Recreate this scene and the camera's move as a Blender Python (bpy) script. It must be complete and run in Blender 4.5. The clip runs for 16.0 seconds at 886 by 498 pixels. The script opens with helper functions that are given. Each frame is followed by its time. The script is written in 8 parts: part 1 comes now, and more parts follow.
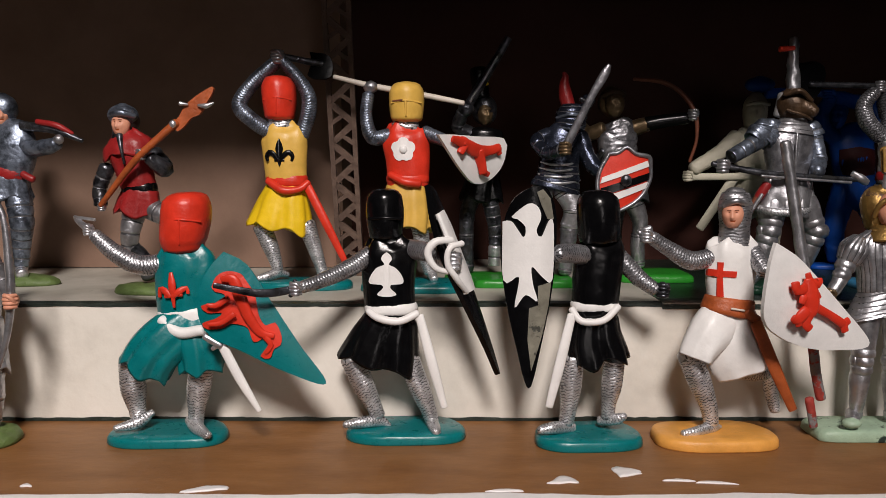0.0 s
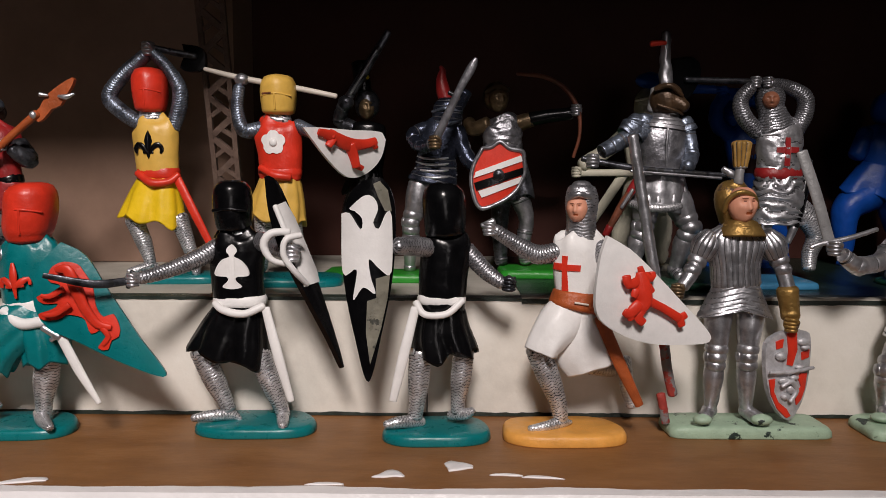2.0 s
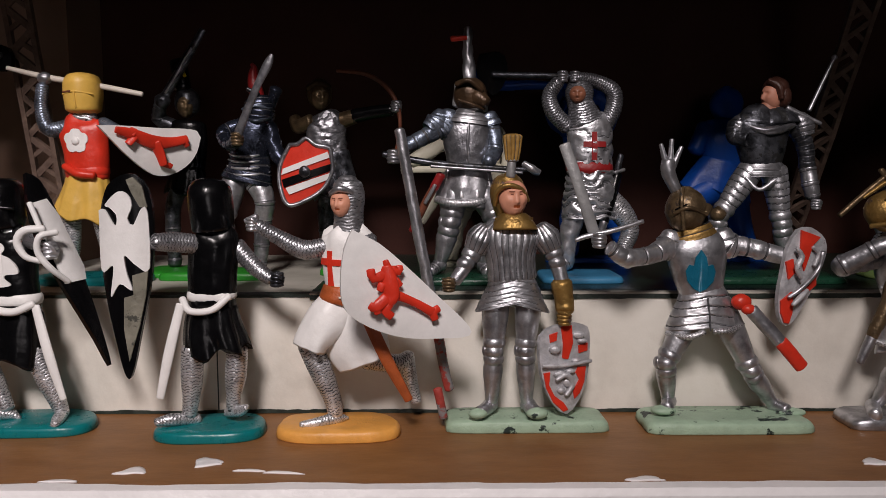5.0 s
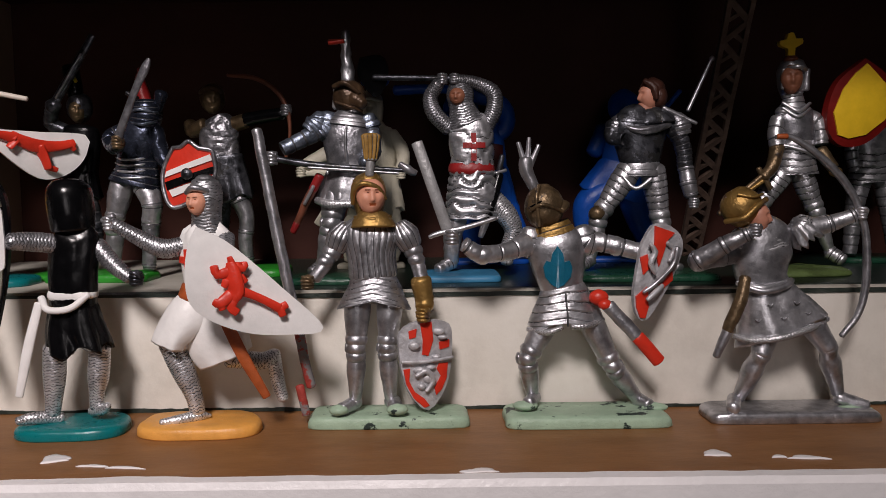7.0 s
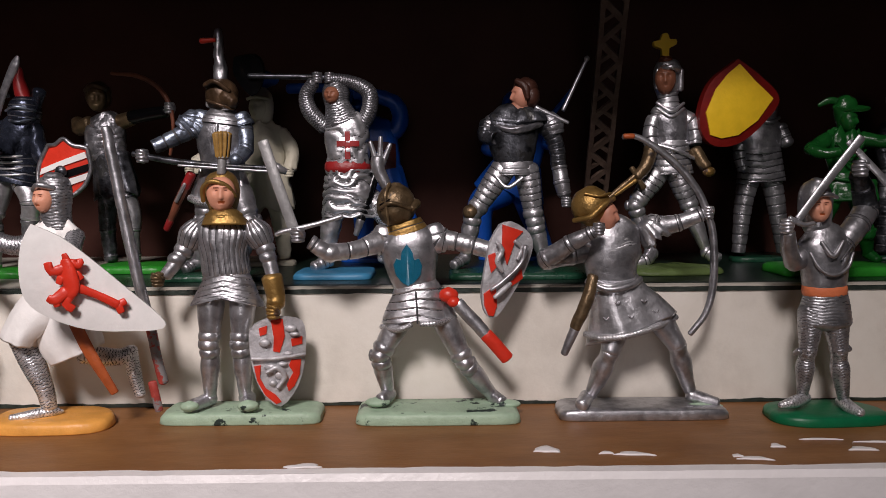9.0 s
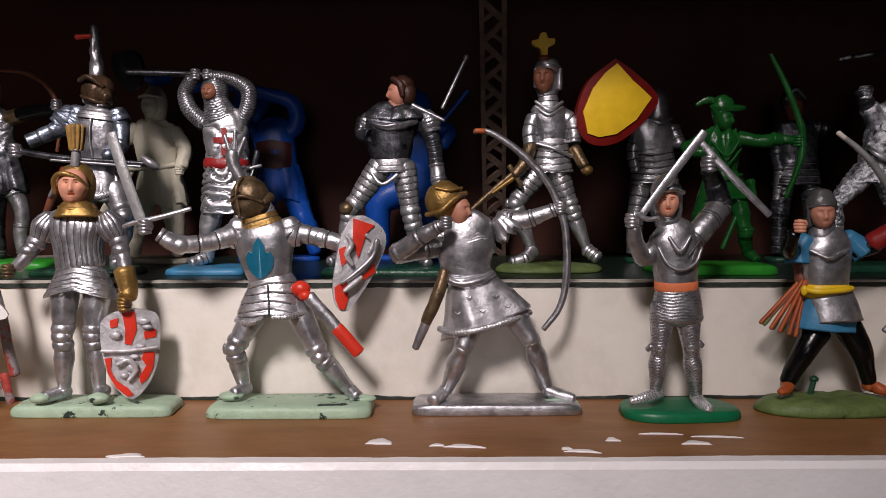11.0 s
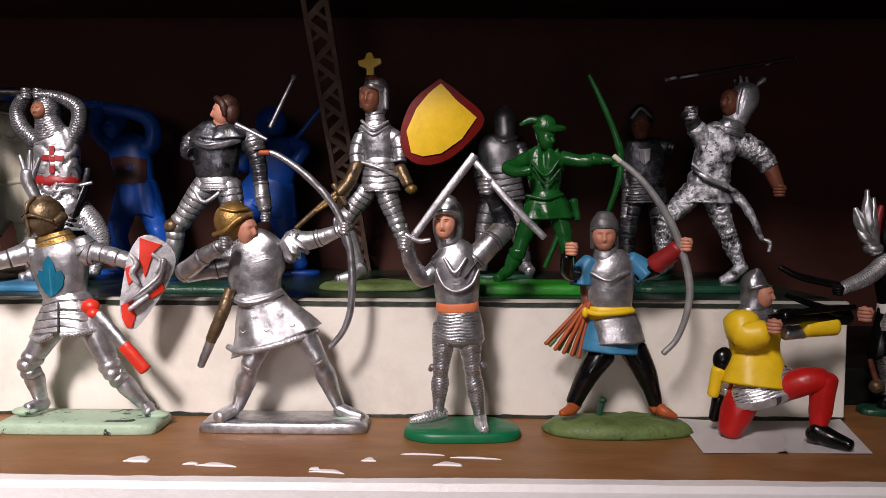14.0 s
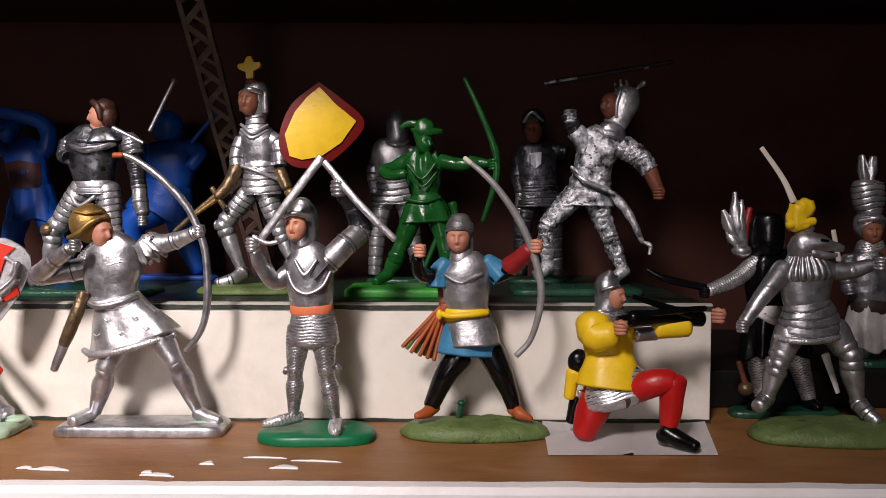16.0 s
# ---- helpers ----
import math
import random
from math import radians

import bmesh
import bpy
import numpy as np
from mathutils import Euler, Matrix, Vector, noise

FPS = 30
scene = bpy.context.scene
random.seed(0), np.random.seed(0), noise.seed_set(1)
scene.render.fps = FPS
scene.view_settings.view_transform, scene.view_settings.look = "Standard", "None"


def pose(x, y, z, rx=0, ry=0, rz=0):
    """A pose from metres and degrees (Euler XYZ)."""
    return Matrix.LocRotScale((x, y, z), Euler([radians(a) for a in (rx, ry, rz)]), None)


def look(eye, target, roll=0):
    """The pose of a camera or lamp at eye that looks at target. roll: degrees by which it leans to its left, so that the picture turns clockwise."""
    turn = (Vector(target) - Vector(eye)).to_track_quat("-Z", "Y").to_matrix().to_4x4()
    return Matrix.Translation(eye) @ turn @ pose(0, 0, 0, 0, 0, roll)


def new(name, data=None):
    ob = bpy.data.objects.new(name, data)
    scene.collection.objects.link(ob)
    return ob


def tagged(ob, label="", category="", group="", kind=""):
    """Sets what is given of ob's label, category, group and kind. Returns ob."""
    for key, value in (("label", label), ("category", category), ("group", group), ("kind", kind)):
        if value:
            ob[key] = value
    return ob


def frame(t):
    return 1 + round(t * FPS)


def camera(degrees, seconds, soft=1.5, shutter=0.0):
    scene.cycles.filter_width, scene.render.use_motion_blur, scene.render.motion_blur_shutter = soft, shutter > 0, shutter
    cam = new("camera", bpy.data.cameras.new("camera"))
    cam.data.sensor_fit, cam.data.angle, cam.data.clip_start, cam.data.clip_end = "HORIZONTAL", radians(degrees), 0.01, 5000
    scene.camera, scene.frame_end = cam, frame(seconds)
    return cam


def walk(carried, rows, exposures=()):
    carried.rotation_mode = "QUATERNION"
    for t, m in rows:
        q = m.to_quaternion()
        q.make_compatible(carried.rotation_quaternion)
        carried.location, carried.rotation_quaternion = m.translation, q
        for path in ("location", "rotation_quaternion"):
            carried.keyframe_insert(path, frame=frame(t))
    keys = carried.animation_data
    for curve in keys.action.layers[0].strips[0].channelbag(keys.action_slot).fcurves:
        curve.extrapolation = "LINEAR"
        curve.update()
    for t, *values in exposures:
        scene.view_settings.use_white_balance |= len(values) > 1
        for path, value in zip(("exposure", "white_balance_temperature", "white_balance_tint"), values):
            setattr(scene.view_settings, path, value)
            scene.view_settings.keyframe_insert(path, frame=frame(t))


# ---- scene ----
cam = camera(60.0, 16.0, soft=0.7)
METRES, EYE, TILT, LEAN, TURN = 0.28, 0.064, -6.0, 0.0, 0.0
ROWS = [
    (0.0, 0.0, 0.0, 0.0, 0.0, 0.0, -0.0),
    (0.5, 0.0367, 0.0024, -0.0025, 0.01, 0.14, -0.09),
    (1.0, 0.0651, 0.0038, -0.0021, -0.12, -0.05, -0.2),
    (1.5, 0.0912, 0.0034, -0.0037, -0.04, 0.04, -0.33),
    (2.0, 0.1268, 0.0047, -0.0075, 0.05, 0.17, -0.34),
    (2.5, 0.1568, 0.0059, -0.0099, -0.02, 0.13, -0.15),
    (3.0, 0.1866, 0.0073, -0.0113, -0.17, 0.12, 0.03),
    (3.5, 0.216, 0.0063, -0.0166, -0.17, 0.27, 0.0),
    (4.0, 0.2494, 0.0078, -0.0132, -0.12, 0.13, -0.07),
    (6.5, 0.3982, -0.0005, -0.0231, -0.36, 1.28, 0.67),
    (7.0, 0.4282, -0.0021, -0.0281, -0.3, 1.43, 0.6),
    (7.5, 0.4604, -0.0015, -0.0244, -0.46, 1.06, 0.78),
    (8.0, 0.4891, -0.0016, -0.0254, -0.46, 1.08, 0.66),
    (8.5, 0.5227, -0.0065, -0.0264, -0.42, 1.06, 0.55),
    (9.0, 0.5514, -0.0086, -0.0294, -0.55, 1.28, 0.43),
    (11.5, 0.7087, -0.0099, -0.0476, -0.23, 2.32, -0.15),
    (12.0, 0.7381, -0.0103, -0.0455, 0.18, 1.99, -0.27),
    (12.5, 0.7714, -0.0117, -0.0431, 0.25, 1.89, 0.02),
    (13.0, 0.8079, -0.0153, -0.0402, 0.36, 2.35, -0.13),
    (13.5, 0.841, -0.0178, -0.038, 0.58, 2.82, -0.25),
    (14.0, 0.8744, -0.018, -0.0337, 0.67, 2.68, -0.34),
    (14.5, 0.906, -0.0188, -0.0338, 0.69, 2.91, -0.47),
    (15.0, 0.936, -0.0181, -0.0364, 0.68, 3.13, -0.43),
    (15.5, 0.9678, -0.0168, -0.0388, 0.59, 3.29, -0.25),
    (16.0, 0.9935, -0.0154, -0.0383, 0.27, 3.31, -0.2),
]
walk(cam, [(t, pose(0, 0, EYE, TILT, LEAN, TURN) @ pose(METRES * x, METRES * y, METRES * z, 90 + pitch, roll, yaw)) for t, x, y, z, yaw, pitch, roll in ROWS],
     exposures=[(0.0, -0.6, 6400, 15), (4.0, -0.82, 6300, 18), (9.0, -0.45, 6300, 20), (12.5, 0.15, 6300, 22), (16.0, 0.7, 6400, 21)])

# ---- light ----
world = bpy.data.worlds.new("world")
scene.world = world
world.use_nodes = True
bg = world.node_tree.nodes["Background"]
bg.inputs["Color"].default_value = (1.0, 0.93, 0.86, 1)
bg.inputs["Strength"].default_value = 0.05


def area_lamp(name, eye, target, size, watts, colour):
    lamp = bpy.data.lights.new(name, "AREA")
    lamp.shape, lamp.size, lamp.energy, lamp.color = "DISK", size, watts, colour
    ob = new(name, lamp)
    ob.matrix_world = look(eye, target)
    return tagged(ob, "warm white room lamp in front of the shelf", "lamp", kind="structure")


# a low lamp out in the room, which lights the back panel under the upper shelf
area_lamp("room_lamp", (0.15, -0.52, 0.10), (0.12, 0.28, 0.06), 0.16, 0.34, (1.0, 0.93, 0.87))

# the shaded lamp above and in front of the shelf, turned to its left end
spot = bpy.data.lights.new("shelf_lamp", "SPOT")
spot.energy, spot.color, spot.shadow_soft_size = 48.0, (1.0, 0.92, 0.84), 0.075
spot.spot_size, spot.spot_blend = radians(117), 1.0
tagged(new("shelf_lamp", spot), "shaded warm lamp over the shelf", "lamp", kind="structure").matrix_world = look((0.02, -0.46, 0.54), (-0.38, 0.19, 0.05))

# ---- materials ----
MATS = []
SLOT = {}


def ramp(nt, fac, stops):
    node = nt.nodes.new("ShaderNodeValToRGB")
    node.color_ramp.elements[0].position, node.color_ramp.elements[0].color = stops[0][0], (*stops[0][1], 1)
    node.color_ramp.elements[1].position, node.color_ramp.elements[1].color = stops[-1][0], (*stops[-1][1], 1)
    for p, c in stops[1:-1]:
        node.color_ramp.elements.new(p).color = (*c, 1)
    nt.links.new(fac, node.inputs["Fac"])
    return node.outputs["Color"]


def noise_tex(nt, co, scale, detail=4.0, rough=0.6):
    node = nt.nodes.new("ShaderNodeTexNoise")
    node.inputs["Scale"].default_value, node.inputs["Detail"].default_value = scale, detail
    node.inputs["Roughness"].default_value = rough
    nt.links.new(co, node.inputs["Vector"])
    return node.outputs["Fac"]


def material(name, colour, rough=0.4, metal=0.0, chips=None, chip_at=0.62, vary=0.15, grain=900.0, bump=0.15, wash_shade=0.0, spec=0.4):
    """Paint or plastic, in three tones of one colour, with worn-off patches of a second colour, fine relief."""
    mat = bpy.data.materials.new(name)
    mat.use_nodes = True
    nt = mat.node_tree
    bsdf = nt.nodes["Principled BSDF"]
    co = nt.nodes.new("ShaderNodeTexCoord").outputs["Object"]
    info = nt.nodes.new("ShaderNodeObjectInfo").outputs["Random"]
    shift = nt.nodes.new("ShaderNodeVectorMath")
    shift.operation = "ADD"
    nt.links.new(co, shift.inputs[0])
    nt.links.new(info, shift.inputs[1])
    co = shift.outputs[0]
    dark, light = tuple(c * (1 - vary) for c in colour), tuple(min(1, c * (1 + vary)) for c in colour)
    base = ramp(nt, noise_tex(nt, co, grain * 0.25), [(0.3, dark), (0.5, colour), (0.7, light)])
    if wash_shade:  # dark wash left in the low parts of the cast relief
        cast = noise_tex(nt, co, 360, 5.0, 0.6)
        low = ramp(nt, cast, [(0.34, (0.04, 0.04, 0.045)), (0.47, (0.55, 0.55, 0.56)), (0.56, (1, 1, 1))])
        mul = nt.nodes.new("ShaderNodeMix")
        mul.data_type, mul.blend_type = "RGBA", "MULTIPLY"
        mul.inputs["Factor"].default_value = wash_shade
        nt.links.new(base, mul.inputs["A"])
        nt.links.new(low, mul.inputs["B"])
        base = mul.outputs["Result"]
    if chips:
        where = ramp(nt, noise_tex(nt, co, grain * 0.22, 8.0, 0.65), [(chip_at, (0, 0, 0)), (chip_at + 0.03, (1, 1, 1))])
        mix = nt.nodes.new("ShaderNodeMix")
        mix.data_type = "RGBA"
        nt.links.new(where, mix.inputs["Factor"])
        nt.links.new(base, mix.inputs["A"])
        mix.inputs["B"].default_value = (*chips, 1)
        base = mix.outputs["Result"]
        keep = nt.nodes.new("ShaderNodeMath")
        keep.operation = "MULTIPLY_ADD"
        nt.links.new(where, keep.inputs[0])
        keep.inputs[1].default_value, keep.inputs[2].default_value = -metal, metal
        nt.links.new(keep.outputs[0], bsdf.inputs["Metallic"])
    else:
        bsdf.inputs["Metallic"].default_value = metal
    nt.links.new(base, bsdf.inputs["Base Color"])
    rr = nt.nodes.new("ShaderNodeMapRange")
    rr.inputs["To Min"].default_value, rr.inputs["To Max"].default_value = max(0.05, rough - 0.12), min(1, rough + 0.12)
    nt.links.new(noise_tex(nt, co, grain * 0.5), rr.inputs["Value"])
    nt.links.new(rr.outputs["Result"], bsdf.inputs["Roughness"])
    bsdf.inputs["Specular IOR Level"].default_value = spec
    bn = nt.nodes.new("ShaderNodeBump")
    bn.inputs["Strength"].default_value, bn.inputs["Distance"].default_value = bump, 0.0008
    nt.links.new(noise_tex(nt, co, grain), bn.inputs["Height"])
    out = bn.outputs["Normal"]
    if wash_shade:
        b3 = nt.nodes.new("ShaderNodeBump")
        b3.inputs["Strength"].default_value, b3.inputs["Distance"].default_value = 0.15, 0.0008
        nt.links.new(cast, b3.inputs["Height"])
        nt.links.new(out, b3.inputs["Normal"])
        out = b3.outputs["Normal"]
    nt.links.new(out, bsdf.inputs["Normal"])
    SLOT[name] = len(MATS)
    MATS.append(mat)
    return mat


DARK_METAL = (0.05, 0.05, 0.055)
material("silver", (0.70, 0.70, 0.73), 0.36, 0.86, chips=(0.09, 0.09, 0.095), chip_at=0.72, vary=0.12, bump=0.12, wash_shade=0.34)
material("dull_silver", (0.50, 0.50, 0.525), 0.37, 0.86, chips=(0.06, 0.06, 0.065), chip_at=0.72, vary=0.14, bump=0.12, wash_shade=0.4)
material("blue_steel", (0.23, 0.27, 0.34), 0.36, 0.8, chips=DARK_METAL, chip_at=0.62, vary=0.3, bump=0.2, wash_shade=0.8)
material("dark_steel", (0.11, 0.115, 0.13), 0.32, 0.8, chips=(0.02, 0.02, 0.02), chip_at=0.56, vary=0.4, bump=0.2, wash_shade=0.9)
material("mail", (0.72, 0.72, 0.74), 0.36, 0.75, chips=(0.06, 0.06, 0.065), chip_at=0.70, vary=0.25, bump=0.2, wash_shade=0.3)
# groove colour, for wash and for shade painted between the forms
material("groove_dark", (0.075, 0.075, 0.08), 0.45, 0.3, vary=0.4, bump=0.3)
material("gun_grey", (0.36, 0.36, 0.385), 0.33, 0.82, chips=(0.04, 0.04, 0.045), chip_at=0.66, vary=0.25, bump=0.2, wash_shade=0.5)
material("worn_silver", (0.82, 0.84, 0.90), 0.36, 0.75, chips=(0.02, 0.015, 0.015), chip_at=0.66, vary=0.25, grain=4600, bump=0.4, wash_shade=1.0)
material("dark_brown", (0.022, 0.013, 0.011), 0.5, vary=0.3)
material("pale_silver", (0.58, 0.58, 0.60), 0.45, 0.4, chips=(0.16, 0.15, 0.15), chip_at=0.66, vary=0.25, bump=0.35, wash_shade=0.3)
material("bright_silver", (0.80, 0.82, 0.88), 0.38, 0.8, chips=(0.04, 0.035, 0.04), chip_at=0.66, vary=0.3, bump=0.3, wash_shade=0.3)
material("stone_grey", (0.20, 0.19, 0.15), 0.3, chips=(0.06, 0.06, 0.05), chip_at=0.6, vary=0.3, bump=0.3)
material("hose_red", (0.42, 0.010, 0.008), 0.36, vary=0.15, bump=0.12)
material("gold", (0.33, 0.20, 0.06), 0.42, 0.7, chips=(0.09, 0.05, 0.03), chip_at=0.60, vary=0.3, bump=0.3)
material("bronze", (0.19, 0.13, 0.07), 0.36, 0.6, chips=(0.03, 0.02, 0.015), chip_at=0.6, vary=0.35, bump=0.3, wash_shade=0.5)
material("old_bronze", (0.085, 0.05, 0.027), 0.32, 0.4, chips=(0.03, 0.02, 0.015), chip_at=0.62, vary=0.4, bump=0.3, wash_shade=0.4)
material("flaked_red", (0.30, 0.04, 0.03), 0.5, vary=0.4, chips=(0.19, 0.18, 0.18), chip_at=0.5, bump=0.4)
material("night_steel", (0.042, 0.05, 0.075), 0.26, 0.75, chips=(0.015, 0.015, 0.018), chip_at=0.64, vary=0.3, bump=0.15, wash_shade=0.4)
material("badge_blue", (0.005, 0.12, 0.20), 0.35, vary=0.2, bump=0.2)
material("teal", (0.0, 0.15, 0.16), 0.30, vary=0.12, bump=0.12)
material("red", (0.62, 0.035, 0.015), 0.36, vary=0.15, bump=0.15)
material("deep_red", (0.27, 0.015, 0.015), 0.4, vary=0.2, chips=(0.05, 0.01, 0.01), chip_at=0.7, bump=0.2)
material("dark_red", (0.16, 0.008, 0.006), 0.5, vary=0.2, bump=0.15, spec=0.2)
material("yellow", (0.78, 0.52, 0.01), 0.4, vary=0.1, bump=0.12)
material("bright_yellow", (0.86, 0.56, 0.02), 0.4, vary=0.08, bump=0.15)
# the yellow paint, dulled to hold the upper shelf's shade in its colour
material("dim_yellow", (0.68, 0.42, 0.08), 0.4, vary=0.1, bump=0.12)
material("old_ochre", (0.30, 0.17, 0.04), 0.5, vary=0.3, bump=0.3, chips=(0.10, 0.08, 0.05), chip_at=0.6)
material("tan", (0.26, 0.10, 0.055), 0.45, vary=0.2, bump=0.15)
material("maroon", (0.045, 0.006, 0.006), 0.5, vary=0.2)
material("pale_grey", (0.42, 0.42, 0.41), 0.45, 0.2, vary=0.15, bump=0.25)
material("orange", (0.72, 0.34, 0.07), 0.42, vary=0.12, bump=0.2)
material("salmon", (0.72, 0.20, 0.08), 0.5, vary=0.1)
material("white", (0.80, 0.79, 0.77), 0.4, vary=0.06, bump=0.12)
material("black", (0.003, 0.003, 0.0035), 0.22, vary=0.3, bump=0.08, spec=0.32)
material("flesh", (0.46, 0.20, 0.13), 0.5, vary=0.15, bump=0.1)
material("skin", (0.64, 0.29, 0.185), 0.5, vary=0.15, bump=0.1)
material("blue", (0.005, 0.065, 0.35), 0.40, vary=0.15, bump=0.15)
material("sky_blue", (0.04, 0.20, 0.36), 0.45, vary=0.15, chips=(0.02, 0.03, 0.05), chip_at=0.72)
material("green", (0.006, 0.072, 0.012), 0.24, vary=0.25, bump=0.2)
material("bright_green", (0.02, 0.24, 0.02), 0.35, vary=0.15, bump=0.2)
material("bottle_green", (0.0, 0.13, 0.05), 0.4, vary=0.12, bump=0.1)
material("moss_green", (0.10, 0.15, 0.045), 0.5, chips=(0.03, 0.05, 0.02), chip_at=0.63, vary=0.25, bump=0.4)
material("mint_green", (0.34, 0.47, 0.34), 0.45, chips=(0.02, 0.035, 0.03), chip_at=0.59, vary=0.12, bump=0.3)
material("dark_green", (0.01, 0.055, 0.03), 0.3, chips=(0.01, 0.01, 0.01), chip_at=0.62, vary=0.25, bump=0.3)
material("cream", (0.56, 0.53, 0.42), 0.5, vary=0.08, bump=0.2)
material("hair_brown", (0.045, 0.016, 0.010), 0.45, vary=0.3, bump=0.4)
material("brown", (0.16, 0.05, 0.025), 0.5, vary=0.3, bump=0.3)
material("eye_brown", (0.20, 0.07, 0.04), 0.5, vary=0.2)
material("rust", (0.36, 0.08, 0.02), 0.45, vary=0.25, bump=0.3)
material("dark_grey", (0.10, 0.10, 0.10), 0.4, 0.3, vary=0.25, bump=0.2)
material("grey", (0.30, 0.30, 0.30), 0.42, 0.3, vary=0.2, bump=0.25)
material("ivory", (0.66, 0.60, 0.52), 0.42, vary=0.08, bump=0.1)


# ---- toy figures: each one mesh, in millimetres ----
def smooth_path(pts, step):
    """Points with radii on a Catmull-Rom curve through pts, about step apart."""
    pts = [np.array(p, float) for p in pts]
    if len(pts) == 1:
        return pts
    ext = [2 * pts[0] - pts[1], *pts, 2 * pts[-1] - pts[-2]]
    out = []
    for i in range(1, len(ext) - 2):
        a, b, c, d = ext[i - 1:i + 3]
        n = max(2, int(np.linalg.norm((c - b)[:3]) / step))
        for k in range(n):
            u = k / n
            q = 0.5 * (2 * b + (c - a) * u + (2 * a - 5 * b + 4 * c - d) * u * u + (3 * b - a - 3 * c + d) * u ** 3)
            q[3:] = np.maximum(q[3:], np.minimum(b[3:], c[3:]) * 0.8)
            out.append(q)
    out.append(pts[-1])
    return out


RELIEF = {"silver": 0.11, "dull_silver": 0.13, "gun_grey": 0.2, "blue_steel": 0.18, "dark_steel": 0.2, "worn_silver": 0.3, "bright_silver": 0.25, "pale_silver": 0.2, "green": 0.32, "gold": 0.12, "bronze": 0.16, "mail": 0.1}


PLATE = ("silver", "dull_silver", "gun_grey", "blue_steel", "dark_steel")


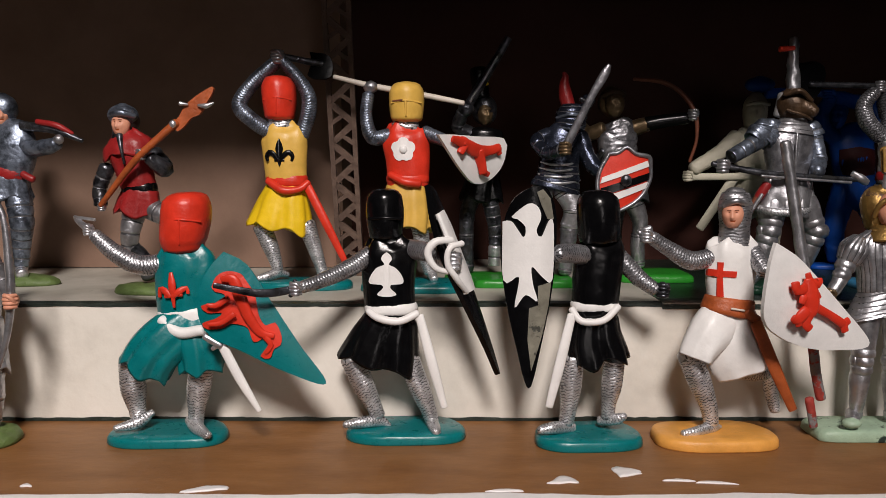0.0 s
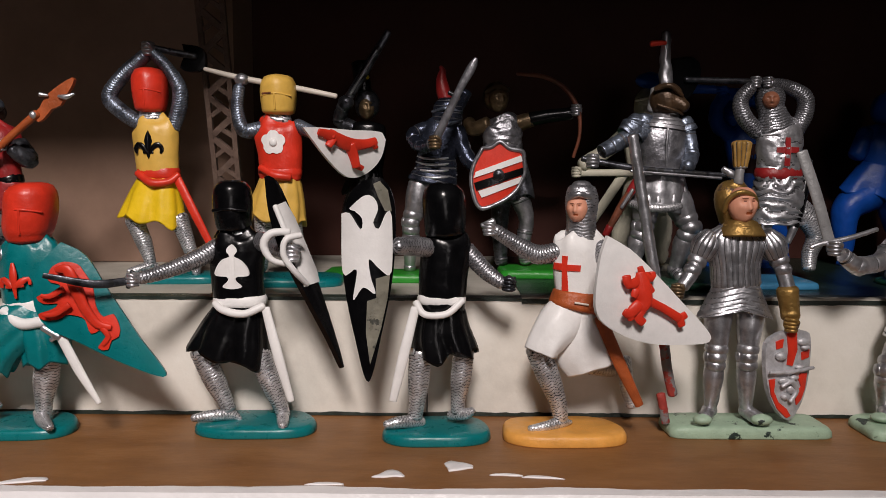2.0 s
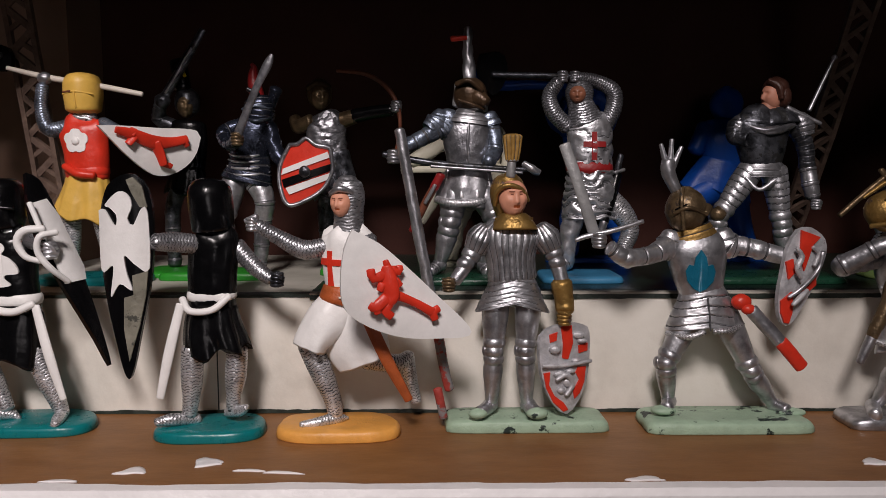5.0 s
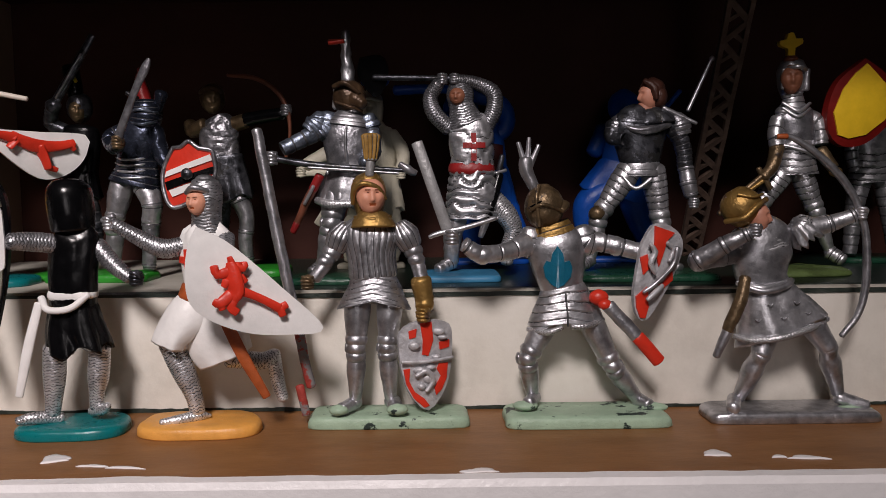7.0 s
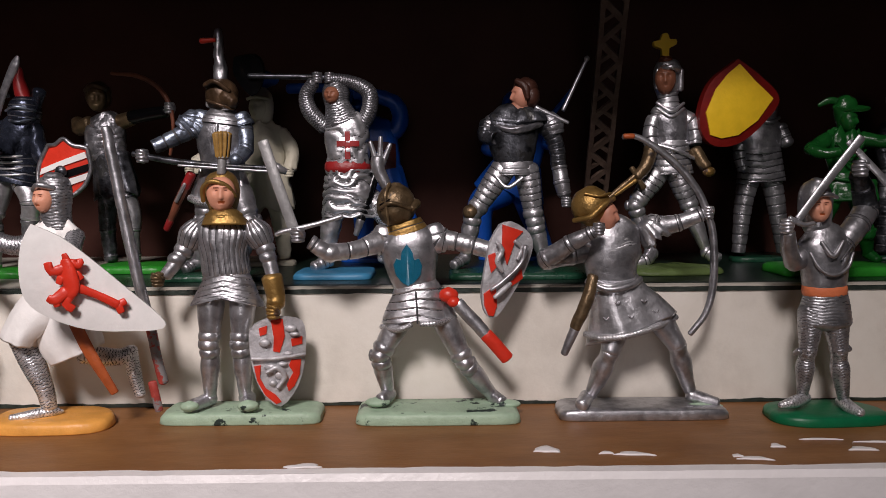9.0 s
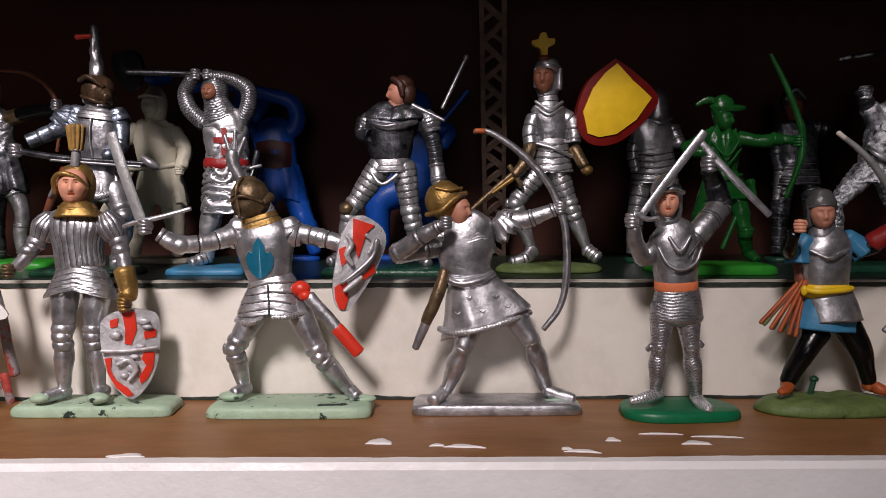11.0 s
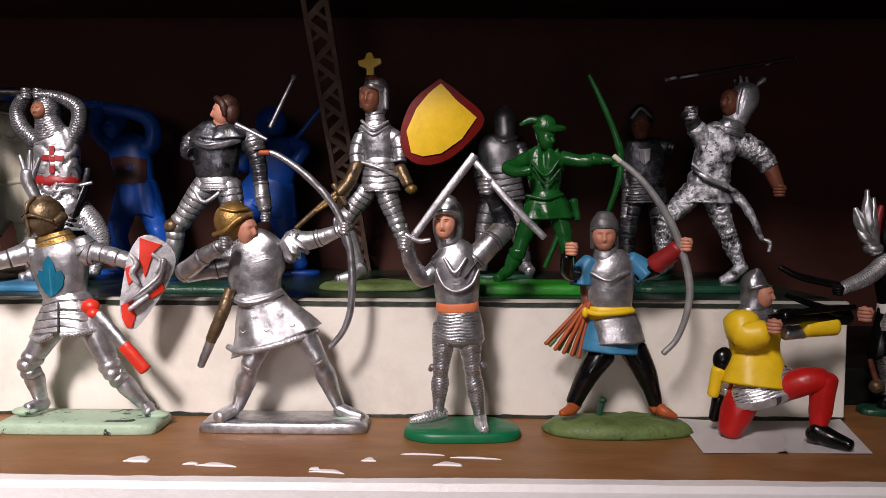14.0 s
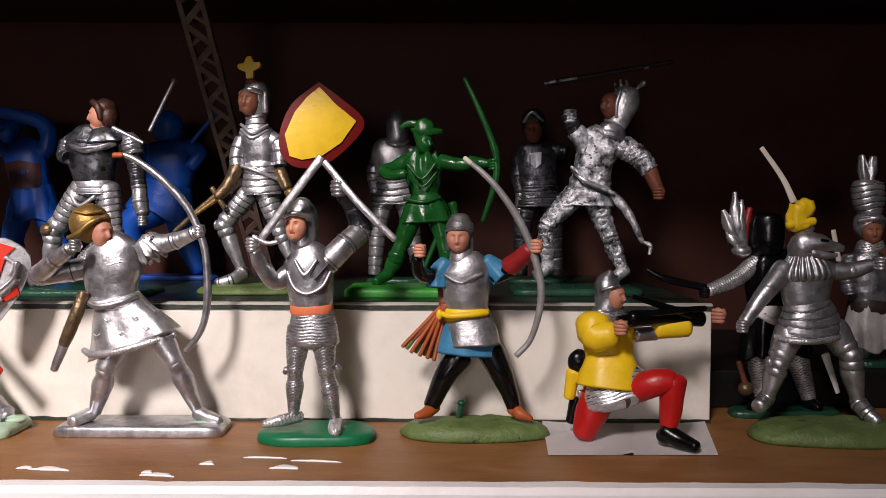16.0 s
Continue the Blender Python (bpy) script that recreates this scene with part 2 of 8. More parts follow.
class Figure:
    """Gathers the forms of one cast figure, its stand and what it holds."""

    def __init__(self):
        self.verts, self.faces, self.slots, self.shade = [], [], [], []
        self.rings, self.sheet = [], None

    def add(self, verts, faces, mat, smooth=True):
        n = len(self.verts)
        self.verts += [tuple(v) for v in verts]
        self.faces += [tuple(n + i for i in f) for f in faces]
        self.slots += [SLOT[mat]] * len(faces)
        self.shade += [smooth] * len(faces)

    def loft(self, mat, pts, mod="", segs=18, step=1.0, square=2.0, cap=0.6):
        """A closed tube of ellipses: pts are x, y, z, half width, half depth."""
        kind, _, arg = mod.partition(":")
        arg = [float(a) for a in arg.split(",")] if arg else []
        if kind in ("mail", "lame", "tasset", "chev", "crease"):
            step, segs = {"mail": (0.15, 44), "chev": (0.16, 64), "crease": (0.2, 64)}.get(kind, (0.2, 32))
        if kind in ("fold", "skirt"):
            segs, step = 48, 0.5
        if kind == "flute":
            segs = 192
        if kind == "helm":
            square, cap, segs, step = 2.5, 0.32, 36, 0.5
        edged = kind == "" and square == 2.0 and mat in PLATE and len(pts) > 1 and pts[0][3] > 1.7
        if edged:
            step = 0.28
        path = smooth_path(pts, step)
        p = np.array([q[:3] for q in path])
        tan = np.gradient(p, axis=0) if len(p) > 1 else np.array([[0, 0, 1.0]])
        tan /= np.linalg.norm(tan, axis=1)[:, None] + 1e-9
        run = np.concatenate([[0], np.cumsum(np.linalg.norm(np.diff(p, axis=0), axis=1))])
        rows = [(p[i], tan[i], path[i][3], path[i][4], run[i]) for i in range(len(p))]
        for end in (0, -1):
            c, t, a, b, s = rows[end]
            sign = -1 if end == 0 else 1
            extra = []
            hem = end == -1 and kind in ("fold", "skirt", "lame", "tasset", "chev", "crease")  # a cut edge with a hollow under it
            for w in (0.35, 0.7, 0.92):
                k = math.sqrt(1 - w * w)
                extra.append((c + sign * t * (-0.9 * w if hem else min(a, b) * cap * w), t, a * k, b * k, s))
            rows = extra[::-1] + rows if end == 0 else rows + extra
        verts, faces, wash_shade = [], [], []
        relief = RELIEF.get(mat, 0.07)
        for c, t, a, b, s in rows:
            d = np.array([0, 1.0, 0]) if abs(t[1]) < 0.92 else np.array([0, 0, 1.0])
            d = d - t * d.dot(t)
            d /= np.linalg.norm(d)
            w = np.cross(d, t)
            for j in range(segs):
                th = 2 * math.pi * j / segs
                cs, sn = math.cos(th), math.sin(th)
                e = (abs(cs) ** square + abs(sn) ** square) ** (-1 / square)
                m = 0.0
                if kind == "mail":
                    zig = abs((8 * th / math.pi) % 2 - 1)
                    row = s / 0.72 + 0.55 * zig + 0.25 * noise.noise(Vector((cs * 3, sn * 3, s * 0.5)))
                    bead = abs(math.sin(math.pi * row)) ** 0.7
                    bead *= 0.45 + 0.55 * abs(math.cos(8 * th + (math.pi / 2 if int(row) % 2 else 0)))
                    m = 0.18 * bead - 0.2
                    wash_shade.append(bead < (arg[0] if arg else 0.33) + 0.2 * noise.noise(Vector(c * 0.5) + Vector((cs * 2, sn * 2, 0))))
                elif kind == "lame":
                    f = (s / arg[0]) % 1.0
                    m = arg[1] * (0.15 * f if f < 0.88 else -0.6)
                    wash_shade.append(f > 0.87)
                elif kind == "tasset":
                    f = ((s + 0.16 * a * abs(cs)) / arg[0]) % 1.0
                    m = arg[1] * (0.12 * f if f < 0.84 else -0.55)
                    wash_shade.append(f > 0.82)
                elif kind == "crease":  # bunched cloth, with the shade of its folds put in as dark faces
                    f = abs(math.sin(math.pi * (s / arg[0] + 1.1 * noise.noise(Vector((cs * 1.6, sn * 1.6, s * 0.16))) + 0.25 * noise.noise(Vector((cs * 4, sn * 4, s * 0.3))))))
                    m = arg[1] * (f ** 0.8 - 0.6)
                    wash_shade.append(f < arg[2])
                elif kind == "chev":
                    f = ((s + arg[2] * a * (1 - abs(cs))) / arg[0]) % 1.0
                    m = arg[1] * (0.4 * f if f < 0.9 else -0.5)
                    wash_shade.append(f > (arg[3] if len(arg) > 3 else 0.91))
                elif kind == "skirt":
                    m = arg[1] * (s / max(run[-1], 0.1)) * (1.1 * math.cos(arg[0] * th + 1.5 * noise.noise(Vector((cs, sn, s * 0.1)))) + 0.4 * math.cos((arg[0] * 2 + 1) * th + 1))
                elif kind == "fold":
                    u = arg[0] * th + 0.7 + 1.2 * noise.noise(Vector((cs, sn, s * 0.12)))
                    m = 1.5 * arg[1] * (0.2 + 0.8 * s / max(run[-1], 0.1)) * (1.4 * abs(math.cos(u / 2)) - 0.9 + 0.3 * math.cos((arg[0] * 2 + 1) * th))
                elif kind == "helm":  # keel down the front
                    m = 0.55 * max(0.0, -sn) ** 10
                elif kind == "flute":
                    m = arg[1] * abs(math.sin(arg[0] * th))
                    wash_shade.append(abs(math.sin(arg[0] * th)) < 0.22)
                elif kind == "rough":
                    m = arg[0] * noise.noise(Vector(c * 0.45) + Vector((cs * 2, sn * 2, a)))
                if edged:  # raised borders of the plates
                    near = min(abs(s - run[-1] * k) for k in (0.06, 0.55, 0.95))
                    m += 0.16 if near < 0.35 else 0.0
                    wash_shade.append(0.35 <= near < 0.58)
                if kind != "mail" and min(a, b) > 0.9:  # the uneven modelling of a small cast
                    q = Vector(c + w * cs * a + d * sn * b)
                    m += relief * (noise.noise(q * 0.33) + 0.8 * abs(noise.noise(q * 0.8)) + 0.55 * noise.noise(q * 1.9))
                p3 = c + w * cs * (a * e + m) + d * sn * (b * e + m)
                if kind == "fold" and run[-1] > 4:  # an uneven hem
                    p3 = p3 + t * 0.9 * (s / run[-1]) ** 4 * (math.cos(arg[0] * th + 1.9) + noise.noise(Vector((cs * 2, sn * 2, a))))
                if kind == "chev":  # the hem rises to a peak in front
                    p3 = p3 - t * arg[2] * a * (1 - abs(cs)) * (s / run[-1]) ** 2
                verts.append(p3)
        n = len(rows)
        for i in range(n - 1):
            for j in range(segs):
                k = (j + 1) % segs
                faces.append((i * segs + j, i * segs + k, (i + 1) * segs + k, (i + 1) * segs + j))
        faces += [tuple(range(segs))[::-1], tuple((n - 1) * segs + j for j in range(segs))]
        start = len(self.slots)
        self.add(verts, faces, mat)
        if wash_shade:  # dark faces between links, plates, flutes and folds: part wash, part painted shade
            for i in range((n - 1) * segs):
                if wash_shade[i]:
                    self.slots[start + i] = SLOT["groove_dark"]
        return rows

    def limb(self, mat, pts, mod="", flat=1.0):
        """A rounded limb, rod or blade through pts of x, y, z, radius."""
        self.loft(mat, [(x, y, z, r, r * flat) for x, y, z, r in pts], mod, segs=20, step=0.8)

    def leg(self, mat, hip, knee, ankle, r, style="plate"):
        """A modelled leg: thigh, knee and calf, with what armour the style gives it."""
        hip, knee, ankle = (np.array(q, float) for q in (hip, knee, ankle))

        def run(a, b, prof):
            return [(*(a + (b - a) * u), r * w) for u, w in prof]

        thigh, shin = {"plate": ("plain", "plain"), "cuisse": ("tasset:1.9,0.22", "plain"), "mailed": ("mail:0.2", "mail:0.25"), "worn": ("crease:2.2,0.4,0.12", "crease:2.2,0.4,0.14")}.get(style, ("plain", "plain"))
        back = np.array((0, 0.12 * r, 0))
        self.limb(mat, run(hip, knee, [(0, 1.0), (0.3, 0.98), (0.62, 0.84), (0.85, 0.72), (1, 0.68)]), thigh)
        self.limb(mat, [(*(np.array(q[:3]) + back * (1 if 0.2 < i < 3 else 0)), q[3]) for i, q in enumerate(run(knee, ankle, [(0, 0.66), (0.15, 0.62), (0.36, 0.74), (0.7, 0.56), (1, 0.42)]))], shin)
        if style in ("plate", "cuisse"):  # knee cop with its borders and side wing
            d = (knee - hip) / np.linalg.norm(knee - hip)
            e = (ankle - knee) / np.linalg.norm(ankle - knee)
            self.ball(mat, *(knee + np.array((0, -0.12 * r, 0))), r * 0.72, r * 0.68, r * 0.62)
            for c, t, w in ((knee - d * r * 0.62, d, 0.84), (knee + e * r * 0.62, e, 0.76)):
                self.loft(mat, [(*(c - t * 0.3), r * w, r * w), (*(c + t * 0.3), r * w, r * w)], "plain", segs=24, step=0.3)
            side = 1 if knee[0] > hip[0] else -1
            self.ball(mat, knee[0] + side * r * 0.66, knee[1] + r * 0.1, knee[2], r * 0.22, r * 0.42, r * 0.46)
            self.loft(mat, [(*(ankle - e * 0.2), r * 0.52, r * 0.52), (*(ankle + e * 0.4), r * 0.5, r * 0.5)], "plain", segs=20, step=0.3)
        if style == "boot":
            c = knee + (ankle - knee) * 0.12
            self.loft(mat, [(*(c - (0, 0, -0.5)), r * 0.84, r * 0.84), (*(c - (0, 0, 1.2)), r * 0.72, r * 0.72)], "rough:0.3", segs=24, step=0.4)

    def fist(self, mat, x, y, z, r):
        """A closed hand: palm, four curled fingers and the thumb."""
        self.ball(mat, x, y, z, r * 0.74, r * 0.66, r * 0.82)
        for i in range(4):
            h = z + r * (0.56 - 0.38 * i)
            w = r * (0.9 - 0.1 * abs(i - 1.3))
            self.limb(mat, [(x - w * 0.75, y - r * 0.15, h, r * 0.2), (x - w * 0.35, y - r * 0.66, h, r * 0.22), (x + w * 0.3, y - r * 0.7, h, r * 0.22), (x + w * 0.72, y - r * 0.2, h, r * 0.19)], "plain")
        self.limb(mat, [(x + r * 0.5, y - r * 0.2, z - r * 0.3, r * 0.22), (x + r * 0.4, y - r * 0.8, z + r * 0.35, r * 0.22), (x + r * 0.05, y - r * 0.9, z + r * 0.6, r * 0.18)], "plain")

    def body(self, mat, pts, mod="", square=2.3, cap=0.5):
        self.rings = self.loft(mat, pts, mod, segs=26, step=0.8, square=square, cap=cap)

    def ball(self, mat, x, y, z, a, b, c, square=2.0):
        n = 9
        pts = []
        for i in range(n):
            w = -0.96 + 1.92 * i / (n - 1)
            k = math.sqrt(1 - w * w)
            pts.append((x, y, z + c * w, a * k, b * k))
        self.loft(mat, pts, step=50, square=square, cap=0.3)

    def face(self, x, y, z, a, b, c, turn=0.0, mat="skin"):
        """A head with a nose, brow, lips and chin; turn: degrees to which it faces from straight ahead."""
        rows, segs = 40, 60
        cells = 0.95 * np.cos(np.linspace(math.pi, 0, rows))
        turned = radians(turn) - math.pi / 2
        verts, faces, paint = [], [], []
        for w in cells:
            k = math.sqrt(1 - abs(w) ** 2.3)
            jaw = 1 - 0.2 * max(0.0, -w)
            for j in range(segs):
                th = 2 * math.pi * j / segs
                u, front = math.sin(th), max(0.0, math.cos(th))

                def bump(du, su, dw, sw):
                    return math.exp(-((abs(u) - du) / su) ** 2 - ((w - dw) / sw) ** 2)

                nose = math.exp(-(u / (0.16 - 0.06 * w)) ** 2) * (0.30 * min(1.0, max(0.0, (0.34 - w) / 0.5)) if w > -0.2 else 0.30 * math.exp(-((w + 0.2) / 0.07) ** 2))
                m = nose - 0.17 * bump(0.36, 0.2, 0.2, 0.13) + 0.09 * bump(0.3, 0.28, 0.42, 0.09) + 0.08 * bump(0.5, 0.2, -0.12, 0.2)
                m += 0.07 * bump(0.0, 0.24, -0.34, 0.06) - 0.08 * bump(0.0, 0.3, -0.44, 0.05) + 0.08 * bump(0.0, 0.22, -0.54, 0.06) + 0.12 * bump(0.0, 0.3, -0.78, 0.15)
                r = k * (1 + front * m)
                verts.append((x + a * jaw * r * math.cos(th + turned), y + b * r * math.sin(th + turned), z + c * w))
                eye = abs(abs(u) - 0.36) < 0.13 and abs(w - 0.2) < 0.06
                brow = 0.16 < abs(u) < 0.54 and abs(w - 0.37) < 0.035
                lips = abs(u) < 0.26 and abs(w + 0.44) < 0.06
                paint.append("eye_brown" if front > 0.5 and (eye or brow) else "rust" if front > 0.5 and lips else mat)
        for i in range(rows - 1):
            for j in range(segs):
                k = (j + 1) % segs
                faces.append((i * segs + j, i * segs + k, (i + 1) * segs + k, (i + 1) * segs + j))
        faces += [tuple(range(segs))[::-1], tuple((rows - 1) * segs + j for j in range(segs))]
        start = len(self.slots)
        self.add(verts, faces, mat)
        if mat == "skin":
            for i in range((rows - 1) * segs):
                self.slots[start + i] = SLOT[paint[i]]

    def flat(self, outline, lift, thick, mat, place, smooth=True, lines=14):
        """An outline in a plane, cut into strips, laid on a surface by place(u, v, lift), with edges that run down by thick."""
        bm = bmesh.new()
        face = bm.faces.new([bm.verts.new((u, v, 0)) for u, v in outline])
        lo, hi = min(u for u, v in outline), max(u for u, v in outline)
        for i in range(1, lines):
            cut = lo + (hi - lo) * i / lines
            bmesh.ops.bisect_plane(bm, geom=bm.verts[:] + bm.edges[:] + bm.faces[:], plane_co=(cut, 0, 0), plane_no=(1, 0, 0))
        bmesh.ops.triangulate(bm, faces=[f for f in bm.faces if len(f.verts) > 4])
        bm.normal_update()
        bm.verts.index_update()
        top = [place(v.co.x, v.co.y, lift) for v in bm.verts]
        low = [place(v.co.x, v.co.y, lift - thick) for v in bm.verts]
        n = len(top)
        faces = [tuple(v.index for v in f.verts) for f in bm.faces]
        faces += [tuple(n + i for i in f[::-1]) for f in faces]
        self.add(top + low, faces, mat, smooth)
        rim = [(e.verts[0].index, e.verts[1].index) for e in bm.edges if len(e.link_faces) == 1]
        self.add(top + low, [(a, b, n + b, n + a) for a, b in rim], mat, False)
        bm.free()

    def badge(self, mat, pts, lift=0.35, round_=False):
        """A painted badge on the front of the body made last; pts are x, z."""
        rings = sorted(self.rings, key=lambda r: r[0][2])

        def place(x, z, up):
            k = min(range(len(rings)), key=lambda i: abs(rings[i][0][2] - z))
            c, t, a, b, s = rings[k]
            e = max(0.05, 1 - abs((x - c[0]) / a) ** 2.3) ** (1 / 2.3)
            return (x, c[1] - b * e - up, z)

        if round_:
            pts = [(q[0], q[1]) for q in smooth_path([(x, z, 0) for x, z in [*pts, pts[0]]], 0.5)[:-1]]
        self.flat(pts, lift, 1.2, mat, place)

    def plate(self, mat, pts, thick=0.8, bulge=0.0, round_=True, lines=14):
        """A shield or other sheet with the outline pts (x, y, z), bowed about its long axis."""
        p = np.array(pts, float)
        if round_:
            p = np.array(smooth_path([*p, p[0]], 1.5))[:-1]
        c = p.mean(axis=0)
        _, _, ax = np.linalg.svd(p - c)
        a, b, n = ax
        if n[1] > 0:
            n = -n
        uv = [((q - c).dot(b), (q - c).dot(a)) for q in p]
        half = max(abs(u) for u, v in uv)

        def place(u, v, up):
            return c + b * u + a * v + n * (up - bulge * (u / half) ** 2)

        self.sheet = (c, a, b, n, place, uv)
        self.flat(uv, 0, thick, mat, place, lines=lines)

    def emblem(self, mat, pts, lift=0.45, round_=False):
        """A raised charge on the sheet made last; pts are x, z."""
        c, a, b, n, place, _ = self.sheet
        out = []
        for x, z in pts:
            y = c[1] - ((x - c[0]) * n[0] + (z - c[2]) * n[2]) / n[1]
            q = np.array((x, y, z)) - c
            out.append((q.dot(b), q.dot(a)))
        if round_:
            out = [tuple(q) for q in smooth_path([(*q, 0) for q in [*out, out[0]]], 0.7)[:-1]]
            out = [(q[0], q[1]) for q in out]
        self.flat(out, lift, 0.7, mat, place)

    def rim(self, mat, r):
        """A raised edge round the sheet made last."""
        c, a, b, n, place, uv = self.sheet
        self.limb(mat, [(*place(u, v, 0.1), r) for u, v in [*uv, uv[0]]])

    def stand(self, mat, x, y, a, b, h, shape="oval", turn=0.0):
        """The cast foot plate, on the ground of the figure."""
        power, rough = {"oval": (3.0, 0.34), "rect": (9.0, 0.06), "rough": (2.4, 0.5), "paper": (12.0, 0.0)}[shape]
        segs, rows, verts = 56, [], []
        if shape == "paper":
            prof = [(1.0, 0.0), (1.0, 1.0), (0.5, 1.0)]
        elif shape == "rough":
            prof = [(0.97, 0.0), (1.0, 0.2), (0.97, 0.5), (0.88, 0.8), (0.72, 0.95), (0.4, 1.05), (0.15, 1.0)]
        else:
            prof = [(0.985, 0.0), (1.0, 0.12), (0.99, 0.6), (0.965, 0.85), (0.92, 1.0), (0.5, 1.0), (0.2, 1.0)]
        ct, st = math.cos(radians(turn)), math.sin(radians(turn))
        for k, w in prof:
            for j in range(segs):
                th = 2 * math.pi * j / segs
                cs, sn = math.cos(th), math.sin(th)
                e = (abs(cs) ** power + abs(sn) ** power) ** (-1 / power)
                u = noise.noise(Vector((cs * 1.3 + x, sn * 1.3 + y, a * 0.3)))
                q = e * k * (1 + rough * 0.25 * u + 0.01 * u)
                z = h * w * (1 + (rough if shape == "rough" else 0.1) * 0.55 * noise.noise(Vector((cs * k * 3 + x, sn * k * 3, 4.0)))) if w else 0
                dx, dy = a * q * cs, b * q * sn
                verts.append((x + dx * ct - dy * st, y + dx * st + dy * ct, z))
        faces = []
        for i in range(len(prof) - 1):
            for j in range(segs):
                k = (j + 1) % segs
                faces.append((i * segs + j, i * segs + k, (i + 1) * segs + k, (i + 1) * segs + j))
        faces += [tuple(range(segs))[::-1], tuple((len(prof) - 1) * segs + j for j in range(segs))]
        self.add(verts, faces, mat, shape != "paper")

    def done(self, name, x, y, z, label, category, group=""):
        me = bpy.data.meshes.new(name)
        me.from_pydata([(vx * 0.001, vy * 0.001, vz * 0.001) for vx, vy, vz in self.verts], [], self.faces)
        used = sorted(set(self.slots))
        for s in used:
            me.materials.append(MATS[s])
        me.polygons.foreach_set("material_index", [used.index(s) for s in self.slots])
        me.polygons.foreach_set("use_smooth", self.shade)
        bm = bmesh.new()
        bm.from_mesh(me)
        bmesh.ops.recalc_face_normals(bm, faces=bm.faces)
        bm.to_mesh(me)
        bm.free()
        me.update()
        ob = new(name, me)
        ob.location = (x, y, z)
        return tagged(ob, label, category, group)

# ---- the shelf and the room round it ----
STEP_Y, STEP_TOP, STEP_END, EDGE_Y, WALL_Y = 0.190, 0.0306, 0.346, 0.1425, 0.283


def surface(name, colours, scale, rough=0.5, bump=0.3, spots=None, stretch=(1, 1, 1), spec=0.5):
    """A painted or bare board: three tones by noise at two scales, with fine relief and, where given, stains or painted
    reflections.
    """
    mat = bpy.data.materials.new(name)
    mat.use_nodes = True
    nt = mat.node_tree
    bsdf = nt.nodes["Principled BSDF"]
    co = nt.nodes.new("ShaderNodeTexCoord").outputs["Object"]
    mp = nt.nodes.new("ShaderNodeMapping")
    mp.inputs["Scale"].default_value = stretch
    nt.links.new(co, mp.inputs["Vector"])
    co = mp.outputs["Vector"]
    base = ramp(nt, noise_tex(nt, co, scale, 8.0, 0.65), [(0.3, colours[0]), (0.5, colours[1]), (0.7, colours[2])])
    if spots:
        colour, size, at = spots
        where = ramp(nt, noise_tex(nt, co, size, 6.0, 0.7), [(at, (0, 0, 0)), (at + 0.04, (1, 1, 1))])
        mix = nt.nodes.new("ShaderNodeMix")
        mix.data_type = "RGBA"
        nt.links.new(where, mix.inputs["Factor"])
        nt.links.new(base, mix.inputs["A"])
        mix.inputs["B"].default_value = (*colour, 1)
        base = mix.outputs["Result"]
    nt.links.new(base, bsdf.inputs["Base Color"])
    bsdf.inputs["Roughness"].default_value = rough
    bsdf.inputs["Specular IOR Level"].default_value = spec
    bn = nt.nodes.new("ShaderNodeBump")
    bn.inputs["Strength"].default_value, bn.inputs["Distance"].default_value = bump, 0.0005
    nt.links.new(noise_tex(nt, co, scale * 6, 6.0), bn.inputs["Height"])
    nt.links.new(bn.outputs["Normal"], bsdf.inputs["Normal"])
    return mat


BOARD = surface("brown_board", [(0.185, 0.080, 0.026), (0.235, 0.106, 0.036), (0.285, 0.135, 0.050)], 60, 0.46, 0.15, stretch=(1, 2.5, 1), spec=0.3)
EDGE = surface("white_gloss_paint", [(0.76, 0.74, 0.74), (0.81, 0.79, 0.79), (0.85, 0.83, 0.83)], 90, 0.35, 0.35)
STEP = surface("white_step_paint", [(0.60, 0.565, 0.50), (0.74, 0.705, 0.63), (0.80, 0.77, 0.70)], 38, 0.5, 0.35, spots=((0.22, 0.19, 0.15), 420, 0.80))
STEP_LID = surface("grey_step_paint", [(0.36, 0.34, 0.29), (0.45, 0.43, 0.37), (0.54, 0.51, 0.45)], 60, 0.5, 0.35, spots=((0.12, 0.14, 0.10), 160, 0.66))
SEAM = surface("dark_green_edge", [(0.012, 0.016, 0.013), (0.02, 0.03, 0.024), (0.05, 0.06, 0.05)], 200, 0.4, 0.5)
WALL = surface("dark_brown_wall", [(0.042, 0.015, 0.011), (0.052, 0.019, 0.014), (0.064, 0.025, 0.018)], 30, 0.6, 0.25, spots=((0.07, 0.04, 0.03), 500, 0.78), spec=0.12)
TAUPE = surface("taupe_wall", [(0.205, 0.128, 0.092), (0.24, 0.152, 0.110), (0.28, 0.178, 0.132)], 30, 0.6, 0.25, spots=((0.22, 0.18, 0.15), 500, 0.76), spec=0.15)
ROOM = surface("room_plaster", [(0.11, 0.095, 0.08), (0.13, 0.115, 0.095), (0.15, 0.13, 0.11)], 3, 0.8, 0.1)
CARD = surface("brown_card", [(0.07, 0.042, 0.03), (0.115, 0.072, 0.053), (0.18, 0.12, 0.088)], 250, 0.7, 0.6)
PAPER = surface("white_paper", [(0.82, 0.80, 0.80), (0.85, 0.83, 0.83), (0.87, 0.86, 0.86)], 80, 0.7, 0.15)


def mesh_of(name, bm, mat, smooth=False):
    bmesh.ops.recalc_face_normals(bm, faces=bm.faces)
    me = bpy.data.meshes.new(name)
    bm.to_mesh(me)
    bm.free()
    me.materials.append(mat)
    for p in me.polygons:
        p.use_smooth = smooth
    return me


